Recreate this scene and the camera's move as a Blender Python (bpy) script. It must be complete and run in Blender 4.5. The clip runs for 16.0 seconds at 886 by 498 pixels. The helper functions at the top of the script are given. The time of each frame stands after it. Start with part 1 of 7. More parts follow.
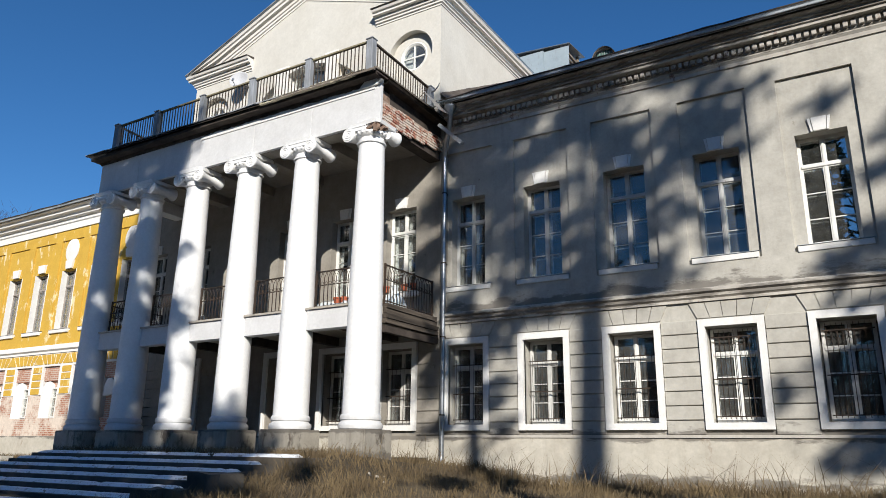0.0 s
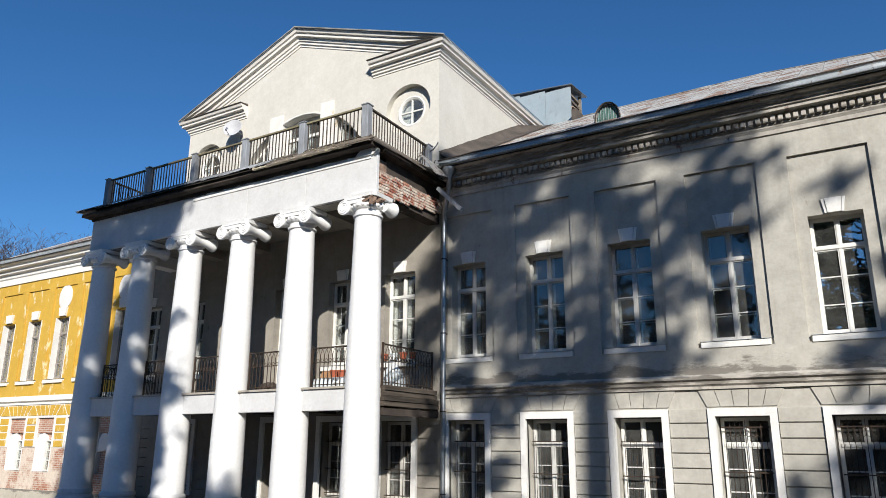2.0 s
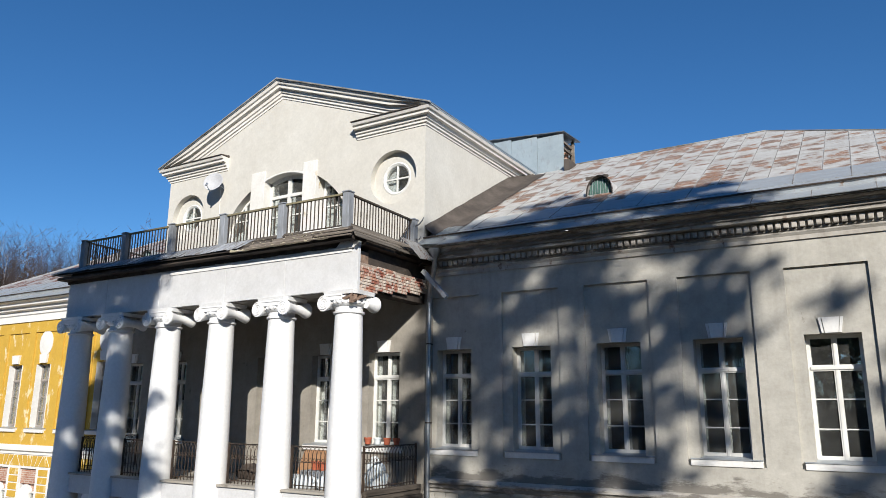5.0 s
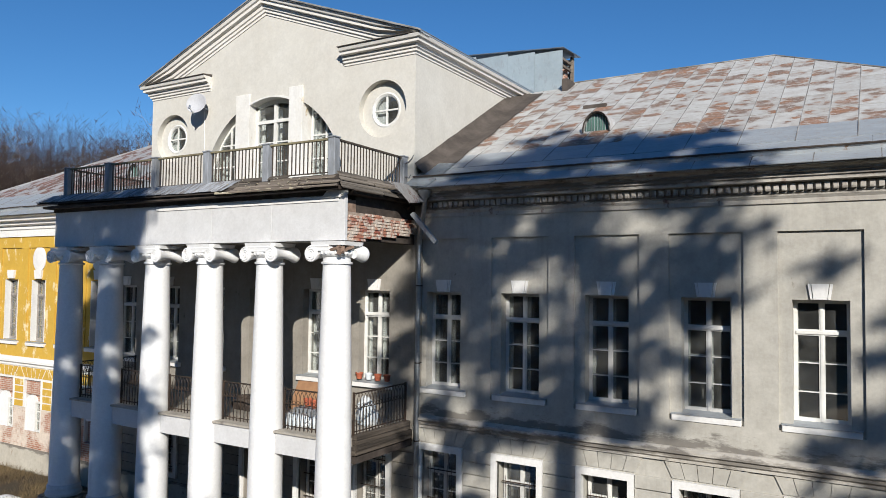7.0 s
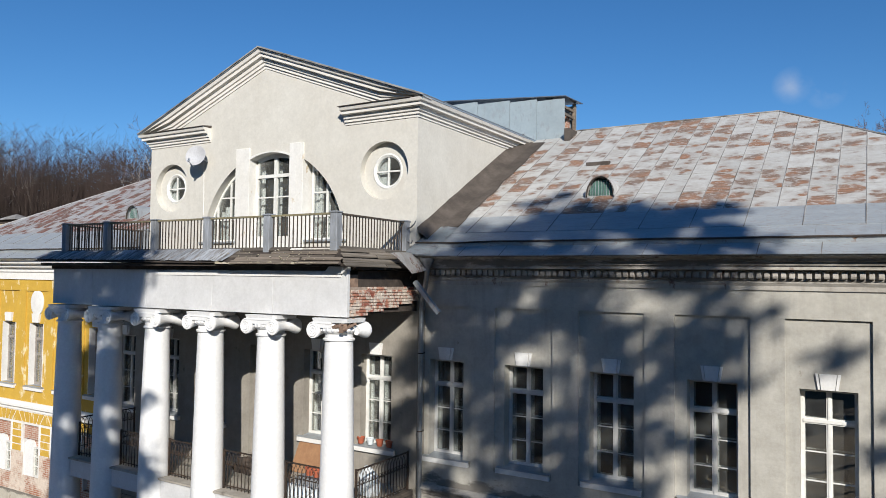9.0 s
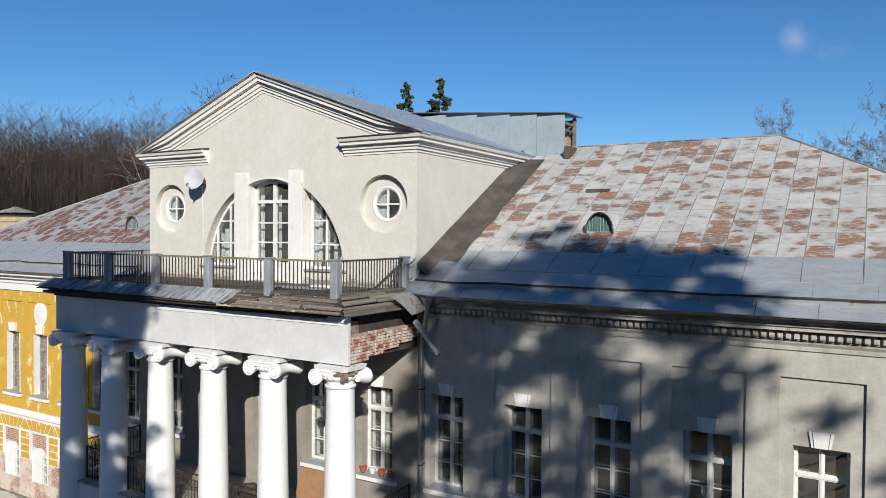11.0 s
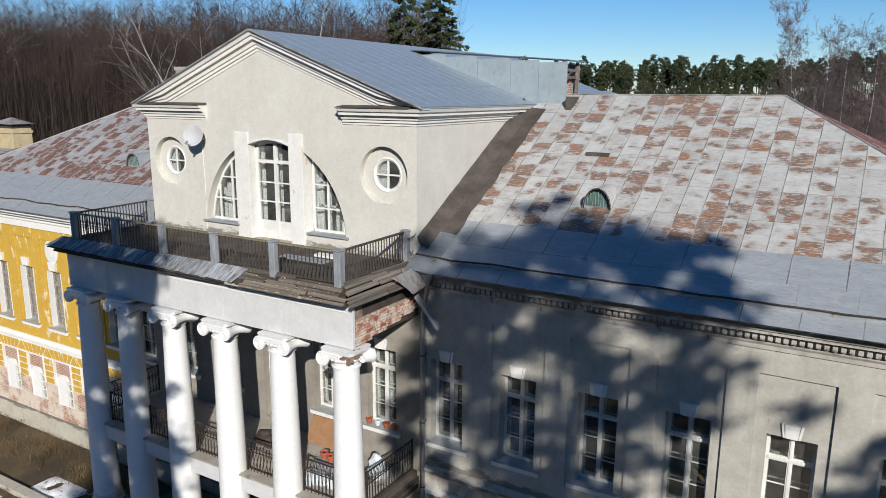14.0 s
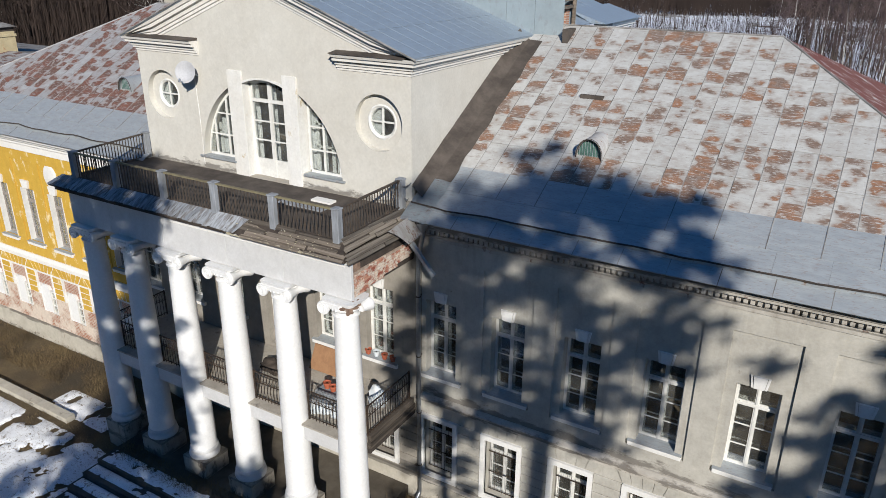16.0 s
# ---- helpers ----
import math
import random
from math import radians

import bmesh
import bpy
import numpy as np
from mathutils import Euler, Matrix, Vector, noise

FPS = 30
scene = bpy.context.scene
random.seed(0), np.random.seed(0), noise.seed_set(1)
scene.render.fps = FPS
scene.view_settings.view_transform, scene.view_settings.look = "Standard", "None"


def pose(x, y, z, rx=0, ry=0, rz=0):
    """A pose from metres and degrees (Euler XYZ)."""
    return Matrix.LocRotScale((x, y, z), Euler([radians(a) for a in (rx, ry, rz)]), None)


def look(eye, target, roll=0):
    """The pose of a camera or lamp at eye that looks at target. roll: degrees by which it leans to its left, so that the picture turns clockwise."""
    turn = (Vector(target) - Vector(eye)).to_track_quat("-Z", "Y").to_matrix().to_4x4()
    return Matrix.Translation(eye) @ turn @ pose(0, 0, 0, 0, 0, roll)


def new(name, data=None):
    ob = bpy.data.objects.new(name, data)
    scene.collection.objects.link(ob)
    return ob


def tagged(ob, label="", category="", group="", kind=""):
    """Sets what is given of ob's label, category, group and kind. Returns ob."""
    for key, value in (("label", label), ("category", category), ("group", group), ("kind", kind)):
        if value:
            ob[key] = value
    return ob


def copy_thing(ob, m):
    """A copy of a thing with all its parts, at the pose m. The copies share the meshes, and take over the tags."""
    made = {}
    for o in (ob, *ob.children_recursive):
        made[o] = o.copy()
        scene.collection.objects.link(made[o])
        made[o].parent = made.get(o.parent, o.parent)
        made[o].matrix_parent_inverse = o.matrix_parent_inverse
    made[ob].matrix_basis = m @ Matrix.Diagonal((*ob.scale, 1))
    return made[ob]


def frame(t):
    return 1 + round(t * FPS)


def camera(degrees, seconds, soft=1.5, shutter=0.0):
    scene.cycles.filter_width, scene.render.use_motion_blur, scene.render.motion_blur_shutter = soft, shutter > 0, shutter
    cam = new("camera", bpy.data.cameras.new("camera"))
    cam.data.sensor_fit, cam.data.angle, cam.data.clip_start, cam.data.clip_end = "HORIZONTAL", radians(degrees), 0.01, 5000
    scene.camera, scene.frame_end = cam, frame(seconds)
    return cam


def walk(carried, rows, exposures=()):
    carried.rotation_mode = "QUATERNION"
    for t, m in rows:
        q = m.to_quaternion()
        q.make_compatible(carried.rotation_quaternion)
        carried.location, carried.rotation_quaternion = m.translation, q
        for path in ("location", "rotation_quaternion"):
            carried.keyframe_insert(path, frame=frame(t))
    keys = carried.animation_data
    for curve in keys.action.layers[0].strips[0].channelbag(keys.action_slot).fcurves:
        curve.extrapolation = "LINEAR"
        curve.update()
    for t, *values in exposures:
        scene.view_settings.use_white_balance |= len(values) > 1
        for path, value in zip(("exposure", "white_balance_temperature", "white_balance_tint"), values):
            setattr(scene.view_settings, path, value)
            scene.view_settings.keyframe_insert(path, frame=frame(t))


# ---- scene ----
cam = camera(63.0, 16.0, soft=0.55)
PATH = [
    (0, (15.666, -16.334, 0.75), (14.662, -14.69, 1.286), 0.7),
    (0.5, (15.701, -16.176, 1.179), (14.687, -14.535, 1.708), 0.4),
    (1, (15.672, -16.174, 1.619), (14.658, -14.533, 2.147), 0.4),
    (1.5, (15.637, -16.226, 2.233), (14.626, -14.582, 2.757), 0.3),
    (2, (15.673, -16.25, 2.804), (14.662, -14.605, 3.326), 0.3),
    (2.5, (15.721, -16.266, 3.387), (14.711, -14.62, 3.908), 0.3),
    (3, (15.772, -16.279, 3.932), (14.763, -14.632, 4.452), 0.3),
    (3.5, (15.854, -16.271, 4.47), (14.844, -14.624, 4.987), 0.3),
    (3.7, (15.877, -16.264, 4.66), (14.87, -14.616, 5.178), 0.3),
    (5.8, (16.093, -16.083, 6.634), (15.063, -14.392, 6.917), 0.6),
    (6, (16.129, -16.052, 6.817), (15.095, -14.355, 7.046), 0.7),
    (6.5, (16.125, -16.022, 7.286), (15.092, -14.314, 7.413), 0.7),
    (7, (16.114, -16.02, 7.751), (15.082, -14.309, 7.839), 0.7),
    (7.5, (16.055, -16.007, 8.193), (15.025, -14.294, 8.277), 0.8),
    (8, (15.994, -15.986, 8.643), (14.965, -14.272, 8.726), 0.7),
    (8.5, (15.951, -15.977, 9.059), (14.923, -14.264, 9.145), 0.8),
    (9, (15.933, -16.021, 9.586), (14.907, -14.306, 9.664), 0.7),
    (9.2, (15.942, -16.015, 9.757), (14.916, -14.301, 9.837), 0.7),
    (11.3, (15.968, -16.104, 11.987), (14.944, -14.389, 11.888), 0.4),
    (11.5, (15.936, -16.1, 12.172), (14.915, -14.386, 12.026), 0.5),
    (12, (15.93, -16.037, 12.677), (14.915, -14.336, 12.401), 0.5),
    (12.5, (15.917, -16.084, 13.178), (14.911, -14.391, 12.826), 0.4),
    (13, (15.981, -16.12, 13.679), (14.976, -14.433, 13.299), 0.4),
    (13.5, (16.031, -16.165, 14.195), (15.026, -14.482, 13.8), 0.4),
    (14, (16.037, -16.177, 14.718), (15.033, -14.499, 14.297), 0.3),
    (14.5, (16.042, -16.171, 15.255), (15.046, -14.503, 14.777), 0.3),
    (15, (16.029, -16.227, 15.78), (15.049, -14.577, 15.216), 0.3),
    (15.5, (16.09, -16.204, 16.254), (15.126, -14.582, 15.591), 0.4),
    (16, (16.066, -16.181, 16.808), (15.126, -14.584, 16.057), 0.4),
]
walk(cam, [(t, look(eye, target, roll)) for t, eye, target, roll in PATH],
     exposures=((0.0, 0.24), (3.5, 0.28), (6.0, 0.16), (9.0, 0.10), (12.0, 0.02), (16.0, -0.02)))

# ---- light ----
SUN_DIR = Vector((-0.79, 1.0, -0.62)).normalized()
sun_data = bpy.data.lights.new("sun", "SUN")
sun_data.energy, sun_data.angle, sun_data.color = 5.6, radians(0.55), (1.0, 0.955, 0.885)
sun_lamp = new("sun", sun_data)
sun_lamp.matrix_world = look((40, -60, 40), Vector((40, -60, 40)) + SUN_DIR)

world = bpy.data.worlds.new("world")
scene.world = world
world.use_nodes = True
wn = world.node_tree.nodes
sky = wn.new("ShaderNodeTexSky")
sky.sky_type, sky.sun_disc = "NISHITA", False
sky.sun_elevation, sky.sun_rotation = math.asin(-SUN_DIR.z), math.atan2(-SUN_DIR.x, -SUN_DIR.y)
sky.air_density, sky.dust_density, sky.ozone_density = 0.9, 0.0, 6.0
tint = wn.new("ShaderNodeHueSaturation")
tint.inputs["Saturation"].default_value = 1.14
world.node_tree.links.new(sky.outputs[0], tint.inputs["Color"])
# two wisps of cloud low over the ridge
sky_dir, sky_fray, sky_mix = wn.new("ShaderNodeTexCoord"), wn.new("ShaderNodeTexNoise"), wn.new("ShaderNodeMix")
sky_fray.inputs["Scale"].default_value, sky_fray.inputs["Detail"].default_value = 22.0, 6.0
sky_link = world.node_tree.links.new
sky_link(sky_dir.outputs["Generated"], sky_fray.inputs["Vector"])
wisps = None
for way in ((-0.0849, 0.9674, 0.2388), (-0.0486, 0.9720, 0.2298)):
    gap = wn.new("ShaderNodeVectorMath")
    gap.operation, gap.inputs[1].default_value = "DISTANCE", way
    sky_link(sky_dir.outputs["Generated"], gap.inputs[0])
    veil = wn.new("ShaderNodeMapRange")
    veil.inputs["From Min"].default_value, veil.inputs["From Max"].default_value = 0.024, 0.004
    sky_link(gap.outputs["Value"], veil.inputs["Value"])
    if wisps is None:
        wisps = veil.outputs[0]
    else:
        both = wn.new("ShaderNodeMath")
        both.operation = "ADD"
        sky_link(wisps, both.inputs[0])
        sky_link(veil.outputs[0], both.inputs[1])
        wisps = both.outputs[0]
thin = wn.new("ShaderNodeMath")
thin.operation = "MULTIPLY"
fleece = wn.new("ShaderNodeMapRange")
fleece.inputs["From Min"].default_value, fleece.inputs["From Max"].default_value = 0.42, 0.68
fleece.inputs["To Max"].default_value = 0.34
sky_link(sky_fray.outputs["Fac"], fleece.inputs["Value"])
sky_link(fleece.outputs[0], thin.inputs[0])
sky_link(wisps, thin.inputs[1])
sky_mix.data_type = "RGBA"
sky_mix.inputs[7].default_value = (6.0, 6.3, 6.8, 1)
sky_link(thin.outputs[0], sky_mix.inputs[0])
sky_link(tint.outputs[0], sky_mix.inputs[6])
sky_link(sky_mix.outputs[2], wn["Background"].inputs[0])
wn["Background"].inputs[1].default_value = 0.099


# ---- materials ----
class Nodes:
    """A small wrapper round a material's node tree."""

    def __init__(self, name, rough=0.8, metal=0.0):
        self.m = bpy.data.materials.new(name)
        self.m.use_nodes = True
        self.t = self.m.node_tree
        self.b = self.t.nodes["Principled BSDF"]
        self.b.inputs["Roughness"].default_value = rough
        self.b.inputs["Metallic"].default_value = metal
        self.b.inputs["Specular IOR Level"].default_value = 0.3

    def add(self, kind, **values):
        n = self.t.nodes.new(kind)
        for k, v in values.items():
            n.inputs[k.replace("_", " ")].default_value = v
        return n

    def link(self, a, b):
        self.t.links.new(a, b)

    def coords(self, scale=(1, 1, 1), shuffle=0.0):
        geo = self.add("ShaderNodeTexCoord" if shuffle else "ShaderNodeNewGeometry")
        mp = self.add("ShaderNodeMapping")
        mp.inputs["Scale"].default_value = scale
        self.link(geo.outputs["Object" if shuffle else "Position"], mp.inputs["Vector"])
        if shuffle:
            info = self.add("ShaderNodeObjectInfo")
            mul = self.add("ShaderNodeMath")
            mul.operation = "MULTIPLY"
            mul.inputs[1].default_value = shuffle
            self.link(info.outputs["Random"], mul.inputs[0])
            comb = self.add("ShaderNodeCombineXYZ")
            for i in range(3):
                self.link(mul.outputs[0], comb.inputs[i])
            self.link(comb.outputs[0], mp.inputs["Location"])
        return mp.outputs[0]

    def noise(self, vec, scale, detail=5.0, rough=0.6):
        n = self.add("ShaderNodeTexNoise", Scale=scale, Detail=detail, Roughness=rough)
        self.link(vec, n.inputs["Vector"])
        return n.outputs["Fac"]

    def ramp(self, fac, lo, hi, c0=(0, 0, 0), c1=(1, 1, 1)):
        r = self.add("ShaderNodeValToRGB")
        r.color_ramp.elements[0].position, r.color_ramp.elements[1].position = lo, hi
        r.color_ramp.elements[0].color, r.color_ramp.elements[1].color = (*c0, 1), (*c1, 1)
        self.link(fac, r.inputs[0])
        return r.outputs[0]

    def mix(self, fac, a, b, blend="MIX"):
        n = self.t.nodes.new("ShaderNodeMix")
        n.data_type, n.blend_type = "RGBA", blend
        for sock, v in ((n.inputs[0], fac), (n.inputs[6], a), (n.inputs[7], b)):
            if isinstance(v, (int, float)):
                sock.default_value = v
            elif isinstance(v, tuple):
                sock.default_value = (*v, 1)
            else:
                self.link(v, sock)
        return n.outputs[2]

    def math(self, op, a, b=0.0):
        n = self.add("ShaderNodeMath")
        n.operation = op
        for i, v in enumerate((a, b)):
            if isinstance(v, (int, float)):
                n.inputs[i].default_value = v
            else:
                self.link(v, n.inputs[i])
        return n.outputs[0]

    def color(self, c):
        self.link(c, self.b.inputs["Base Color"])

    def bump(self, height, strength=0.3, dist=0.02):
        n = self.add("ShaderNodeBump", Strength=strength, Distance=dist)
        self.link(height, n.inputs["Height"])
        self.link(n.outputs[0], self.b.inputs["Normal"])


def plaster(name, base, stain, patch=None, patch_lo=0.6, patch_hi=0.66, rough=0.9, streak=0.5, pscale=1.0, dark_bands=(), blot=0.7):
    """Old painted plaster: broad tone drift, vertical water streaks, worn patches, fine grain."""
    n = Nodes(name, rough)
    p = n.coords()
    broad = n.ramp(n.noise(p, 0.45, 6), 0.35, 0.7)
    c = n.mix(n.math("MULTIPLY", broad, 0.55), base, stain)
    sv = n.coords((2.2, 2.2, 0.18))
    c = n.mix(n.math("MULTIPLY", n.ramp(n.noise(sv, 1.6, 6, 0.65), 0.52, 0.75), streak), c, stain)
    blotch = n.ramp(n.noise(p, 2.6, 8, 0.72), 0.38, 0.66, (0.80, 0.79, 0.77), (1.08, 1.08, 1.07))
    c = n.mix(blot, c, blotch, "MULTIPLY")
    fine = n.noise(p, 14, 4)
    c = n.mix(0.22, c, n.ramp(fine, 0.3, 0.7, (0.55, 0.55, 0.55), (1, 1, 1)), "MULTIPLY")
    if patch:
        spot = n.ramp(n.noise(n.coords((1.0, 1.0, 0.55)), 2.4 * pscale, 7, 0.7), patch_lo, patch_hi)
        c = n.mix(spot, c, patch)
    if dark_bands:
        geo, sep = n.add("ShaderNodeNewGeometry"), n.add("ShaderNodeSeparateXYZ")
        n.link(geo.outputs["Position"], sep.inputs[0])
        # each row (z, reach): noise darkens a band round that height
        for z, reach in dark_bands:
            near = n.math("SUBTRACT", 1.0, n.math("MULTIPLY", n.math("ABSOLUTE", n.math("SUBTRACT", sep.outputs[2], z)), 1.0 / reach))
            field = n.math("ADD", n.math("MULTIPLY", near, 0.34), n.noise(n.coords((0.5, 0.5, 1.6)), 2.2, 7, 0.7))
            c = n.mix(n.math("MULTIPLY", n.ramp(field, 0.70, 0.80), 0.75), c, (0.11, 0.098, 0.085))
    n.color(c)
    n.bump(n.noise(p, 12, 8, 0.65), 0.4, 0.012)
    return n.m


def metal_sheet(name, paint, dark, rust, rust_lo, rust_hi, metal=0.0, rough=0.55, shuffle=60.0, rust2=None, vary=0.22, peel=0.4):
    n = Nodes(name, rough, metal)
    v = n.coords((0.9, 2.6, 1.0), shuffle)
    v2 = n.coords((1.0, 9.0, 1.0), shuffle)
    info = n.add("ShaderNodeObjectInfo")
    c = n.mix(n.math("MULTIPLY", n.ramp(n.noise(v, 2.2, 7, 0.68), 0.36, 0.68), 0.85), paint, dark)
    c = n.mix(n.math("MULTIPLY", n.ramp(n.noise(v2, 2.2, 6, 0.7), 0.53, 0.62), 0.5), c, dark)
    k = n.math("SUBTRACT", n.noise(n.coords((1.0, 1.3, 1.0), shuffle), 2.3, 9, 0.72), n.math("MULTIPLY", n.math("SUBTRACT", info.outputs["Random"], 0.5), vary))
    grain = n.noise(n.coords((1.1, 17.0, 1.0), shuffle), 2.6, 6, 0.7)
    k = n.math("ADD", k, n.math("MULTIPLY", n.math("SUBTRACT", grain, 0.5), 0.27))
    spots = n.ramp(k, rust_lo, rust_hi)
    tone = n.mix(n.ramp(n.noise(v, 2.1, 7, 0.68), 0.40, 0.58), rust, rust2 or tuple(x * 0.55 for x in rust))
    tone = n.mix(n.math("MULTIPLY", n.ramp(n.noise(v, 2.3, 5), 0.45, 0.7), 0.45), tone, dark)
    c = n.mix(spots, c, tone)
    flake = n.ramp(n.noise(n.coords((0.7, 5.0, 0.7), shuffle), 3.0, 7, 0.75), 0.50, 0.55)
    c = n.mix(n.math("MULTIPLY", flake, n.math("MULTIPLY", spots, peel)), c, paint)
    chip = n.ramp(n.noise(n.coords((2.5, 16.0, 1.0), shuffle), 2.6, 7, 0.7), 0.555, 0.60)
    c = n.mix(n.math("MULTIPLY", chip, 0.65), c, tuple(0.5 * (x + y) for x, y in zip(rust2 or rust, dark)))
    n.color(c)
    r = n.ramp(spots, 0.0, 1.0, (rough,) * 3, (0.9,) * 3)
    n.link(r, n.b.inputs["Roughness"])
    n.bump(n.noise(v, 5, 5), 0.2, 0.01)
    return n.m


def roof_sheet(name, paint, faded, rust, brown, lo, hi, width, broad_amount=0.25, blocks=0.24, worn=0.6):
    """Old painted roof sheet: the paint has worn off in blocks inside each sheet, with streaky fringes."""
    n = Nodes(name, 0.6)
    info = n.add("ShaderNodeObjectInfo")
    v = n.coords((1.0, 1.15, 1.0), 60.0)
    tc, sp = n.add("ShaderNodeTexCoord"), n.add("ShaderNodeSeparateXYZ")
    n.link(tc.outputs["Object"], sp.inputs[0])
    off = n.math("ABSOLUTE", n.math("SUBTRACT", n.math("MULTIPLY", sp.outputs[0], 2.0 / width), 1.0))
    fringe = n.noise(n.coords((1.4, 8.5, 1.0), 60.0), 2.2, 7, 0.66)
    crumb = n.noise(n.coords((1.0, 2.2, 1.0), 60.0), 9.0, 6, 0.7)
    broad = n.noise(n.coords((1.0, 1.0, 0.6)), 0.32, 2)
    k = n.noise(v, 2.1, 2, 0.45)
    for extra, amount in ((fringe, 0.20), (crumb, 0.16), (broad, broad_amount), (info.outputs["Random"], 0.20)):
        k = n.math("ADD", k, n.math("MULTIPLY", n.math("SUBTRACT", extra, 0.5), amount))
    k = n.math("SUBTRACT", k, n.math("MULTIPLY", n.math("POWER", off, 5.0), 0.12))
    half = n.math("MULTIPLY", sp.outputs[1], 1.0 / 0.603)
    cell, comb = n.add("ShaderNodeTexWhiteNoise"), n.add("ShaderNodeCombineXYZ")
    n.link(n.math("FLOOR", half), comb.inputs[0])
    n.link(info.outputs["Random"], comb.inputs[1])
    n.link(comb.outputs[0], cell.inputs["Vector"])
    k = n.math("ADD", k, n.math("MULTIPLY", n.math("SUBTRACT", cell.outputs["Value"], 0.5), blocks))
    rim = n.math("ABSOLUTE", n.math("SUBTRACT", n.math("MULTIPLY", n.math("FRACT", half), 2.0), 1.0))
    k = n.math("SUBTRACT", k, n.math("MULTIPLY", n.math("POWER", rim, 4.0), 0.09))
    tone = n.math("FRACT", n.math("MULTIPLY", info.outputs["Random"], 13.7))
    shade = tuple(0.84 * x for x in paint)
    c = n.mix(n.ramp(tone, 0.2, 0.9), paint, shade)
    c = n.mix(n.math("MULTIPLY", n.ramp(n.noise(v, 3.1, 6, 0.7), 0.42, 0.7), 0.6), c, faded)
    c = n.mix(n.math("MULTIPLY", n.ramp(k, lo - 0.13, lo + 0.02), 0.75), c, faded)
    own = n.mix(n.ramp(n.noise(v, 1.3, 2), 0.42, 0.58), rust, brown)
    own = n.mix(n.math("MULTIPLY", n.ramp(fringe, 0.45, 0.62), 0.6), own, tuple(0.62 * x for x in brown))
    own = n.mix(n.math("MULTIPLY", n.ramp(crumb, 0.50, 0.62), worn), own, faded)
    spots = n.ramp(k, lo, hi)
    c = n.mix(n.math("MULTIPLY", spots, 0.88), c, own)
    streak = n.ramp(n.noise(n.coords((1.2, 10.0, 1.0), 90.0), 2.0, 7, 0.7), 0.585, 0.63)
    c = n.mix(n.math("MULTIPLY", streak, 0.55), c, tuple(0.8 * x for x in brown))
    flake = n.ramp(n.noise(n.coords((1.6, 7.0, 1.0), 30.0), 3.0, 6, 0.7), 0.56, 0.60)
    c = n.mix(n.math("MULTIPLY", flake, 0.7), c, paint)
    n.color(c)
    n.link(n.ramp(spots, 0.0, 1.0, (0.55,) * 3, (0.9,) * 3), n.b.inputs["Roughness"])
    n.bump(n.noise(v, 5, 5), 0.25, 0.012)
    return n.m


def simple(name, a, b, scale=6.0, rough=0.7, metal=0.0, bump=0.2, stretch=(1, 1, 1), lo=0.35, hi=0.65, per_object=0.0):
    n = Nodes(name, rough, metal)
    p = n.coords(stretch, per_object)
    c = n.mix(n.ramp(n.noise(p, scale, 6), lo, hi), a, b)
    c = n.mix(0.3, c, n.ramp(n.noise(p, scale * 6, 4), 0.3, 0.7, (0.5, 0.5, 0.5), (1, 1, 1)), "MULTIPLY")
    if per_object:
        info = n.add("ShaderNodeObjectInfo")
        c = n.mix(1.0, c, n.ramp(info.outputs["Random"], 0.0, 1.0, (0.55, 0.55, 0.55), (1.25, 1.22, 1.18)), "MULTIPLY")
    n.color(c)
    if bump:
        n.bump(n.noise(p, scale * 4, 5), bump, 0.012)
    return n.m


M_GREY = plaster("grey_plaster", (0.485, 0.465, 0.415), (0.32, 0.305, 0.27), (0.22, 0.20, 0.17), 0.66, 0.72, dark_bands=((4.33, 0.45), (1.15, 0.35)))
M_ATTIC = plaster("pale_plaster", (0.62, 0.60, 0.545), (0.52, 0.49, 0.43), (0.46, 0.43, 0.37), 0.70, 0.76, streak=0.22, blot=0.3, dark_bands=((10.25, 0.30),))
M_TRIM = plaster("cream_moulding_paint", (0.74, 0.72, 0.675), (0.60, 0.565, 0.51), (0.46, 0.42, 0.36), 0.70, 0.75, streak=0.25, blot=0.3)
M_BASE = plaster("plinth_plaster", (0.53, 0.50, 0.43), (0.38, 0.34, 0.28), (0.28, 0.23, 0.18), 0.62, 0.70, dark_bands=((1.08, 0.2), (0.15, 0.35)))
M_YELLOW = plaster("yellow_plaster", (0.57, 0.36, 0.055), (0.50, 0.305, 0.055), (0.66, 0.56, 0.34), 0.565, 0.625, streak=0.25, pscale=0.9, blot=0.4)
M_WHITE = plaster("white_limewash", (0.76, 0.755, 0.73), (0.62, 0.60, 0.57), (0.54, 0.50, 0.45), 0.72, 0.75, streak=0.25, blot=0.25)
M_PILASTER = plaster("peeling_pilaster_paint", (0.77, 0.765, 0.74), (0.62, 0.58, 0.50), (0.50, 0.41, 0.27), 0.60, 0.64, streak=0.35, blot=0.4)
M_DISH = simple("chalky_dish_paint", (0.50, 0.505, 0.52), (0.43, 0.43, 0.44), 3.0, 0.6)
M_COLUMN = plaster("white_column_paint", (0.76, 0.76, 0.755), (0.68, 0.68, 0.665), (0.60, 0.585, 0.55), 0.74, 0.76, streak=0.15, blot=0.2)
M_BEAM = plaster("grey_white_beam_paint", (0.62, 0.62, 0.62), (0.54, 0.54, 0.535), (0.48, 0.46, 0.43), 0.72, 0.75, streak=0.3, blot=0.35)
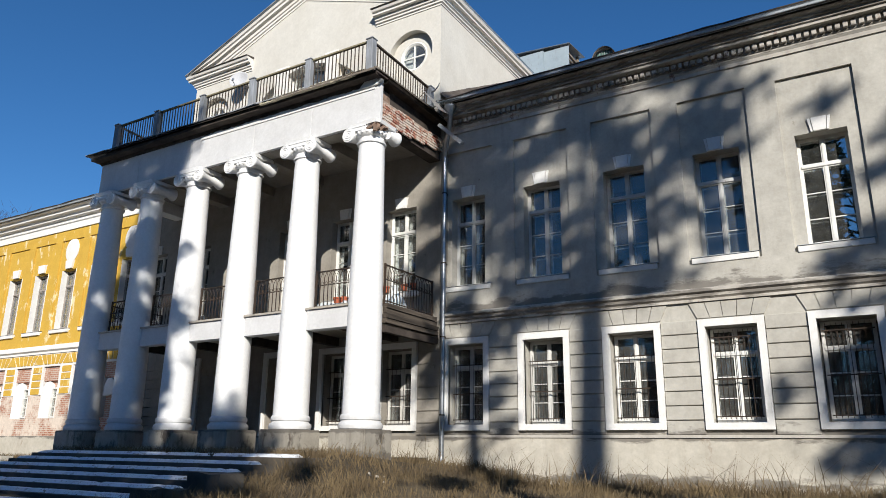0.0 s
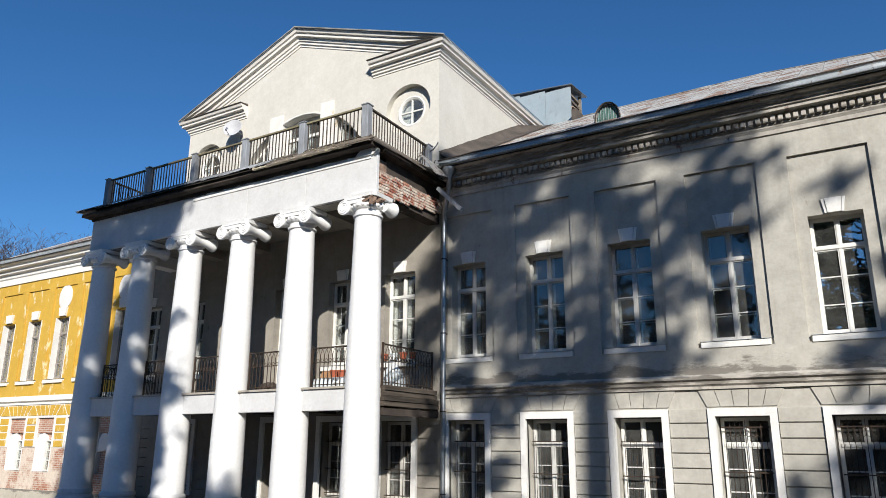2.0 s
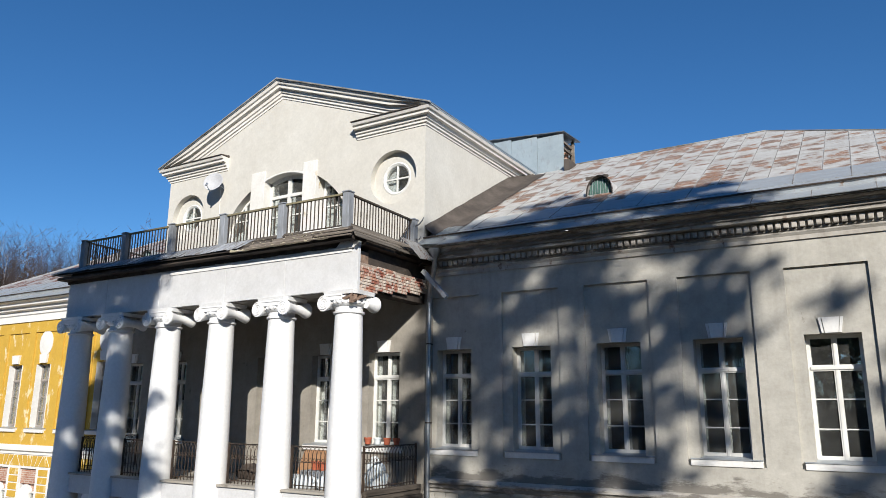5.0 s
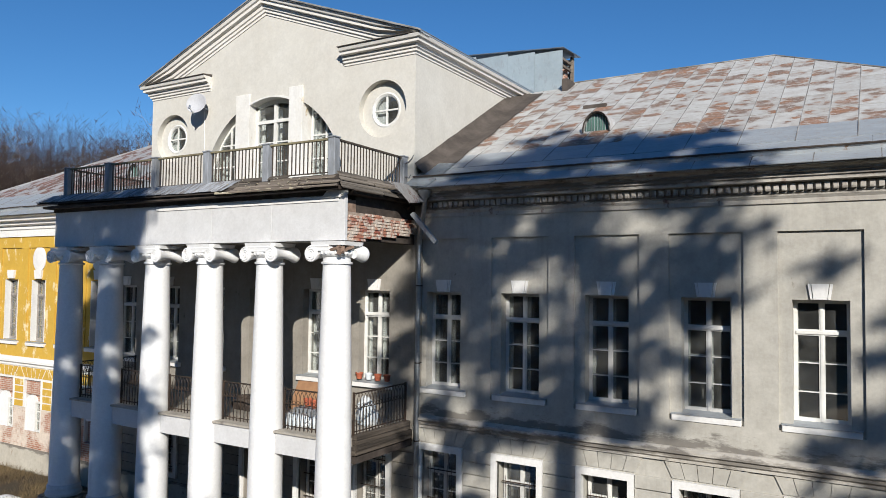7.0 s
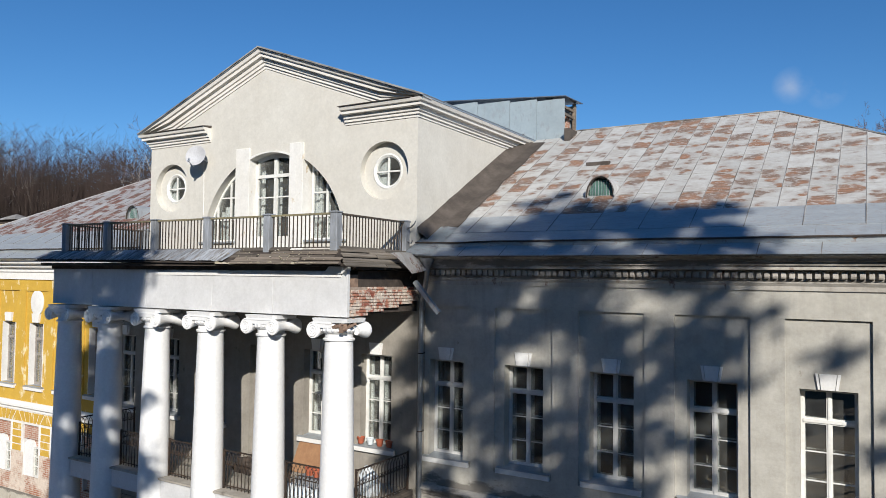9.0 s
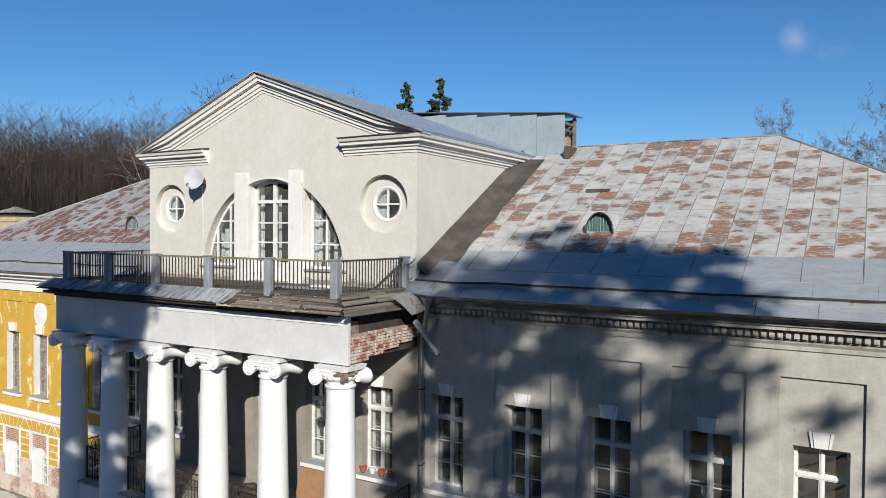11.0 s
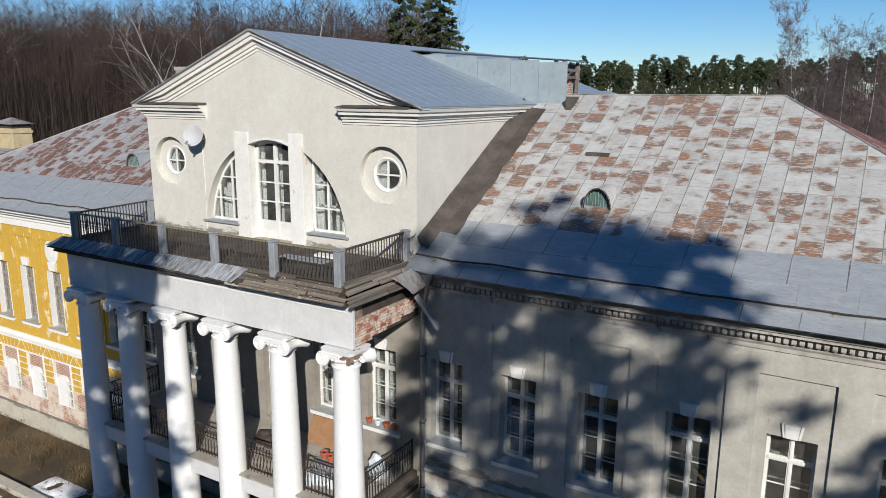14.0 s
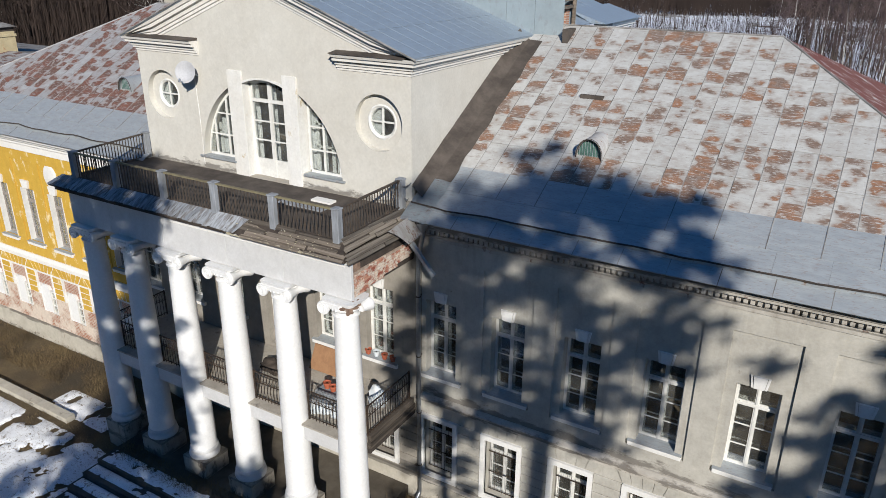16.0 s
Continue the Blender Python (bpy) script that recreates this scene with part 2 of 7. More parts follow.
M_CORNICE = plaster("weathered_cornice", (0.52, 0.49, 0.44), (0.33, 0.30, 0.26), (0.26, 0.15, 0.11), 0.66, 0.70, streak=0.4, dark_bands=((4.1, 0.3), (10.10, 0.03)))
M_EAVES = plaster("grimy_eaves_plaster", (0.46, 0.435, 0.39), (0.24, 0.21, 0.185), (0.17, 0.11, 0.09), 0.60, 0.66, streak=0.5, dark_bands=((9.62, 0.14), (9.95, 0.22), (10.15, 0.14)))
M_STONE = plaster("worn_limestone", (0.45, 0.415, 0.36), (0.26, 0.235, 0.20), (0.19, 0.165, 0.14), 0.60, 0.68)
# real grime, plus extra dark that stands in for shade on the pedestals
M_PEDESTAL = plaster("grimy_shaded_pedestal_stone", (0.40, 0.375, 0.325), (0.17, 0.15, 0.12), (0.08, 0.068, 0.055), 0.53, 0.64, streak=0.85, dark_bands=((0.62, 0.3), (1.15, 0.12)))
# wing plaster made darker: the shade inside the portico is in its colour
M_BACKWALL = plaster("shaded_portico_plaster", (0.33, 0.305, 0.265), (0.20, 0.18, 0.155), (0.14, 0.12, 0.10), 0.62, 0.72)
M_ROOF = roof_sheet("flaking_roof_sheet", (0.475, 0.475, 0.455), (0.30, 0.265, 0.235), (0.26, 0.11, 0.048), (0.165, 0.105, 0.078), 0.52, 0.58, 0.565, 0.25, 0.27, 0.55)
M_ROOF_L = roof_sheet("red_rust_roof_sheet", (0.36, 0.365, 0.37), (0.25, 0.20, 0.18), (0.175, 0.054, 0.030), (0.115, 0.052, 0.036), 0.512, 0.55, 0.565, 0.2, 0.32, 0.35)
M_ROOF_RED = simple("red_flaking_sheet", (0.175, 0.062, 0.045), (0.58, 0.56, 0.53), 2.2, 0.7, 0, 0.3, (1, 3.0, 1), 0.585, 0.61)
M_ZINC = metal_sheet("pale_zinc_sheet", (0.38, 0.41, 0.425), (0.29, 0.315, 0.335), (0.28, 0.16, 0.09), 0.72, 0.76, metal=0.25, rough=0.5)
M_BLUE = metal_sheet("blue_grey_roof_sheet", (0.29, 0.35, 0.41), (0.24, 0.29, 0.34), (0.30, 0.30, 0.30), 0.74, 0.78, metal=0.2, rough=0.48)
M_HATCH = metal_sheet("dull_galvanised_sheet", (0.36, 0.42, 0.44), (0.29, 0.34, 0.36), (0.30, 0.30, 0.30), 0.74, 0.78, metal=0.3, rough=0.5)
# grey sheet; the dark half of the mix imitates shadow lines beside seams
M_SEAM = simple("shadow_mottled_seam", (0.36, 0.35, 0.335), (0.12, 0.11, 0.10), 2.0, 0.9, 0, 0.2, (1, 0.4, 1))
M_GALV = simple("galvanised_steel", (0.42, 0.44, 0.46), (0.30, 0.32, 0.34), 5, 0.38, 0.85, 0.08)
M_SKIRT = simple("blue_grey_skirt_board", (0.33, 0.36, 0.40), (0.13, 0.115, 0.105), 2.5, 0.85, 0.0, 0.5, (6, 0.8, 1), 0.42, 0.66, per_object=40.0)
M_SCRAP = metal_sheet("old_scrap_sheet", (0.5, 0.5, 0.49), (0.38, 0.36, 0.33), (0.28, 0.11, 0.05), 0.53, 0.58)
M_VALLEY = metal_sheet("rust_patched_zinc", (0.36, 0.41, 0.44), (0.29, 0.33, 0.36), (0.28, 0.10, 0.045), 0.50, 0.54, metal=0.2)
M_CHIMNEY = plaster("stained_ochre_limewash", (0.50, 0.42, 0.26), (0.40, 0.32, 0.19), (0.36, 0.17, 0.08), 0.62, 0.68)
M_FELT = simple("roofing_felt", (0.06, 0.05, 0.043), (0.105, 0.088, 0.075), 2.0, 0.95, 0, 0.4)
M_IRON = simple("black_wrought_iron", (0.028, 0.024, 0.022), (0.07, 0.045, 0.03), 9, 0.7, 0.2, 0.2)
M_RAILBAR = simple("rusty_rail_bar", (0.05, 0.045, 0.042), (0.10, 0.075, 0.055), 7, 0.8, 0.1, 0.2)
M_POST = simple("weathered_grey_post", (0.30, 0.32, 0.35), (0.20, 0.21, 0.22), 5, 0.85, 0, 0.4, (1, 1, 0.3))
M_HANDRAIL = simple("mossy_wood_rail", (0.25, 0.22, 0.13), (0.14, 0.12, 0.08), 6, 0.9, 0, 0.4, (0.3, 0.3, 1))
M_WOOD = simple("old_grey_plank", (0.24, 0.205, 0.17), (0.075, 0.062, 0.05), 2, 0.95, 0, 0.9, (0.3, 9, 9), 0.36, 0.68, per_object=30.0)
M_WOODY = simple("old_grey_plank_side", (0.24, 0.212, 0.178), (0.10, 0.085, 0.07), 2, 0.95, 0, 0.9, (9, 0.3, 9), 0.36, 0.68, per_object=30.0)
M_MOSSY = plaster("mossy_broken_render", (0.50, 0.45, 0.34), (0.33, 0.29, 0.18), (0.62, 0.60, 0.55), 0.58, 0.64)
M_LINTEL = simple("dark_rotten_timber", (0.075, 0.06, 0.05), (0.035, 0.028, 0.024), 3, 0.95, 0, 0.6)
M_ROTTEN = simple("dark_rotten_board", (0.12, 0.10, 0.082), (0.045, 0.037, 0.03), 2, 0.95, 0, 0.9, (9, 0.3, 9), 0.36, 0.68, per_object=30.0)
M_SASH = plaster("white_window_paint", (0.78, 0.78, 0.75), (0.62, 0.60, 0.56), (0.42, 0.38, 0.32), 0.70, 0.73, rough=0.6, streak=0.3, pscale=3.0)
M_SASH_OLD = plaster("greyed_window_paint", (0.66, 0.65, 0.62), (0.48, 0.46, 0.42), (0.30, 0.26, 0.22), 0.64, 0.70, rough=0.7, pscale=3.0)
# darker copy of the white sash paint, for frames that stand in shade
M_SASH_SHADE = plaster("shaded_window_paint", (0.62, 0.62, 0.60), (0.48, 0.47, 0.45), (0.28, 0.25, 0.22), 0.66, 0.72, rough=0.7, pscale=3.0)
M_SASH_DUSTY = simple("dusty_window_paint", (0.36, 0.33, 0.30), (0.24, 0.21, 0.18), 5, 0.8, 0, 0.2)
M_SASH_BROWN = simple("brown_window_paint", (0.20, 0.13, 0.09), (0.30, 0.22, 0.17), 5, 0.7, 0, 0.2)
M_ROOM = simple("dim_room_wall", (0.26, 0.24, 0.21), (0.18, 0.165, 0.15), 0.8, 0.9, 0, 0.0)
M_BOARD = simple("worn_floor_board", (0.20, 0.15, 0.10), (0.13, 0.095, 0.065), 2, 0.8, 0, 0.2)
M_CURTAIN = simple("white_curtain", (0.70, 0.70, 0.68), (0.55, 0.55, 0.53), 3, 0.9, 0, 0.2, (6, 6, 0.3))
M_BARK = simple("bark", (0.055, 0.042, 0.035), (0.10, 0.075, 0.06), 3, 0.95, 0, 0.5)
M_TWIG = simple("brown_twig", (0.036, 0.026, 0.022), (0.075, 0.053, 0.044), 0.25, 0.95, 0, 0.0)
M_BIRCHTWIG = simple("birch_twig", (0.10, 0.068, 0.064), (0.15, 0.11, 0.105), 0.25, 0.95, 0, 0.0)
M_BIRCH = simple("birch_bark", (0.46, 0.44, 0.41), (0.10, 0.09, 0.08), 2.2, 0.8, 0, 0.2, (1, 1, 2.5), 0.55, 0.62)
M_NEEDLE = simple("dark_needles", (0.028, 0.040, 0.017), (0.060, 0.070, 0.030), 0.8, 0.9, 0, 0.0)
def snow_material():
    n = Nodes("old_snow", 0.7)
    p = n.coords()
    c = n.mix(n.ramp(n.noise(p, 1.8, 6), 0.35, 0.65), (0.84, 0.86, 0.88), (0.68, 0.70, 0.73))
    c = n.mix(n.math("MULTIPLY", n.ramp(n.noise(p, 5.0, 8, 0.75), 0.56, 0.62), 0.8), c, (0.16, 0.12, 0.075))
    c = n.mix(n.math("MULTIPLY", n.ramp(n.noise(p, 22.0, 4, 0.7), 0.58, 0.66), 0.6), c, (0.20, 0.155, 0.10))
    n.color(c)
    n.bump(n.noise(p, 7, 6, 0.65), 0.5, 0.03)
    return n.m


M_SNOW = snow_material()
M_DRYGRASS = simple("dry_grass", (0.20, 0.145, 0.075), (0.08, 0.058, 0.034), 1.2, 0.9, 0, 0.0)
M_TERRA = simple("terracotta", (0.42, 0.12, 0.06), (0.34, 0.09, 0.05), 9, 0.8, 0, 0.1)
M_CARD = simple("brown_cardboard", (0.34, 0.19, 0.10), (0.28, 0.15, 0.08), 4, 0.9, 0, 0.1)
M_BAG = simple("pale_plastic_sack", (0.55, 0.62, 0.66), (0.70, 0.72, 0.72), 6, 0.4, 0, 0.5)
M_RUBBLE = simple("rubble", (0.32, 0.22, 0.16), (0.16, 0.11, 0.085), 5, 0.95, 0, 0.7)
M_MORTAR = simple("crumbling_mortar", (0.40, 0.33, 0.27), (0.26, 0.19, 0.15), 9, 0.95, 0, 0.6)
M_MESH = simple("green_wire_mesh", (0.10, 0.20, 0.17), (0.06, 0.12, 0.10), 30, 0.7, 0, 0.3)


def glass_material(name="window_glass", sheen=0.085):
    n = Nodes(name)
    out = n.t.nodes["Material Output"]
    clear, gloss, mix, fr = n.add("ShaderNodeBsdfTransparent"), n.add("ShaderNodeBsdfGlossy"), n.add("ShaderNodeMixShader"), n.add("ShaderNodeLayerWeight")
    clear.inputs[0].default_value = (0.82, 0.86, 0.86, 1)
    gloss.inputs["Roughness"].default_value = 0.015
    b = n.add("ShaderNodeBump", Strength=0.06, Distance=0.02)
    n.link(n.noise(n.coords(), 1.4, 2), b.inputs["Height"])
    n.link(b.outputs[0], gloss.inputs["Normal"])
    dust, film = n.add("ShaderNodeBsdfDiffuse"), n.add("ShaderNodeMixShader")
    dust.inputs[0].default_value = (0.42, 0.42, 0.40, 1)
    n.link(n.ramp(n.noise(n.coords(), 2.2, 6, 0.65), 0.3, 0.75, (0.03, 0.03, 0.03), (0.15, 0.15, 0.15)), film.inputs[0])
    n.link(clear.outputs[0], film.inputs[1])
    n.link(dust.outputs[0], film.inputs[2])
    n.link(n.math("ADD", n.math("MULTIPLY", n.math("POWER", fr.outputs["Facing"], 4.0), 0.75 - 0.5 * sheen), sheen), mix.inputs[0])
    n.link(film.outputs[0], mix.inputs[1])
    n.link(gloss.outputs[0], mix.inputs[2])
    n.link(mix.outputs[0], out.inputs[0])
    return n.m


M_GLASS = glass_material()
M_GLASS_FILM = glass_material("mirror_film_glass", 0.42)


def brick_material(name, scale=1.0, plaster_amount=0.55, white=(0.62, 0.55, 0.47)):
    """Bare brickwork with remains of lime on it, for surfaces that stay far off."""
    n = Nodes(name, 0.92)
    geo = n.add("ShaderNodeNewGeometry")
    sep = n.add("ShaderNodeSeparateXYZ")
    n.link(geo.outputs["Position"], sep.inputs[0])
    comb = n.add("ShaderNodeCombineXYZ")
    n.link(n.math("ADD", sep.outputs[0], sep.outputs[1]), comb.inputs[0])
    n.link(sep.outputs[2], comb.inputs[1])
    br = n.add("ShaderNodeTexBrick", Scale=scale, Mortar_Size=0.012, Brick_Width=0.26, Row_Height=0.078)
    br.inputs["Color1"].default_value = (0.34, 0.13, 0.075, 1)
    br.inputs["Color2"].default_value = (0.42, 0.20, 0.13, 1)
    br.inputs["Mortar"].default_value = (0.50, 0.43, 0.36, 1)
    n.link(comb.outputs[0], br.inputs["Vector"])
    p = n.coords()
    c = n.mix(n.math("MULTIPLY", n.ramp(n.noise(p, 1.1, 8, 0.7), 0.42, 0.54), plaster_amount), br.outputs["Color"], white)
    c = n.mix(0.4, c, n.ramp(n.noise(p, 9, 5), 0.3, 0.7, (0.45, 0.45, 0.45), (1, 1, 1)), "MULTIPLY")
    n.color(c)
    n.bump(br.outputs["Fac"], -0.4, 0.015)
    return n.m


M_BRICKWALL = brick_material("limed_brickwork", 1.0, 0.95, (0.66, 0.57, 0.48))
M_BRICKBARE = brick_material("bare_brickwork", 1.0, 0.25)


def brick_piece():
    n = Nodes("single_brick", 0.92)
    info = n.add("ShaderNodeObjectInfo")
    c = n.ramp(info.outputs["Random"], 0.1, 0.9, (0.24, 0.075, 0.05), (0.40, 0.20, 0.135))
    p = n.coords()
    c = n.mix(n.ramp(n.noise(p, 4.5, 7, 0.7), 0.44, 0.54), c, (0.52, 0.45, 0.38))
    n.color(c)
    n.bump(n.noise(p, 30, 5), 0.6, 0.01)
    return n.m


M_BRICK = brick_piece()


def ground_material():
    n = Nodes("ground", 0.95)
    p = n.coords()
    soil = n.mix(n.ramp(n.noise(p, 0.7, 8, 0.65), 0.38, 0.62), (0.085, 0.062, 0.038), (0.15, 0.112, 0.062))
    soil = n.mix(n.math("MULTIPLY", n.ramp(n.noise(p, 0.23, 6), 0.5, 0.62), 0.8), soil, (0.06, 0.05, 0.036))
    soil = n.mix(0.5, soil, n.ramp(n.noise(p, 26, 5, 0.7), 0.3, 0.7, (0.4, 0.4, 0.4), (1.2, 1.2, 1.2)), "MULTIPLY")
    sep = n.add("ShaderNodeSeparateXYZ")
    geo = n.add("ShaderNodeNewGeometry")
    n.link(geo.outputs["Position"], sep.inputs[0])
    far = n.ramp(n.math("MULTIPLY", sep.outputs[1], 0.01), 0.2, 0.45)
    snow = n.ramp(n.noise(p, 0.06, 9, 0.65), 0.36, 0.44)
    c = n.mix(n.math("MULTIPLY", far, snow), soil, (0.74, 0.77, 0.82))
    n.color(c)
    n.bump(n.noise(p, 9, 8, 0.7), 0.9, 0.06)
    return n.m


M_GROUND = ground_material()
M_PAVE = simple("mossy_paving", (0.07, 0.058, 0.044), (0.13, 0.112, 0.088), 0.9, 0.95, 0, 0.6)
M_STEP = simple("dark_stone_step", (0.11, 0.10, 0.088), (0.06, 0.054, 0.048), 1.5, 0.95, 0, 0.5)


# ---- building helpers ----
def box(bm, x0, x1, y0, y1, z0, z1):
    v = [bm.verts.new((x, y, z)) for z in (z0, z1) for x, y in ((x0, y0), (x1, y0), (x1, y1), (x0, y1))]
    for f in ((3, 2, 1, 0), (4, 5, 6, 7), (0, 1, 5, 4), (1, 2, 6, 5), (2, 3, 7, 6), (3, 0, 4, 7)):
        bm.faces.new([v[i] for i in f])
    return v


def boxes(*rows):
    bm = bmesh.new()
    for r in rows:
        box(bm, *r)
    return bm


def hexa(bm, front, back):
    """A solid between two four-cornered faces given in the same order, front counter-clockwise as seen from outside."""
    a, b = [bm.verts.new(p) for p in front], [bm.verts.new(p) for p in back]
    bm.faces.new(a)
    bm.faces.new(b[::-1])
    for i in range(4):
        j = (i + 1) % 4
        bm.faces.new((a[j], a[i], b[i], b[j]))


def sweep(bm, path, profile):
    """Sweeps a closed section of (out vector scale, up) along path rows of (point, out direction)."""
    rings = [[bm.verts.new(Vector(p) + Vector(d) * o + Vector((0, 0, u))) for o, u in profile] for p, d in path]
    k = len(profile)
    for a, b in zip(rings, rings[1:]):
        for i in range(k):
            j = (i + 1) % k
            bm.faces.new((a[i], a[j], b[j], b[i]))
    bm.faces.new(rings[0])
    bm.faces.new(rings[-1][::-1])
    bmesh.ops.recalc_face_normals(bm, faces=bm.faces[:])


def lathe(bm, rows, seg=40, centre=(0, 0, 0)):
    """A turned solid from rows of (radius, z)."""
    cx, cy, cz = centre
    rings = [[bm.verts.new((cx + r * math.cos(a), cy + r * math.sin(a), cz + z)) for a in (2 * math.pi * i / seg for i in range(seg))] for r, z in rows]
    for a, b in zip(rings, rings[1:]):
        for i in range(seg):
            j = (i + 1) % seg
            bm.faces.new((a[i], a[j], b[j], b[i]))
    bm.faces.new(rings[0][::-1])
    bm.faces.new(rings[-1])


def tube(bm, pts, r, seg=6, r1=None):
    """A tube along points, tapering to r1."""
    r1 = r if r1 is None else r1
    rings = []
    n = len(pts)
    for i, p in enumerate(pts):
        p = Vector(p)
        d = (Vector(pts[min(i + 1, n - 1)]) - Vector(pts[max(i - 1, 0)])).normalized()
        side = d.cross(Vector((0, 0, 1)))
        side = side.normalized() if side.length > 1e-3 else Vector((1, 0, 0))
        up = side.cross(d)
        rr = r + (r1 - r) * i / max(1, n - 1)
        rings.append([bm.verts.new(p + side * rr * math.cos(a) + up * rr * math.sin(a)) for a in (2 * math.pi * k / seg for k in range(seg))])
    for a, b in zip(rings, rings[1:]):
        for i in range(seg):
            j = (i + 1) % seg
            bm.faces.new((a[i], a[j], b[j], b[i]))
    bm.faces.new(rings[0][::-1])
    bm.faces.new(rings[-1])


def mesh_of(name, bm, material, smooth=False):
    me = bpy.data.meshes.new(name)
    bm.to_mesh(me)
    bm.free()
    me.materials.append(material)
    if smooth:
        me.polygons.foreach_set("use_smooth", [True] * len(me.polygons))
        me.set_sharp_from_angle(angle=radians(40))
    return me


def thing(name, label, category, group="", kind="", at=(0, 0, 0)):
    ob = new(name)
    ob.empty_display_size = 0.2
    ob.location = at
    return tagged(ob, label, category, group, kind)


def part(name, bm, material, parent, label="", smooth=False, bevel=0.0):
    ob = new(name, mesh_of(name, bm, material, smooth) if isinstance(bm, bmesh.types.BMesh) else bm)
    ob.parent = parent
    if bevel:
        m = ob.modifiers.new("bevel", "BEVEL")
        m.width, m.segments, m.limit_method = bevel, 2, "ANGLE"
    if label:
        ob["label"] = label
    return ob


def solo(name, bm, material, label, category, group="", kind="", smooth=False, bevel=0.0):
    ob = part(name, bm, material, None, "", smooth, bevel)
    return tagged(ob, label, category, group, kind)


def wall_boxes(bm, x0, x1, y0, y1, z0, z1, holes):
    """A wall with rectangular holes (hx0, hx1, hz0, hz1), cut into columns."""
    xs = sorted({x0, x1, *[min(max(h[i], x0), x1) for h in holes for i in (0, 1)]})
    for a, b in zip(xs, xs[1:]):
        if b - a < 1e-4:
            continue
        m = (a + b) / 2
        z = z0
        for h in sorted((h for h in holes if h[0] < m < h[1]), key=lambda h: h[2]):
            if h[2] > z + 1e-4:
                box(bm, a, b, y0, y1, z, h[2])
            z = max(z, h[3])
        if z1 > z + 1e-4:
            box(bm, a, b, y0, y1, z, z1)
    bmesh.ops.remove_doubles(bm, verts=bm.verts[:], dist=1e-4)


def wall_strips(bm, xs, y0, y1, solids):
    """A wall of thin upright strips; solids(x) gives the list of (low, high) at x, the same number at both ends of a strip.
    solids is asked a little inside each strip's two edges."""
    e = 1e-5
    for a, b in zip(xs, xs[1:]):
        for (l0, h0), (l1, h1) in zip(solids(a + e), solids(b - e)):
            if h0 - l0 < 1e-4 and h1 - l1 < 1e-4:
                continue
            hexa(bm, [(a, y0, l0), (b, y0, l1), (b, y0, h1), (a, y0, h0)], [(a, y1, l0), (b, y1, l1), (b, y1, h1), (a, y1, h0)])


def steps_between(a, b, n):
    return [a + (b - a) * i / n for i in range(n + 1)]

# ---- plan ----
CENTRES_R = [6.45 + 2.168 * i for i in range(7)]          # windows of the grey wing
CENTRES_L = [-8.13 - 1.92 * i for i in range(7)]          # windows of the yellow wing
CENTRES_P = [-4.2, -2.08, 0.05, 2.22, 4.28]                 # behind the portico
COLUMNS = [-5.14, -3.16, -1.07, 1.05, 3.18, 5.31]
COL_Y = -2.88
END_R, END_L, BACK = 21.5, -21.5, 15.4
YELLOW_UP = 0.14                                          # the yellow wing's storeys lie a little higher
EAVE_Y, EAVE_Z, RIDGE_Y, RIDGE_Z = -0.60, 10.12, 7.65, 14.68
SLOPE = (RIDGE_Z - EAVE_Z) / (RIDGE_Y - EAVE_Y)


def roof_z(y):
    return EAVE_Z + (y - EAVE_Y) * SLOPE


def ground_z(x, y):
    def ease(v):
        v = min(1.0, max(0.0, v))
        return v * v * (3 - 2 * v)
    z = -0.42 * ease((-y - 3.5) / 8.0) * ease((14 - x) / 6.0 + 0.4) * (0.3 + 0.7 * ease((x + 7.0) / 3.0))
    z += 0.42 * math.exp(-((x - 6.6) ** 2) / 2.5 - ((y + 1.6) ** 2) / 3.5)
    z += 0.58 * math.exp(-((x - 5.3) ** 2) / 1.1 - ((y + 3.7) ** 2) / 2.4)
    z += 0.22 * ease((-4.5 - x) / 2.0) * ease((y + 9.0) / 5.0)
    z += 0.05 * noise.noise((x * 0.5, y * 0.5, 3.0)) + 0.02 * noise.noise((x * 2.1, y * 2.1, 7.0))
    d = math.hypot(x, y)
    z += 9.0 * ease((d - 200) / 160) + 0.4 * noise.noise((x * 0.05, y * 0.05, 1.0)) * ease((d - 30) / 40)
    return z


# ---- ground ----
def grid_axis(near, far, fine, coarse):
    out, v, step = [], near[0], fine
    while v < near[1]:
        out.append(v)
        v += fine
    v, step = near[1], fine
    while v < far:
        out.append(v)
        step = min(coarse, step * 1.25)
        v += step
    v, step = near[0] - fine, fine
    low = []
    while v > -far:
        low.append(v)
        step = min(coarse, step * 1.25)
        v -= step
    return low[::-1] + out


def build_ground():
    xs, ys = grid_axis((-18, 20), 2500, 0.35, 90), grid_axis((-14, 1), 2500, 0.35, 90)
    verts = [(x, y, ground_z(x, y)) for y in ys for x in xs]
    w = len(xs)
    faces = [(j * w + i, j * w + i + 1, (j + 1) * w + i + 1, (j + 1) * w + i) for j in range(len(ys) - 1) for i in range(w - 1)]
    me = bpy.data.meshes.new("ground")
    me.from_pydata(verts, [], faces)
    me.materials.append(M_GROUND)
    me.polygons.foreach_set("use_smooth", [True] * len(me.polygons))
    tagged(new("ground", me), "dry winter grass and bare soil with thawing snow", "ground", kind="structure")


build_ground()


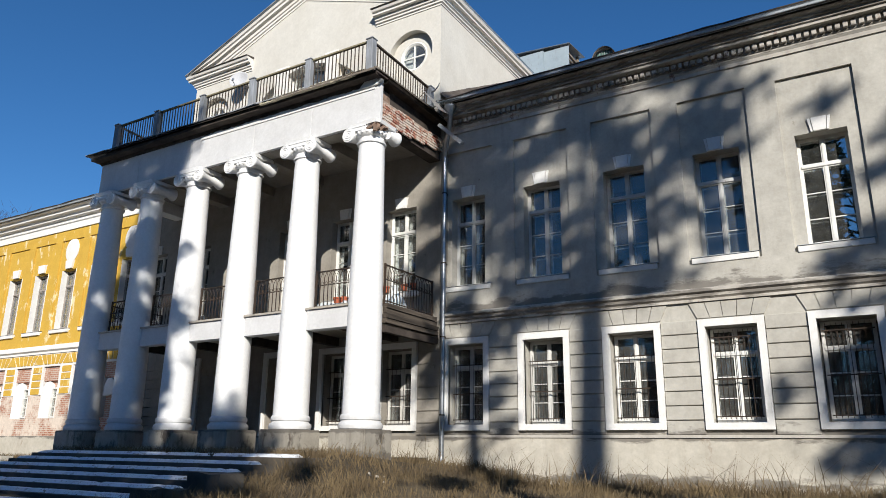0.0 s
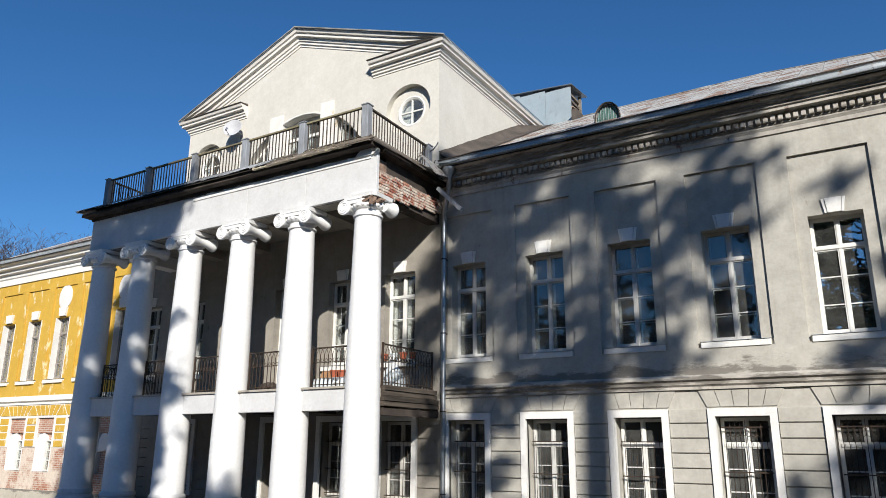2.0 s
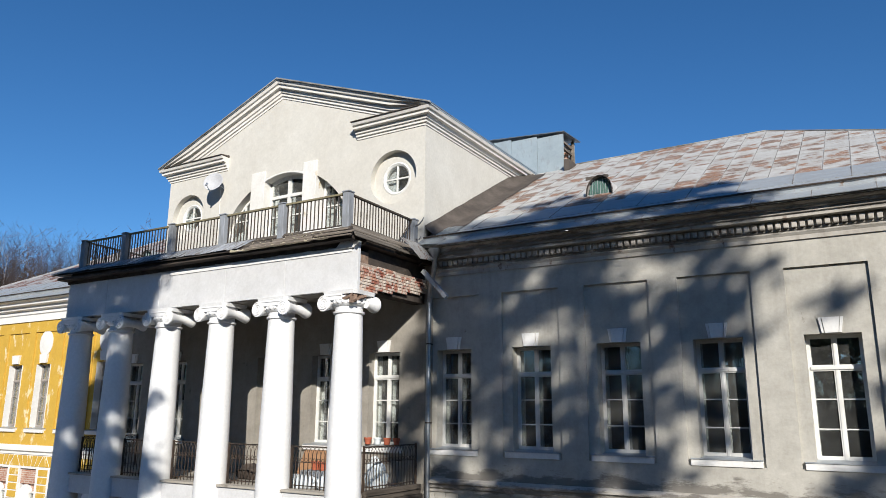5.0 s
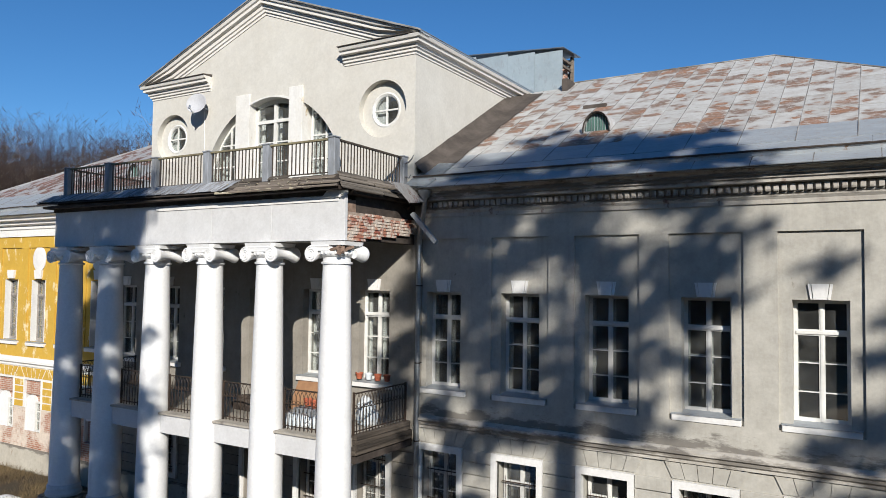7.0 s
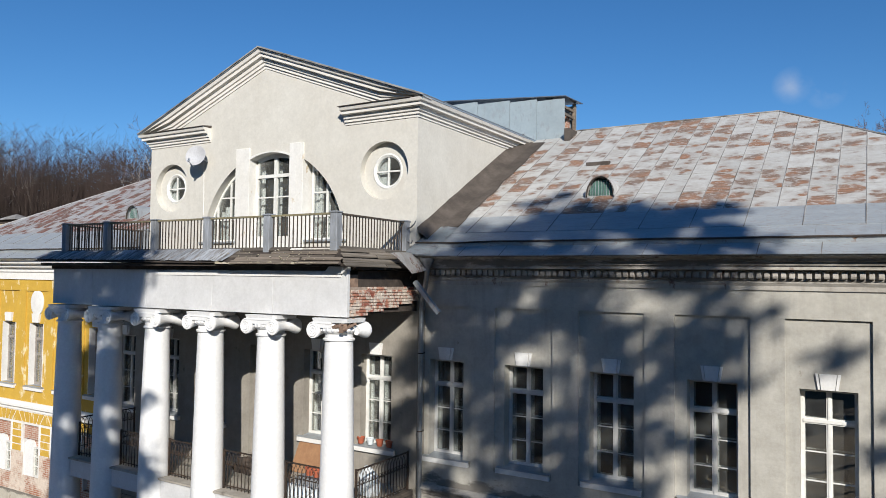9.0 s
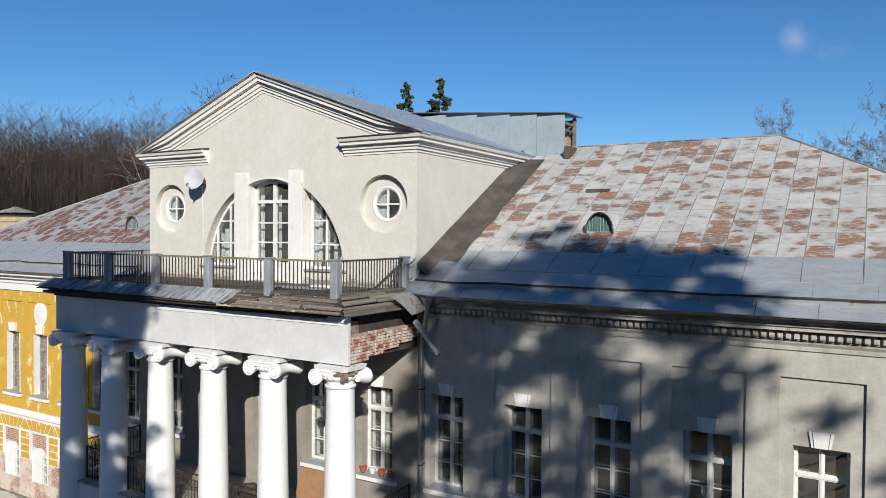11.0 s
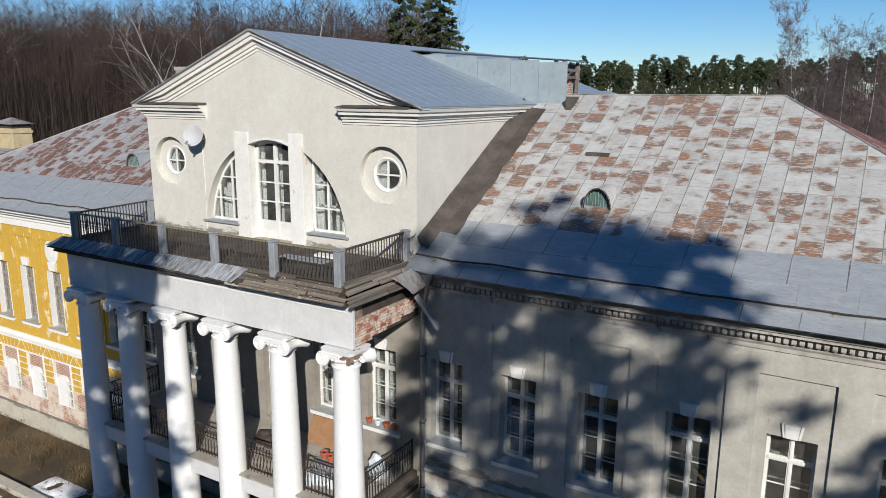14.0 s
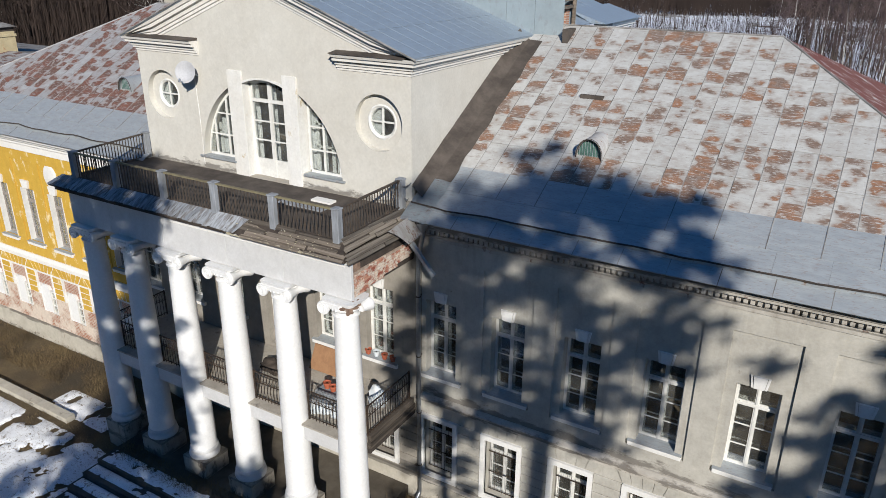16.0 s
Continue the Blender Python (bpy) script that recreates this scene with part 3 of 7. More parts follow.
def snow_sheet(name, x0, x1, y0, y1, step, level, cut, scale, seed, label, base=ground_z, thick=0.09, rim=0.5):
    """Thawing snow: a sheet that rises out of the ground where a noise field is high."""
    nx, ny = max(2, int((x1 - x0) / step)), max(2, int((y1 - y0) / step))
    xs, ys = steps_between(x0, x1, nx), steps_between(y0, y1, ny)
    verts, height = [], []
    for y in ys:
        for x in xs:
            k = noise.fractal((x * scale, y * scale, seed), 0.8, 2.0, 5) - cut
            edge = min(x - x0, x1 - x, y - y0, y1 - y) / rim
            k = min(k, edge * 0.3 - 0.1)
            h = max(-1.0, min(1.0, k * 4.0))
            height.append(h)
            verts.append((x, y, base(x, y) + level + thick * (h if h < 0 else math.sqrt(h)) * 0.8))
    w = nx + 1
    faces = []
    for j in range(ny):
        for i in range(nx):
            q = (j * w + i, j * w + i + 1, (j + 1) * w + i + 1, (j + 1) * w + i)
            if max(height[a] for a in q) > -0.3:
                faces.append(q)
    me = bpy.data.meshes.new(name)
    me.from_pydata(verts, [], faces)
    me.materials.append(M_SNOW)
    me.polygons.foreach_set("use_smooth", [True] * len(me.polygons))
    return tagged(new(name, me), label, "snow", kind="stuff")


snow_sheet("snow", -17, -4.5, -12, -3.75, 0.10, 0.0, -0.30, 1.1, 4.0, "thin patchy snow on the lawn before the steps")
snow_sheet("snow", -4.5, 4.5, -14, -8.2, 0.16, 0.02, -0.2, 0.7, 5.0, "thin patchy snow on the lawn below the steps")
snow_sheet("snow", -9.8, -4.4, -3.3, -2.0, 0.10, 0.03, -0.12, 0.9, 9.0, "patch of thawing snow beside the portico")


# ---- walls ----
def build_grey_wing():
    wall = thing("wall_grey_wing", "grey plastered two-storey wall with recessed window panels", "wall", kind="structure")
    gh = [(c - 0.53, c + 0.53, 1.37, 3.40) for c in CENTRES_R]
    uh = [(c - 0.51, c + 0.51, 4.98, 7.46) for c in CENTRES_R]
    bm = bmesh.new()
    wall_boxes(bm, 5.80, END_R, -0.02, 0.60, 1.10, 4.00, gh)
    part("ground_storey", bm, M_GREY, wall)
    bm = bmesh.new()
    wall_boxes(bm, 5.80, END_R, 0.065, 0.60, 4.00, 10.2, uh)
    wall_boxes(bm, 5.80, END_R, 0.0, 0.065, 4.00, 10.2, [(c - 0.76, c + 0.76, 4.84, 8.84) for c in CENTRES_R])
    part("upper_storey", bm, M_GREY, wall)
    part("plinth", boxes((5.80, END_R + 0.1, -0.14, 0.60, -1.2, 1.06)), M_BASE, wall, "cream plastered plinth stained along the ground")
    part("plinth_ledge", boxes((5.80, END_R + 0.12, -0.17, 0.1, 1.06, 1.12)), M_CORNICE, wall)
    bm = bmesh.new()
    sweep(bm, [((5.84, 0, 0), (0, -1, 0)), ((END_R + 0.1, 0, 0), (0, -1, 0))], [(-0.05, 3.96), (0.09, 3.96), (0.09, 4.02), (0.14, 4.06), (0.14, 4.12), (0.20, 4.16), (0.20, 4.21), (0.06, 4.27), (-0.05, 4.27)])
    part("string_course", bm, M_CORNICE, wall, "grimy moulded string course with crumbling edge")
    # banded courses of the ground storey, each pier and course a block of its own
    edges = [5.84] + [v for c in CENTRES_R for v in (c - 0.685, c + 0.685)] + [END_R]
    piers = [(edges[i], edges[i + 1]) for i in range(0, len(edges), 2)]
    course = (3.58 - 1.13) / 8
    cache = {}
    for a, b in piers:
        if b - a < 0.05:
            continue
        key = round(b - a, 2)
        if key not in cache:
            bm = boxes((0, b - a, -0.05, 0.0, 0, course - 0.022))
            bmesh.ops.bevel(bm, geom=bm.edges[:], offset=0.008, segments=1, affect="EDGES")
            cache[key] = mesh_of("course_block", bm, M_GREY)
        for k in range(8):
            o = part("course_block", cache[key], M_GREY, wall)
            o.location = (a, -0.02, 1.13 + k * course)
    # flat arches over the ground windows
    bm = bmesh.new()
    shapes = []
    for k in range(5):
        a0, a1 = -0.74 + k * 0.296, -0.74 + (k + 1) * 0.296
        shapes.append((a0 * 0.93 + 0.007, a1 * 0.93 - 0.007, a0 * 1.15 + 0.007, a1 * 1.15 - 0.007))
    bm.free()
    vm = []
    for b0, b1, t0, t1 in shapes:
        bm = bmesh.new()
        hexa(bm, [(b0, -0.03, 3.60), (b1, -0.03, 3.60), (t1, -0.03, 3.94), (t0, -0.03, 3.94)], [(b0, 0, 3.60), (b1, 0, 3.60), (t1, 0, 3.94), (t0, 0, 3.94)])
        vm.append(mesh_of("voussoir", bm, M_GREY))
    for c in CENTRES_R:
        for me in vm:
            part("voussoir", me, M_GREY, wall).location = (c, -0.02, 0)
    # main cornice
    bm = bmesh.new()
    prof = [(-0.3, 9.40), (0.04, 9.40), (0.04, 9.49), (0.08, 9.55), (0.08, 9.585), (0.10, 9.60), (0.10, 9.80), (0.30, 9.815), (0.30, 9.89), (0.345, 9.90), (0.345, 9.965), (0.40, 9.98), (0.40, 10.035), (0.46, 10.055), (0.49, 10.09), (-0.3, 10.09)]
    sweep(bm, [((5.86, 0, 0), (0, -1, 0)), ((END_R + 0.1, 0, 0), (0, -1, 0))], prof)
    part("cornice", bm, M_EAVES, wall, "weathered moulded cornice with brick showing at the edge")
    bm = boxes((-0.05, 0.05, -0.18, -0.10, 9.635, 9.77))
    bmesh.ops.bevel(bm, geom=bm.edges[:], offset=0.008, segments=1, affect="EDGES")
    me = mesh_of("dentil", bm, M_EAVES)
    x = 6.0
    while x < END_R:
        part("dentil", me, M_EAVES, wall).location.x = x
        x += 0.152
    return wall


build_grey_wing()


def build_portico_wall():
    wall = thing("wall_portico", "grey plaster wall behind the columns, its colour darkened for shade", "wall", kind="structure")
    gh = [(c - 0.53, c + 0.53, 1.37 if abs(c) > 0.1 else 0.5, 3.40) for c in CENTRES_P]
    uh = [(c - 0.51, c + 0.51, 4.98 if abs(c) > 0.1 else 4.2, 7.46) for c in CENTRES_P]
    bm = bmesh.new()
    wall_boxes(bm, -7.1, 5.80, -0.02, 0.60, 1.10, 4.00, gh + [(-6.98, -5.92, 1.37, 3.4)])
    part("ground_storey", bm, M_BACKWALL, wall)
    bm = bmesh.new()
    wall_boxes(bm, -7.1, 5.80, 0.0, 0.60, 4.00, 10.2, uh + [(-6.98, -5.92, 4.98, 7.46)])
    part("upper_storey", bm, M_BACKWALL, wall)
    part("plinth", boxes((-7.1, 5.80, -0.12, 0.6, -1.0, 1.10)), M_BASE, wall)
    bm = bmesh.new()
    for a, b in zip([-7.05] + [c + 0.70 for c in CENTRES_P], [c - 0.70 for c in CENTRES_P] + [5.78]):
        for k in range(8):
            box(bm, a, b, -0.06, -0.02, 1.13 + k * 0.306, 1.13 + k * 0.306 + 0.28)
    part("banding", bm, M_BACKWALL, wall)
    return wall


build_portico_wall()


def build_yellow_wing():
    wall = thing("wall_yellow_wing", "mustard yellow plastered wall with white trim, paint flaking", "wall", kind="structure")
    gh = [(c - 0.55, c + 0.55, 1.60, 3.58) for c in CENTRES_L]
    uh = [(c - 0.47, c + 0.47, 5.05, 7.46) for c in CENTRES_L]
    x0, x1 = END_L, -7.1
    bm = bmesh.new()
    wall_boxes(bm, x0, x1, 0.05, 0.60, 4.00, 9.4, uh)
    wall_boxes(bm, x0, x1, 0.0, 0.05, 4.40, 9.4, [(c - 0.74, c + 0.74, 4.95, 8.72) for c in CENTRES_L])
    part("upper_storey", bm, M_YELLOW, wall)
    bm = bmesh.new()
    wall_boxes(bm, x0, x1, -0.04, 0.60, 2.48, 4.10, gh)
    part("joint_bed", bm, M_WHITE, wall, "white painted joints")
    bm = bmesh.new()
    wall_boxes(bm, x0, x1, -0.02, 0.60, 0.95, 2.48, gh)
    part("bare_brickwork", bm, M_BRICKWALL, wall, "bare brick with remains of white lime where plaster fell off")
    part("plinth", boxes((x0, x1, -0.12, 0.6, -0.8, 0.95)), M_BASE, wall, "whitish plinth with crumbling render")
    cache = {}
    for i in range(len(CENTRES_L) + 1):
        b = x1 if i == 0 else CENTRES_L[i - 1] - 0.66
        a = x0 if i == len(CENTRES_L) else CENTRES_L[i] + 0.66
        w = b - a
        for k in range(4):
            me = cache.get(round(w, 2))
            if me is None:
                me = cache[round(w, 2)] = mesh_of("yellow_block", boxes((0.015, w - 0.015, -0.02, 0.004, 0, 0.225)), M_YELLOW)
            part("yellow_block", me, M_YELLOW, wall).location = (a, -0.04, 2.51 + k * 0.275)
    vm = []
    for k in range(5):
        a0, a1 = -0.66 + k * 0.264, -0.66 + (k + 1) * 0.264
        bm = bmesh.new()
        b0, b1, t0, t1 = a0 * 0.9 + 0.028, a1 * 0.9 - 0.028, a0 * 1.3 + 0.028, a1 * 1.3 - 0.028
        hexa(bm, [(b0, -0.06, 3.66), (b1, -0.06, 3.66), (t1, -0.06, 4.04), (t0, -0.06, 4.04)], [(b0, -0.04, 3.66), (b1, -0.04, 3.66), (t1, -0.04, 4.04), (t0, -0.04, 4.04)])
        vm.append(mesh_of("yellow_voussoir", bm, M_YELLOW))
    bm = bmesh.new()
    hexa(bm, [(-0.326, -0.06, 3.66), (0.326, -0.06, 3.66), (0.062, -0.06, 4.04), (-0.062, -0.06, 4.04)], [(-0.326, -0.04, 3.66), (0.326, -0.04, 3.66), (0.062, -0.04, 4.04), (-0.062, -0.04, 4.04)])
    spandrel = mesh_of("yellow_spandrel", bm, M_YELLOW)
    for i, c in enumerate(CENTRES_L):
        part("yellow_spandrel", spandrel, M_YELLOW, wall).location.x = c - 0.96
        for me in vm:
            part("yellow_voussoir", me, M_YELLOW, wall).location.x = c
        part("brick_infill", boxes((c - 0.55, c + 0.55, 0.02, 0.3, 3.02, 3.58)), M_BRICKBARE, wall)
        bm = bmesh.new()
        for a, b, z0, z1 in ((c - 0.60, c - 0.542, 2.485, 3.572), (c + 0.542, c + 0.60, 2.485, 3.572), (c - 0.60, c + 0.60, 3.572, 3.64)):
            box(bm, a, b, -0.065, 0.016, z0, z1)
        part("white_surround", bm, M_WHITE, wall)
        bm = bmesh.new()
        for a, b in ((c - 0.468, c - 0.445), (c + 0.445, c + 0.468)):
            box(bm, a, b, 0.03, 0.27, 5.06, 7.45)
        for a, b in ((c - 0.548, c - 0.51), (c + 0.51, c + 0.548)):
            box(bm, a, b, -0.015, 0.29, 1.61, 3.015)
        part("white_reveal", bm, M_WHITE, wall)
        bm = bmesh.new()
        hexa(bm, [(c - 0.20, -0.03, 7.5), (c + 0.20, -0.03, 7.5), (c + 0.26, -0.03, 7.84), (c - 0.26, -0.03, 7.84)], [(c - 0.20, 0.05, 7.5), (c + 0.20, 0.05, 7.5), (c + 0.26, 0.05, 7.84), (c - 0.26, 0.05, 7.84)])
        part("keystone", bm, M_WHITE, wall)
        if i in (0, 2):
            bm = bmesh.new()
            lathe(bm, [(0.43, 0), (0.43, 0.03), (0.36, 0.06), (0.30, 0.05), (0.12, 0.08)], 32)
            o = part("roundel", bm, M_WHITE, wall, "white plaster roundel", smooth=True)
            o.matrix_local = Matrix.Translation((c, 0.05, 8.27)) @ Matrix.Rotation(radians(90), 4, "X") @ Matrix.Diagonal((1, 1.15, 1, 1))
    bm = bmesh.new()
    sweep(bm, [((x0 - 0.1, 0, 0), (0, -1, 0)), ((-5.86, 0, 0), (0, -1, 0))], [(-0.2, 9.16), (0.05, 9.16), (0.05, 9.42), (0.10, 9.46), (0.10, 9.58), (0.24, 9.63), (0.26, 9.74), (0.42, 9.78), (0.44, 9.88), (0.56, 9.93), (0.60, 10.00), (-0.2, 10.00)])
    part("cornice", bm, M_WHITE, wall, "white limewashed cornice")
    bm = bmesh.new()
    sweep(bm, [((x0 - 0.1, 0, 0), (0, -1, 0)), ((x1, 0, 0), (0, -1, 0))], [(-0.05, 4.08), (0.08, 4.08), (0.08, 4.16), (0.16, 4.22), (0.16, 4.30), (0.05, 4.42), (-0.05, 4.42)])
    part("string_course", bm, M_WHITE, wall)
    wall.location.z = YELLOW_UP
    return wall


build_yellow_wing()

# shell behind the facade: rear and end walls, rooms
shell = thing("wall_rear", "plain plastered rear and end walls", "wall", kind="structure")
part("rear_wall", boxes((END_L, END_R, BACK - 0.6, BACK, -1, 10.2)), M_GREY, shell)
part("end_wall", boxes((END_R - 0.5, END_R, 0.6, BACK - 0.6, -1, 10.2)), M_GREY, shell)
part("end_wall", boxes((END_L, END_L + 0.5, 0.6, BACK - 0.6, -1, 10.2)), M_YELLOW, shell)
rooms = thing("floor", "dim rooms behind the windows with worn board floors", "floor", kind="structure")
part("lower_floor", boxes((END_L + 0.5, END_R - 0.5, 0.6, 5.0, 0.75, 0.95)), M_BOARD, rooms)
part("upper_floor", boxes((END_L + 0.5, END_R - 0.5, 0.6, 5.0, 4.0, 4.4)), M_BOARD, rooms)
part("room_ceiling", boxes((END_L + 0.5, END_R - 0.5, 0.6, 5.0, 8.7, 8.9)), M_ROOM, rooms)
part("inner_wall", boxes((END_L + 0.5, END_R - 0.5, 5.0, 5.3, 0.75, 10.0)), M_ROOM, rooms)
bm = bmesh.new()
for x in (-17, -12.2, -7.3, -3.2, 3.2, 7.5, 11.9, 16.3):
    box(bm, x, x + 0.2, 0.6, 5.0, 0.95, 8.7)
part("cross_wall", bm, M_ROOM, rooms)

# lower wing beyond the yellow wall
annex = thing("annex", "lower far wing with a rusty sheet roof and yellow walls", "building")
part("wall", boxes((-48, END_L, 1.0, 17, -1, 9.9)), M_YELLOW, annex)
bm = bmesh.new()
sweep(bm, [((-49, 0, 0), (0, 1, 0)), ((-16.0, 0, 0), (0, 1, 0))], [(-0.4, 10.05), (-0.4, 10.15), (8.8, 11.40), (18.0, 10.15), (18.0, 10.05), (8.8, 11.30)])
part("roof", bm, M_SEAM, annex)


# ---- windows ----
def build_window(label, w, z0, z1, y, frame_mat, transom, rows=3, sill=None, inner=True, half=0.032, fw=0.046):
    """A two-leaf casement window with a transom light, built round x = 0."""
    win = thing("window", label, "window", "windows of the mansion")
    h = w / 2
    bm = boxes((-h, -h + fw, y, y + 0.10, z0, z1), (h - fw, h, y, y + 0.10, z0, z1), (-h + fw, h - fw, y, y + 0.10, z0, z0 + fw), (-h + fw, h - fw, y, y + 0.10, z1 - fw, z1))
    part("window_frame", bm, frame_mat, win)
    zt = z0 + (z1 - z0) * transom
    part("transom", boxes((-h + fw, h - fw, y - 0.025, y + 0.09, zt - 0.036, zt + 0.036)), frame_mat, win, bevel=0.008)
    part("mullion", boxes((-0.027, 0.027, y - 0.012, y + 0.085, z0 + fw, z1 - fw)), frame_mat, win, bevel=0.006)
    for s in (-1, 1):
        xa, xb = (-h + fw, -0.027) if s < 0 else (0.027, h - fw)
        lo, hi = z0 + fw, zt - 0.036
        leaf = boxes((xa, xa + half, y + 0.005, y + 0.07, lo, hi), (xb - half, xb, y + 0.005, y + 0.07, lo, hi), (xa + half, xb - half, y + 0.005, y + 0.07, lo, lo + 0.065), (xa + half, xb - half, y + 0.005, y + 0.07, hi - half, hi))
        sash = part("sash", leaf, frame_mat, win)
        cuts = [lo + (hi - lo) * k / rows for k in range(rows + 1)]
        for k, (a, b) in enumerate(zip(cuts, cuts[1:])):
            if k:
                part("glazing_bar", boxes((xa + half, xb - half, y + 0.02, y + 0.06, a - 0.011, a + 0.011)), frame_mat, sash)
            part("pane", boxes((xa, xb, y + 0.038, y + 0.042, a, b)), M_GLASS, sash).visible_shadow = False
        top = boxes((xa, xa + 0.026, y + 0.01, y + 0.07, zt + 0.036, z1 - fw), (xb - 0.026, xb, y + 0.01, y + 0.07, zt + 0.036, z1 - fw), (xa + 0.026, xb - 0.026, y + 0.01, y + 0.07, zt + 0.036, zt + 0.06), (xa + 0.026, xb - 0.026, y + 0.01, y + 0.07, z1 - fw - 0.026, z1 - fw))
        fan = part("fanlight_sash", top, frame_mat, win)
        part("pane", boxes((xa, xb, y + 0.038, y + 0.042, zt + 0.036, z1 - fw)), M_GLASS, fan).visible_shadow = False
    if inner:
        yi = y + 0.24
        bm = boxes((-h, -h + 0.07, yi, yi + 0.06, z0, z1), (h - 0.07, h, yi, yi + 0.06, z0, z1), (-0.04, 0.04, yi, yi + 0.06, z0, z1), (-h, h, yi, yi + 0.06, zt - 0.04, zt + 0.04), (-h, h, yi, yi + 0.06, z0, z0 + 0.08))
        for k in range(1, rows):
            z = z0 + (zt - z0) * k / rows
            box(bm, -h, h, yi + 0.01, yi + 0.05, z - 0.014, z + 0.014)
        part("inner_frame", bm, frame_mat, win)
    if sill:
        sx, sy, sz = sill
        part("window_sill", boxes((-sx, sx, sy, y, sz, sz + 0.13)), M_WHITE, win, "white plastered sill", bevel=0.01)
        bm = bmesh.new()
        hexa(bm, [(-sx - 0.01, sy - 0.02, sz + 0.134), (sx + 0.01, sy - 0.02, sz + 0.134), (sx + 0.01, sy - 0.02, sz + 0.142), (-sx - 0.01, sy - 0.02, sz + 0.142)], [(-sx - 0.01, y, sz + 0.185), (sx + 0.01, y, sz + 0.185), (sx + 0.01, y, sz + 0.193), (-sx - 0.01, y, sz + 0.193)])
        part("sill_flashing", bm, M_ZINC, win, "zinc sill flashing")
    return win


def add_keystone(win, y):
    bm = bmesh.new()
    for b0, b1, t0, t1, d in ((-0.12, 0.12, -0.155, 0.155, 0.065), (-0.175, -0.13, -0.225, -0.17, 0.045), (0.13, 0.175, 0.17, 0.225, 0.045)):
        hexa(bm, [(b0, y - d, 7.47), (b1, y - d, 7.47), (t1, y - d, 7.78), (t0, y - d, 7.78)], [(b0, y, 7.47), (b1, y, 7.47), (t1, y, 7.78), (t0, y, 7.78)])
    part("keystone", bm, M_WHITE, win, "white fluted keystone")


bright = build_window("tall white casement window in grey plaster, dark behind", 1.02, 4.98, 7.46, 0.36, M_SASH, 0.735, sill=(0.70, -0.03, 4.83), half=0.028)
add_keystone(bright, 0.065)
bright.location.x = CENTRES_R[4]
for c in CENTRES_R[5:]:
    other = build_window("tall white casement window in grey plaster, dark behind", 1.02, 4.98, 7.46, 0.36, M_SASH_SHADE, 0.735, sill=(0.70, -0.03, 4.83), half=0.028)
    add_keystone(other, 0.065)
    other.location.x = c
# the first four windows get the sash paint with shade in its colour
upper = build_window("tall casement window in grey plaster, white paint darkened for tree shade", 1.02, 4.98, 7.46, 0.36, M_SASH_SHADE, 0.735, sill=(0.70, -0.03, 4.83), half=0.026)
add_keystone(upper, 0.065)
upper.location.x = CENTRES_R[0]
for c in CENTRES_R[1:4]:
    copy_thing(upper, pose(c, 0, 0))
tagged(upper, "tall casement window beside the downpipe, white paint darkened for tree shade")

# one window with mirror film on its panes
tagged(bright, "tall white casement window with mirror film on its panes")
for leaf in bright.children:
    for pane in leaf.children:
        if pane.name.startswith("pane"):
            pane.data.materials[0] = M_GLASS_FILM

for i, c in enumerate(CENTRES_P):
    if i == 2:
        w = build_window("tall glazed balcony door in the shaded wall", 1.02, 4.2, 7.46, 0.25, M_SASH, 0.76, rows=4)
    else:
        w = build_window("white casement window with a wide sill over the balcony", 1.02, 4.98, 7.46, 0.25, M_SASH, 0.735, sill=(0.66, -0.10, 4.83))
    add_keystone(w, 0.0)
    w.location.x = c
w = build_window("dark casement window at the shaded end of the portico", 1.02, 4.98, 7.46, 0.25, M_SASH_OLD, 0.735, sill=(0.66, -0.05, 4.83))
add_keystone(w, 0.0)
w.location.x = -6.45


def build_grille(bm, w, z0, z1, y, dense=False):
    n = 9 if dense else 7
    for k in range(n):
        x = -w / 2 + w * (k + 0.5) / n
        tube(bm, [(x, y, z0), (x, y, z1 - 0.05), (x, y, z1 + 0.03)], 0.008, 4, 0.004)
    for z in (z0 + 0.05, z0 + (z1 - z0) * 0.45, z1 - 0.12):
        box(bm, -w / 2 - 0.02, w / 2 + 0.02, y - 0.012, y + 0.004, z - 0.012, z + 0.012)
    if dense:
        for k in range(n - 1):
            x = -w / 2 + w * (k + 1) / n
            pts = [(x + 0.05 * math.cos(a), y, z1 - 0.22 + 0.09 * math.sin(a)) for a in (2 * math.pi * j / 10 for j in range(11))]
            tube(bm, pts, 0.006, 4)


def ground_window(c, mat, dense, label):
    win = build_window(label, 1.0, 1.39, 3.38, 0.27, mat, 0.72, rows=3, inner=False)
    bm = boxes((-0.672, -0.53, -0.115, 0.05, 1.23, 3.56), (0.53, 0.672, -0.115, 0.05, 1.23, 3.56), (-0.53, 0.53, -0.115, 0.05, 1.23, 1.37), (-0.53, 0.53, -0.115, 0.05, 3.40, 3.56))
    part("window_surround", bm, M_WHITE, win, "broad white surround")
    bm = bmesh.new()
    build_grille(bm, 0.90, 1.45, 3.0 if not dense else 3.3, 0.14, dense)
    part("window_grille", bm, M_IRON, win, "thin iron window grille")
    win.location.x = c
    return win


for i, c in enumerate(CENTRES_R):
    ground_window(c, M_SASH if i in (2, 3) else M_SASH_SHADE, i >= 3, "barred ground floor window with a broad white surround")
for i, c in enumerate(CENTRES_P):
    if i != 2:
        ground_window(c, M_SASH_OLD, False, "barred ground floor window in the shade of the portico")


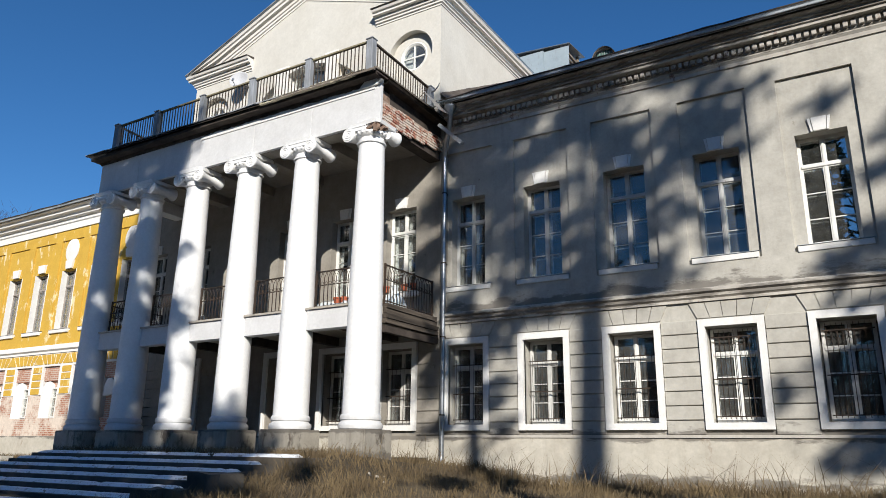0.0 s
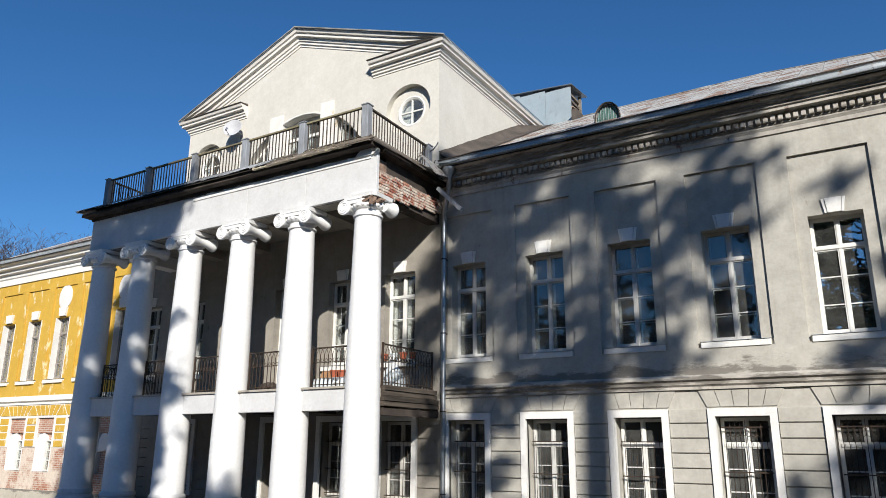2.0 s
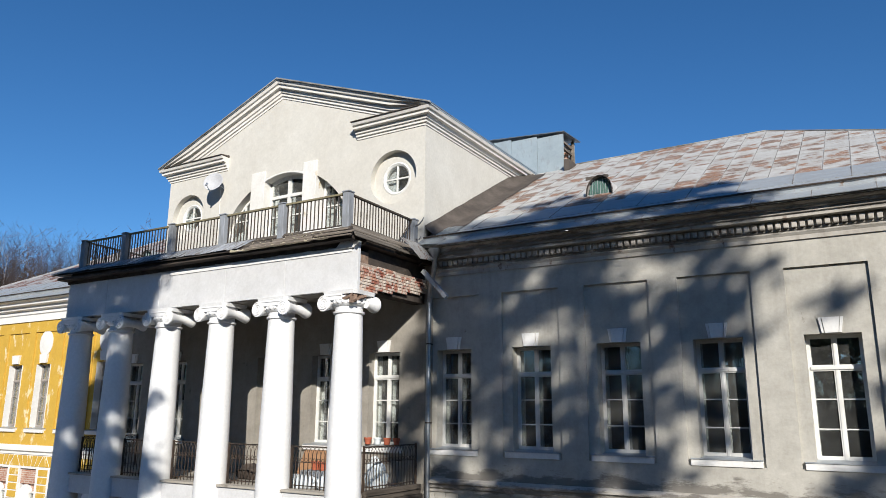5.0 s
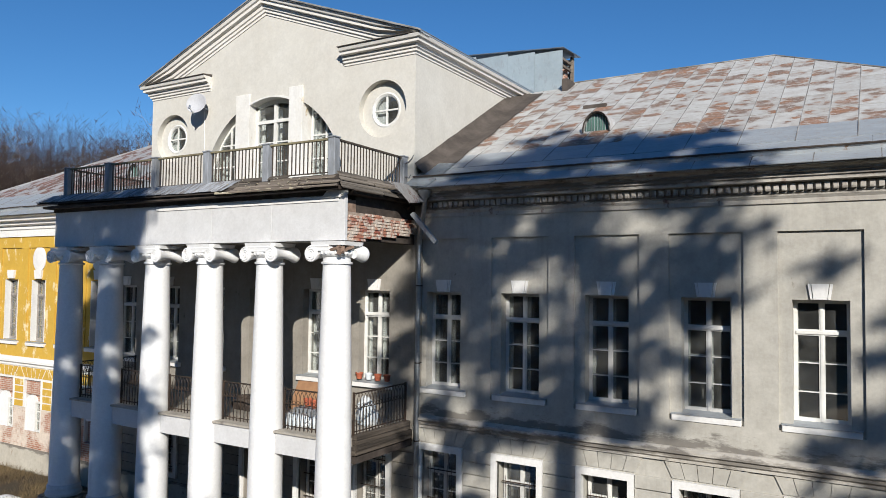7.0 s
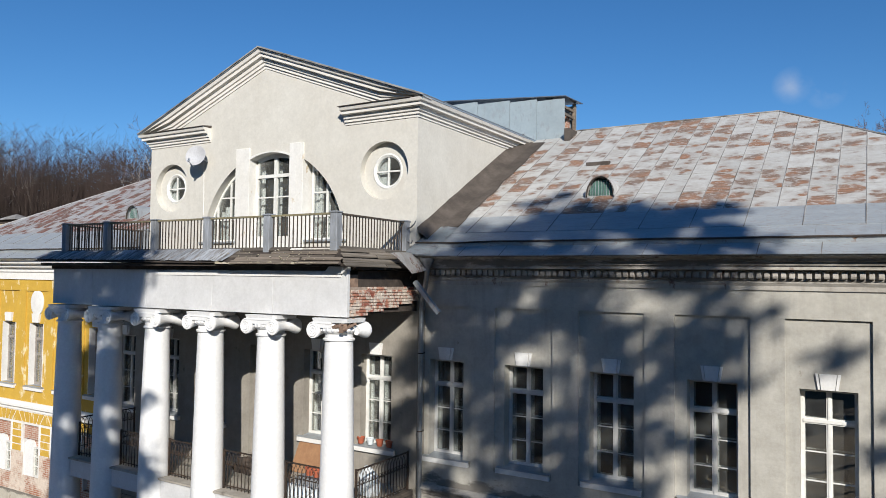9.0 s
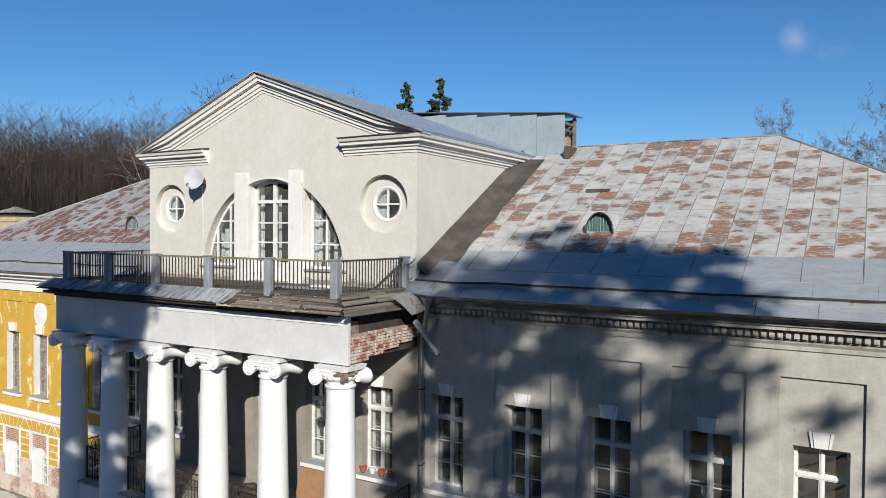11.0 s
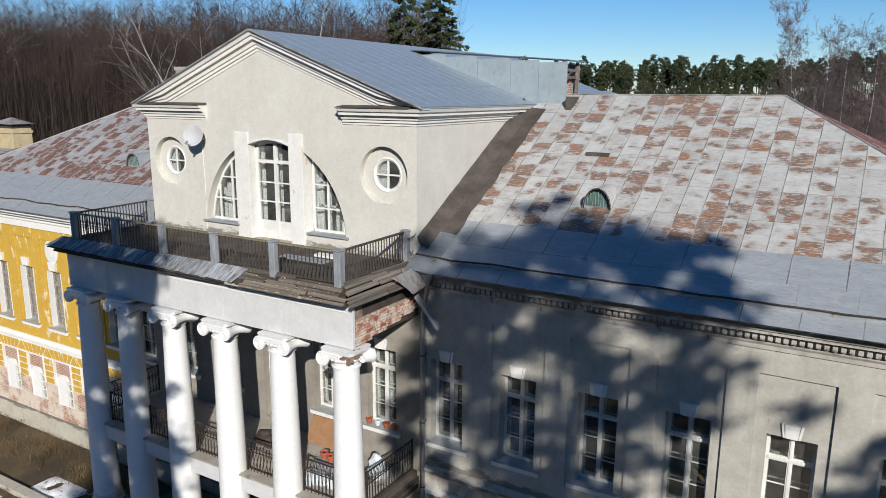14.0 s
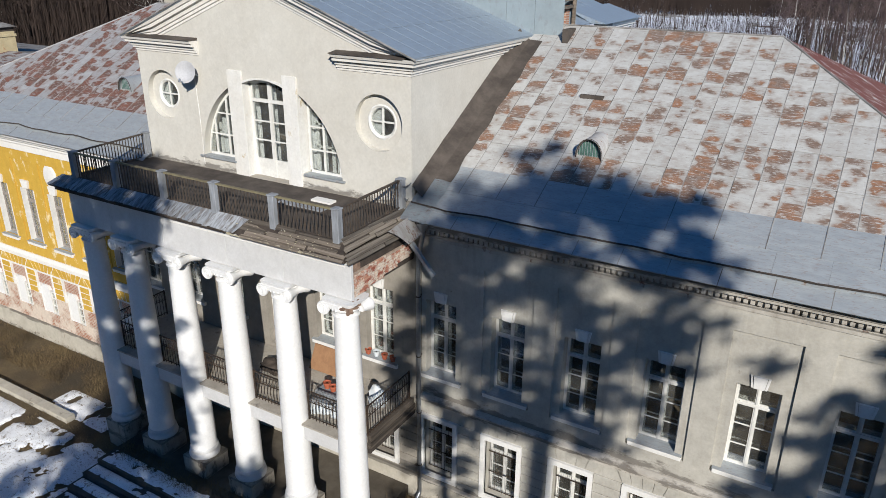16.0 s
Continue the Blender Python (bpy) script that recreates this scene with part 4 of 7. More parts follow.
def portico_door():
    d = thing("door_1", "dark brown panelled entrance door under the balcony", "door", kind="structure")
    part("door_leaf", boxes((-0.52, -0.01, 0.25, 0.30, 0.5, 3.0), (0.01, 0.52, 0.25, 0.30, 0.5, 3.0)), M_SASH_BROWN, d)
    bm = bmesh.new()
    for x in (-0.40, 0.12):
        for z in (0.7, 1.45, 2.2):
            box(bm, x, x + 0.28, 0.235, 0.25, z, z + 0.6)
    part("door_panel", bm, M_SASH_BROWN, d)
    part("door_surround", boxes((-0.68, -0.53, -0.10, 0.05, 0.4, 3.57), (0.53, 0.68, -0.10, 0.05, 0.4, 3.57), (-0.53, 0.53, -0.10, 0.05, 3.40, 3.57)), M_WHITE, d)
    part("transom_light", boxes((-0.52, 0.52, 0.26, 0.29, 3.0, 3.4)), M_SASH_OLD, d)


portico_door()

for i, c in enumerate(CENTRES_L):
    w = build_window("narrow greyed casement window with white reveals in yellow plaster", 0.94, 5.05, 7.46, 0.26, M_SASH_DUSTY, 0.74, sill=(0.62, -0.08, 4.88), inner=False)
    w.location = (c, 0, YELLOW_UP)
    part("curtain", boxes((-0.45, 0.45, 0.45, 0.46, 5.1, 7.4)), M_ROOM, w, "dusty grey curtain")
    g = thing("boarded_window", "half boarded ground floor window under brick infill", "window", "boarded windows")
    low = 1.62 if i else 1.28
    part("brick_backing", boxes((c - 0.55, c + 0.55, 0.14, 0.40, 1.60, 3.02)), M_BRICKBARE, g)
    bm = bmesh.new()
    reach = 0.12 if i else 0.0
    edge = [(c - 0.505, 1.60 if i else 2.35), (c + reach, 1.61 if i else 2.42), (c + reach, 2.66), (c + 0.05, 2.86), (c - 0.12, 3.0), (c - 0.36, 2.97), (c - 0.505, 2.78)]
    front = [bm.verts.new((x, 0.02, z)) for x, z in edge]
    rear = [bm.verts.new((x, 0.14, z)) for x, z in edge]
    bm.faces.new(front)
    for k in range(len(edge)):
        q = (k + 1) % len(edge)
        bm.faces.new((front[k], front[q], rear[q], rear[k]))
    bmesh.ops.recalc_face_normals(bm, faces=bm.faces[:])
    part("white_board", bm, M_COLUMN, g, "limewashed white infill")
    fr = boxes((c + 0.14, c + 0.18, -0.01, 0.12, low, 2.75), (c + 0.46, c + 0.50, -0.01, 0.12, low, 2.75), (c + 0.18, c + 0.46, -0.01, 0.12, low, low + 0.06), (c + 0.18, c + 0.46, -0.01, 0.12, 2.70, 2.75), (c + 0.18, c + 0.46, 0.03, 0.09, low + 0.38, low + 0.42), (c + 0.18, c + 0.46, 0.03, 0.09, low + 0.74, low + 0.78))
    frame_part = part("window_frame", fr, M_SASH, g)
    for k in range(3):
        z0, z1 = low + (0.06, 0.42, 0.78)[k], (low + 0.38, low + 0.74, 2.70)[k]
        p = part("pane", boxes((c + 0.18, c + 0.46, 0.055, 0.059, z0, z1)), M_GLASS, frame_part)
        p.visible_shadow = False
    part("brick_sill", boxes((c - 0.55, c + 0.55, 0.04, 0.5, 1.40, 1.60)), M_BRICKBARE, g)
    g.location.z = YELLOW_UP


# ---- portico ----
def build_column(x, damaged=False):
    col = thing("column", "white limewashed column with a carved volute capital" + (", corner broken away" if damaged else ""), "column", "portico columns", at=(x, COL_Y, 0))
    bm = boxes((-0.52, 0.52, -0.52, 0.52, -0.2, 1.18))
    bmesh.ops.bevel(bm, geom=[e for e in bm.edges], offset=0.03, segments=2, affect="EDGES")
    for v in bm.verts:
        v.co += Vector((noise.noise(v.co * 3.0 + Vector((x, 0, 0))), noise.noise(v.co * 3.0 + Vector((0, x, 0))), 0)) * 0.03
    part("pedestal", bm, M_PEDESTAL, col, "worn dirty stone pedestal, some shade put into its colour")
    bm = bmesh.new()
    lathe(bm, [(0.47, 1.17), (0.50, 1.19), (0.515, 1.25), (0.50, 1.31), (0.46, 1.34), (0.445, 1.37), (0.47, 1.39), (0.475, 1.44), (0.46, 1.49), (0.42, 1.52)], 48)
    part("base", bm, M_BEAM, col, smooth=True)
    rows = []
    for i in range(15):
        k = i / 14
        rows.append((0.43 - 0.105 * k ** 1.5, 1.50 + (8.10 - 1.50) * k))
    rows += [(0.365, 8.11), (0.37, 8.15), (0.325, 8.17), (0.325, 8.28)]
    bm = bmesh.new()
    lathe(bm, rows, 56)
    part("shaft", bm, M_COLUMN, col, smooth=True)
    bm = bmesh.new()
    lathe(bm, [(0.325, 8.26), (0.39, 8.30), (0.42, 8.36), (0.41, 8.44), (0.38, 8.52)], 40)
    part("echinus", bm, M_COLUMN, col, smooth=True)
    eggs = bmesh.new()
    for k in range(20):
        a = 2 * math.pi * k / 20
        bmesh.ops.create_uvsphere(eggs, u_segments=6, v_segments=5, radius=0.045, matrix=Matrix.Translation((0.40 * math.cos(a), 0.40 * math.sin(a), 8.36)))
    part("egg_moulding", eggs, M_COLUMN, col, smooth=True)
    bm = bmesh.new()
    ring = []
    for k in range(32):
        a = 2 * math.pi * k / 32
        r = min(0.50 / max(abs(math.cos(a)), 1e-6), 0.44 / max(abs(math.sin(a)), 1e-6))
        ring.append((r * math.cos(a), r * math.sin(a)))
    lo, hi = [bm.verts.new((px * 0.95, py * 0.95, 8.53)) for px, py in ring], [bm.verts.new((px, py, 8.62)) for px, py in ring]
    bm.faces.new(lo[::-1])
    bm.faces.new(hi)
    for k in range(32):
        j = (k + 1) % 32
        bm.faces.new((lo[k], lo[j], hi[j], hi[k]))
    part("abacus", bm, M_COLUMN, col)
    # rolls running from front to back, each end a scrolled volute
    for side in (-1, 1):
        broken = damaged and side > 0
        bm = bmesh.new()
        rows = [(0.03, -0.43), (0.185, -0.43), (0.195, -0.41), (0.185, -0.36), (0.14, -0.24), (0.105, -0.08), (0.10, 0.0), (0.105, 0.08), (0.14, 0.24), (0.185, 0.36), (0.195, 0.41), (0.185, 0.43), (0.03, 0.43)]
        if broken:
            rows = [(0.02, 0.10)] + [r for r in rows if r[1] > 0.05]
        lathe(bm, [(r, -t) for r, t in rows[::-1]], 30)
        for end in (-1, 1):
            if broken and end < 0:
                continue
            spiral = [((0.168 - 0.14 * t) * math.cos(t * 5 * math.pi + 1.57), (0.168 - 0.14 * t) * math.sin(t * 5 * math.pi + 1.57) * side * end, -end * 0.435) for t in (j / 44 for j in range(45))]
            tube(bm, spiral, 0.016, 5, 0.012)
        bmesh.ops.recalc_face_normals(bm, faces=bm.faces[:])
        o = part("volute", bm, M_COLUMN, col, smooth=True)
        o.matrix_local = Matrix.Translation((side * 0.43, 0, 8.345)) @ Matrix.Rotation(radians(90), 4, "X")
    for y0, y1 in ((-0.42, -0.30), (0.30, 0.42)):
        xb = 0.10 if damaged and y0 < 0 else 0.43
        part("channel", boxes((-0.43, xb, y0, y1, 8.40, 8.50), (-0.43, xb, y0 - 0.015, y1 + 0.015, 8.495, 8.53)), M_COLUMN, col, bevel=0.008)
    return col


for i, x in enumerate(COLUMNS):
    build_column(x, i == 5)

bm = bmesh.new()
for k in range(26):
    p = Vector((5.35 + random.uniform(-0.1, 0.42), COL_Y + random.uniform(-0.42, 0.05), 8.42 + random.uniform(-0.06, 0.14)))
    s = random.uniform(0.04, 0.10)
    vs = bmesh.ops.create_cube(bm, size=s, matrix=Matrix.Translation(p) @ Euler((random.random() * 3, random.random() * 3, 0)).to_matrix().to_4x4() @ Matrix.Diagonal((1.8, 1, 0.8, 1)))
solo("rubble", bm, M_RUBBLE, "broken brick and mortar on the damaged capital", "rubble", kind="stuff")


def build_entablature():
    ent = thing("entablature", "white plastered beam over the columns, brick bare at its end", "entablature", kind="structure")
    part("beam_core", boxes((-5.66, 5.58, -3.0, -2.55, 8.66, 9.62)), M_RUBBLE, ent)
    # soffits and cross beams take the plaster darkened for portico shade
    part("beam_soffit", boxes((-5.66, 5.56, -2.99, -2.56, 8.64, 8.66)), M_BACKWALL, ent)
    cuts = [-5.70, -3.75, -1.32, 1.30, 3.42, 5.70]
    for a, b in zip(cuts, cuts[1:]):
        part("front_beam", boxes((a + 0.003, b - 0.003, -3.10, -3.0, 8.65, 9.70)), M_BEAM, ent, "pale plastered front beam", bevel=0.008)
    # dark colour stands in for the shade on the frieze below the skirt
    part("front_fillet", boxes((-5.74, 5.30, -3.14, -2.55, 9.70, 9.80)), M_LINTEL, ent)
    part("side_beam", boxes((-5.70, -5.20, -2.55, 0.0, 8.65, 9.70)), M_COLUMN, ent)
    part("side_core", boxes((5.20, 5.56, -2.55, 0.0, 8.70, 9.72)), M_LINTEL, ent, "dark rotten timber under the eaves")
    part("corner_cap", boxes((5.36, 5.72, -3.13, -3.02, 9.704, 9.80)), M_COLUMN, ent)
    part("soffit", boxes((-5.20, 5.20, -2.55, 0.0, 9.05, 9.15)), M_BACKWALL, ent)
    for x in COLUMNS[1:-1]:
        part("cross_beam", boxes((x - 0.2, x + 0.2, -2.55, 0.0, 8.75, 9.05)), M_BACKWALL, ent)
    part("terrace_slab", boxes((-5.7, 5.5, -3.05, 0.0, 9.95, 10.18)), M_FELT, ent, "dark felted terrace floor")
    # the front one also darkens the shaded gap under the skirt
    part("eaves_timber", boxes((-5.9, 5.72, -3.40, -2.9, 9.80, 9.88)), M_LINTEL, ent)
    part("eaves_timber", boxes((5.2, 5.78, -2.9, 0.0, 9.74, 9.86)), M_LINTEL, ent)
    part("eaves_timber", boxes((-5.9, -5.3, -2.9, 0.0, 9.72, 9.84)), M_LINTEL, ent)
    return ent


ENT = build_entablature()


def build_skirt():
    skirt = thing("terrace_skirt_roof", "sloping skirt below the terrace rail, sheet metal giving way to bare planks", "roof", kind="structure")
    xs = steps_between(-6.1, 2.1, 42)
    for a, b in zip(xs, xs[1:]):
        bm = bmesh.new()
        y, h = -3.50 + random.uniform(-0.03, 0.03), random.uniform(0.0, 0.02)
        hexa(bm, [(a + 0.008, y, 9.93 + h - 0.008 * a), (b - 0.004, y, 9.93 + h - 0.008 * b), (b - 0.004, y, 9.95 + h - 0.008 * b), (a + 0.008, y, 9.95 + h - 0.008 * a)], [(a + 0.24, -3.08, 10.23), (b + 0.23, -3.08, 10.23), (b + 0.23, -3.08, 10.245), (a + 0.24, -3.08, 10.245)])
        part("metal_sheet", bm, M_SKIRT, skirt)
    bm = bmesh.new()
    hexa(bm, [(-6.1, -3.48, 9.93), (5.80, -3.48, 9.84), (5.80, -3.48, 9.855), (-6.1, -3.48, 9.945)], [(-5.6, -3.06, 10.17), (5.5, -3.06, 10.17), (5.5, -3.06, 10.195), (-5.6, -3.06, 10.195)])
    part("decking", bm, M_LINTEL, skirt)
    for k in range(5):
        y0, y1 = -3.52 + k * 0.095, -3.52 + (k + 1) * 0.095 - 0.02
        x = 1.95 + random.uniform(0.0, 0.5)
        while x < 5.7 - k * 0.1:
            b = min(x + random.uniform(0.9, 2.2), 5.86 - k * 0.11)
            z0 = 9.86 + k * 0.072 + random.uniform(-0.012, 0.018)
            z1 = z0 + 0.06 + random.uniform(-0.03, 0.02)
            dip, skew = random.uniform(-0.03, 0.01), random.uniform(-0.02, 0.02)
            bm = bmesh.new()
            hexa(bm, [(x, y0, z0), (b, y0 + skew, z0 + dip), (b, y0 + skew, z0 + dip + 0.028), (x, y0, z0 + 0.028)], [(x + skew, y1, z1), (b - skew, y1 + skew, z1 + dip), (b - skew, y1 + skew, z1 + dip + 0.028), (x + skew, y1, z1 + 0.028)])
            part("plank", bm, M_WOOD, skirt)
            x = b + random.uniform(0.02, 0.12)
    for k in range(7):
        x0, x1 = 5.92 - k * 0.078, 5.92 - (k + 1) * 0.078 + 0.018
        y = -3.46 + k * 0.07
        while y < -0.5:
            b = min(y + random.uniform(1.0, 2.4), -0.15 - random.uniform(0.0, 0.4))
            if b - y < 0.2:
                break
            z0 = 9.80 + k * 0.066 + random.uniform(-0.015, 0.02)
            z1 = z0 + 0.055 + random.uniform(-0.03, 0.02)
            dip, skew = random.uniform(-0.03, 0.02), random.uniform(-0.03, 0.03)
            bm = bmesh.new()
            hexa(bm, [(x0, y, z0), (x0 + skew, b, z0 + dip), (x0 + skew, b, z0 + dip + 0.028), (x0, y, z0 + 0.028)], [(x1, y, z1), (x1 + skew, b, z1 + dip), (x1 + skew, b, z1 + dip + 0.028), (x1, y, z1 + 0.028)])
            part("plank", bm, M_WOODY, skirt)
            y = b + random.uniform(0.02, 0.1)
    bm = bmesh.new()
    for k in range(70):
        x = random.uniform(1.9, 5.5)
        p = (x, -3.50 + random.uniform(0, 0.36), 0)
        p = (x, p[1], 9.93 + (p[1] + 3.5) * 0.76 + random.uniform(-0.01, 0.02))
        bmesh.ops.create_icosphere(bm, subdivisions=1, radius=random.uniform(0.006, 0.02), matrix=Matrix.Translation(p) @ Matrix.Diagonal((1.6, 1, 0.6, 1)))
    part("plaster_crumbs", bm, M_MOSSY, skirt, "mossy plaster crumbs lying on the planks")
    bm = bmesh.new()
    wall_strips(bm, steps_between(1.85, 5.15, 90), -3.515, -3.44, lambda x: [(9.85 + 0.02 * noise.noise((x * 4, 1, 0)), 9.885 + 0.035 * noise.noise((x * 5, 5, 0)) + 0.02 * noise.noise((x * 17, 5, 0)))])
    part("broken_render", bm, M_MOSSY, skirt, "broken mossy render edge")
    bm = bmesh.new()
    hexa(bm, [(5.05, -3.17, 9.64), (5.60, -3.17, 9.64), (5.60, -3.17, 9.80), (5.25, -3.17, 9.84)], [(5.05, -3.11, 9.64), (5.60, -3.11, 9.64), (5.60, -3.11, 9.80), (5.25, -3.11, 9.84)])
    part("render_corner", bm, M_WHITE, skirt, "last white corner of the frieze")
    bm = bmesh.new()
    hexa(bm, [(-6.1, 0, 9.95), (-6.1, -3.5, 9.98), (-6.1, -3.5, 9.995), (-6.1, 0, 9.965)], [(-5.5, 0, 10.23), (-5.5, -3.08, 10.23), (-5.5, -3.08, 10.245), (-5.5, 0, 10.245)])
    part("metal_sheet", bm, M_SKIRT, skirt)


build_skirt()


def build_terrace_rail():
    rail = thing("terrace_railing", "grey timber posts with thin rusty bars and a mossy top rail", "railing")
    posts = [(x, -3.05) for x in (-5.16, -3.14, -1.03, 1.06, 3.20, 5.30)]
    bm = boxes((-0.10, 0.10, -0.10, 0.10, 10.12, 11.04), (-0.12, 0.12, -0.12, 0.12, 11.04, 11.08))
    bmesh.ops.bevel(bm, geom=bm.edges[:], offset=0.012, segments=1, affect="EDGES")
    pm = mesh_of("post", bm, M_POST)
    bm = boxes((-0.011, 0.011, -0.011, 0.011, 10.24, 11.02))
    tube(bm, [(0, 0, 10.56), (0, 0, 10.60), (0, 0, 10.66), (0, 0, 10.70)], 0.02, 6)
    bars = [mesh_of("bar", boxes((-0.011, 0.011, -0.011, 0.011, 10.24, 11.02)), M_RAILBAR), mesh_of("bar", bm, M_RAILBAR)]
    runs = [(posts[i], posts[i + 1]) for i in range(5)] + [(posts[5], (5.22, -0.10)), (posts[0], (-5.46, -0.10))]
    for p in posts + [(5.22, -0.10), (-5.46, -0.10)]:
        part("post", pm, M_POST, rail).location = (p[0], p[1], 0)
    for n, (a, b) in enumerate(runs):
        a, b = Vector((*a, 0)), Vector((*b, 0))
        d = b - a
        length = d.length
        side = Vector((-d.y, d.x, 0)).normalized()
        for name, z0, z1, half, mat in (("top_rail", 11.005, 11.05, 0.035, M_HANDRAIL if n < 5 else M_RAILBAR), ("bottom_rail", 10.235, 10.26, 0.02, M_RAILBAR)):
            bm = bmesh.new()
            e = d.normalized() * 0.11
            q = [a + e - side * half, b - e - side * half, b - e + side * half, a + e + side * half]
            hexa(bm, [(v.x, v.y, z0) for v in q[::-1]], [(v.x, v.y, z1) for v in q[::-1]])
            bmesh.ops.recalc_face_normals(bm, faces=bm.faces[:])
            part(name, bm, mat, rail)
        count = int((length - 0.24) / 0.118)
        for k in range(count):
            p = a + d * ((0.16 + (length - 0.32) * k / (count - 1)) / length)
            part("bar", bars[1 if k % 9 in (3, 5) else 0], M_RAILBAR, rail).location = p


build_terrace_rail()
bm = bmesh.new()
tube(bm, [(5.32, -0.14, 10.86), (5.44, -0.16, 10.88), (5.58, -0.20, 10.97), (5.64, -0.22, 11.05)], 0.028, 5, 0.012)
solo("loose_strip", bm, M_SKIRT, "curled strip of tin coming loose from a rail post", "tin strip")
bm = bmesh.new()
tube(bm, [(5.32, -0.10, 10.52), (5.44, -0.12, 10.47), (5.52, -0.16, 10.55)], 0.024, 5, 0.010)
solo("loose_strip", bm, M_SKIRT, "short curled strip of tin on a rail post", "tin strip")
bm = bmesh.new()
tube(bm, [(5.23, -0.22, 10.98), (5.24, -0.85, 10.26)], 0.014, 5)
solo("rail_brace", bm, M_RAILBAR, "slanting iron brace at the end of the terrace railing", "brace")

# ragged render left standing along the top of the beam
bm = bmesh.new()
wall_strips(bm, steps_between(-0.9, 5.52, 110), -3.125, -3.098, lambda x: [(9.56, 9.685 + 0.08 * noise.noise((x * 2.3, 0, 8)) + 0.05 * noise.noise((x * 9, 0, 2)))])
part("render_edge", bm, M_WHITE, ENT, "broken white render along the edge")

# balcony
def build_balcony():
    bal = thing("balcony", "long first floor balcony between the columns on a pale beam", "balcony")
    part("slab", boxes((-5.42, 5.55, -2.75, -0.02, 3.86, 4.06)), M_STONE, bal, "worn balcony floor")
    for a, b in zip(COLUMNS, COLUMNS[1:]):
        part("front_beam", boxes((a + 0.42, b - 0.42, -3.0, -2.70, 3.55, 4.05)), M_BEAM, bal, bevel=0.01)
        part("beam_cap", boxes((a + 0.40, b - 0.40, -3.05, -2.65, 4.05, 4.10)), M_STONE, bal)
    for k in range(4):
        part("side_plank", boxes((5.52, 5.66 + 0.03 * (k % 2), -2.5, -0.12 - 0.05 * k, 3.66 + k * 0.12, 3.77 + k * 0.12)), M_ROTTEN, bal, "dark rotten edge board")
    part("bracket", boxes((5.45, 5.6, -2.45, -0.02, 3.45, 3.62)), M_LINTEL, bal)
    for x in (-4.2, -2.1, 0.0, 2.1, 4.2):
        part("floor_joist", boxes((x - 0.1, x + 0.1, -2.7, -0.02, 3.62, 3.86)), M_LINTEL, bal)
    return bal


build_balcony()


def build_balcony_rail(length, label):
    """Wrought-iron rail with interlaced pointed arches, along +x from the origin, base at z = 0."""
    r = thing("balcony_railing", label, "railing", "balcony railings")
    n = max(4, round(length / 0.125))
    s = length / n
    bar = mesh_of("bar", boxes((-0.008, 0.008, -0.008, 0.008, 0.0, 0.80)), M_IRON)
    for k in range(n + 1):
        part("bar", bar, M_IRON, r).location.x = k * s
    part("top_rail", boxes((-0.02, length + 0.02, -0.02, 0.02, 0.955, 0.98)), M_IRON, r)
    part("bottom_rail", boxes((-0.02, length + 0.02, -0.014, 0.014, 0.07, 0.09)), M_IRON, r)
    part("middle_rail", boxes((-0.02, length + 0.02, -0.01, 0.01, 0.60, 0.615)), M_IRON, r)
    bm = bmesh.new()
    tube(bm, [(s - s * math.cos(a), 0, 0.72 + 0.235 * math.sin(a)) for a in (math.pi * j / 10 for j in range(11))], 0.008, 4)
    arch = mesh_of("arch", bm, M_IRON)
    bm = bmesh.new()
    tube(bm, [(0.04 * math.cos(a), 0, 0.66 + 0.04 * math.sin(a)) for a in (2 * math.pi * j / 8 for j in range(9))], 0.007, 4)
    scroll = mesh_of("scroll", bm, M_IRON)
    for k in range(n):
        part("scroll", scroll, M_IRON, r).location.x = (k + 0.5) * s
        if k < n - 1:
            part("arch", arch, M_IRON, r).location.x = k * s
    for x in (0, length):
        part("end_post", boxes((x - 0.022, x + 0.022, -0.022, 0.022, 0, 1.0)), M_IRON, r)
    return r


for a, b in zip(COLUMNS, COLUMNS[1:]):
    build_balcony_rail(b - a - 0.86, "black wrought-iron balcony railing with pointed arches between columns").location = (a + 0.43, -2.72, 4.10)
side = build_balcony_rail(2.15, "black wrought-iron railing closing the balcony's end")
side.matrix_basis = pose(5.58, -2.50, 4.12, 0, 0, 90)
copy_thing(side, pose(-5.40, -2.50, 4.12, 0, 0, 90))

# bricks of the broken portico side
def build_brick_end():
    bm = boxes((-0.03, 0.03, -0.122, 0.122, 0, 0.066))
    bmesh.ops.bevel(bm, geom=bm.edges[:], offset=0.008, segments=1, affect="EDGES")
    me = mesh_of("brick", bm, M_BRICK)
    bed = bmesh.new()
    hexa(bed, [(5.605, -2.98, 8.66), (5.605, -0.02, 9.02), (5.605, -0.02, 9.33), (5.605, -2.98, 9.33)], [(5.565, -2.98, 8.66), (5.565, -0.02, 9.02), (5.565, -0.02, 9.33), (5.565, -2.98, 9.33)])
    part("mortar_bed", bed, M_MORTAR, ENT)
    for row in range(9):
        z = 8.66 + row * 0.076
        y = -2.98 + (0.13 if row % 2 else 0.0)
        while y < -0.1:
            low = 8.66 + 0.36 * max(0.0, (y + 2.98) / 2.9) ** 1.2
            high = 9.34 - 0.03 * math.sin(y * 4)
            if z > low - 0.07 and z < high - 0.06:
                o = part("brick", me, M_BRICK, ENT)
                o.location = (5.61 + random.uniform(-0.012, 0.008), y + 0.12, z)
                o.rotation_euler = (0, 0, random.uniform(-0.03, 0.03))
            y += 0.255


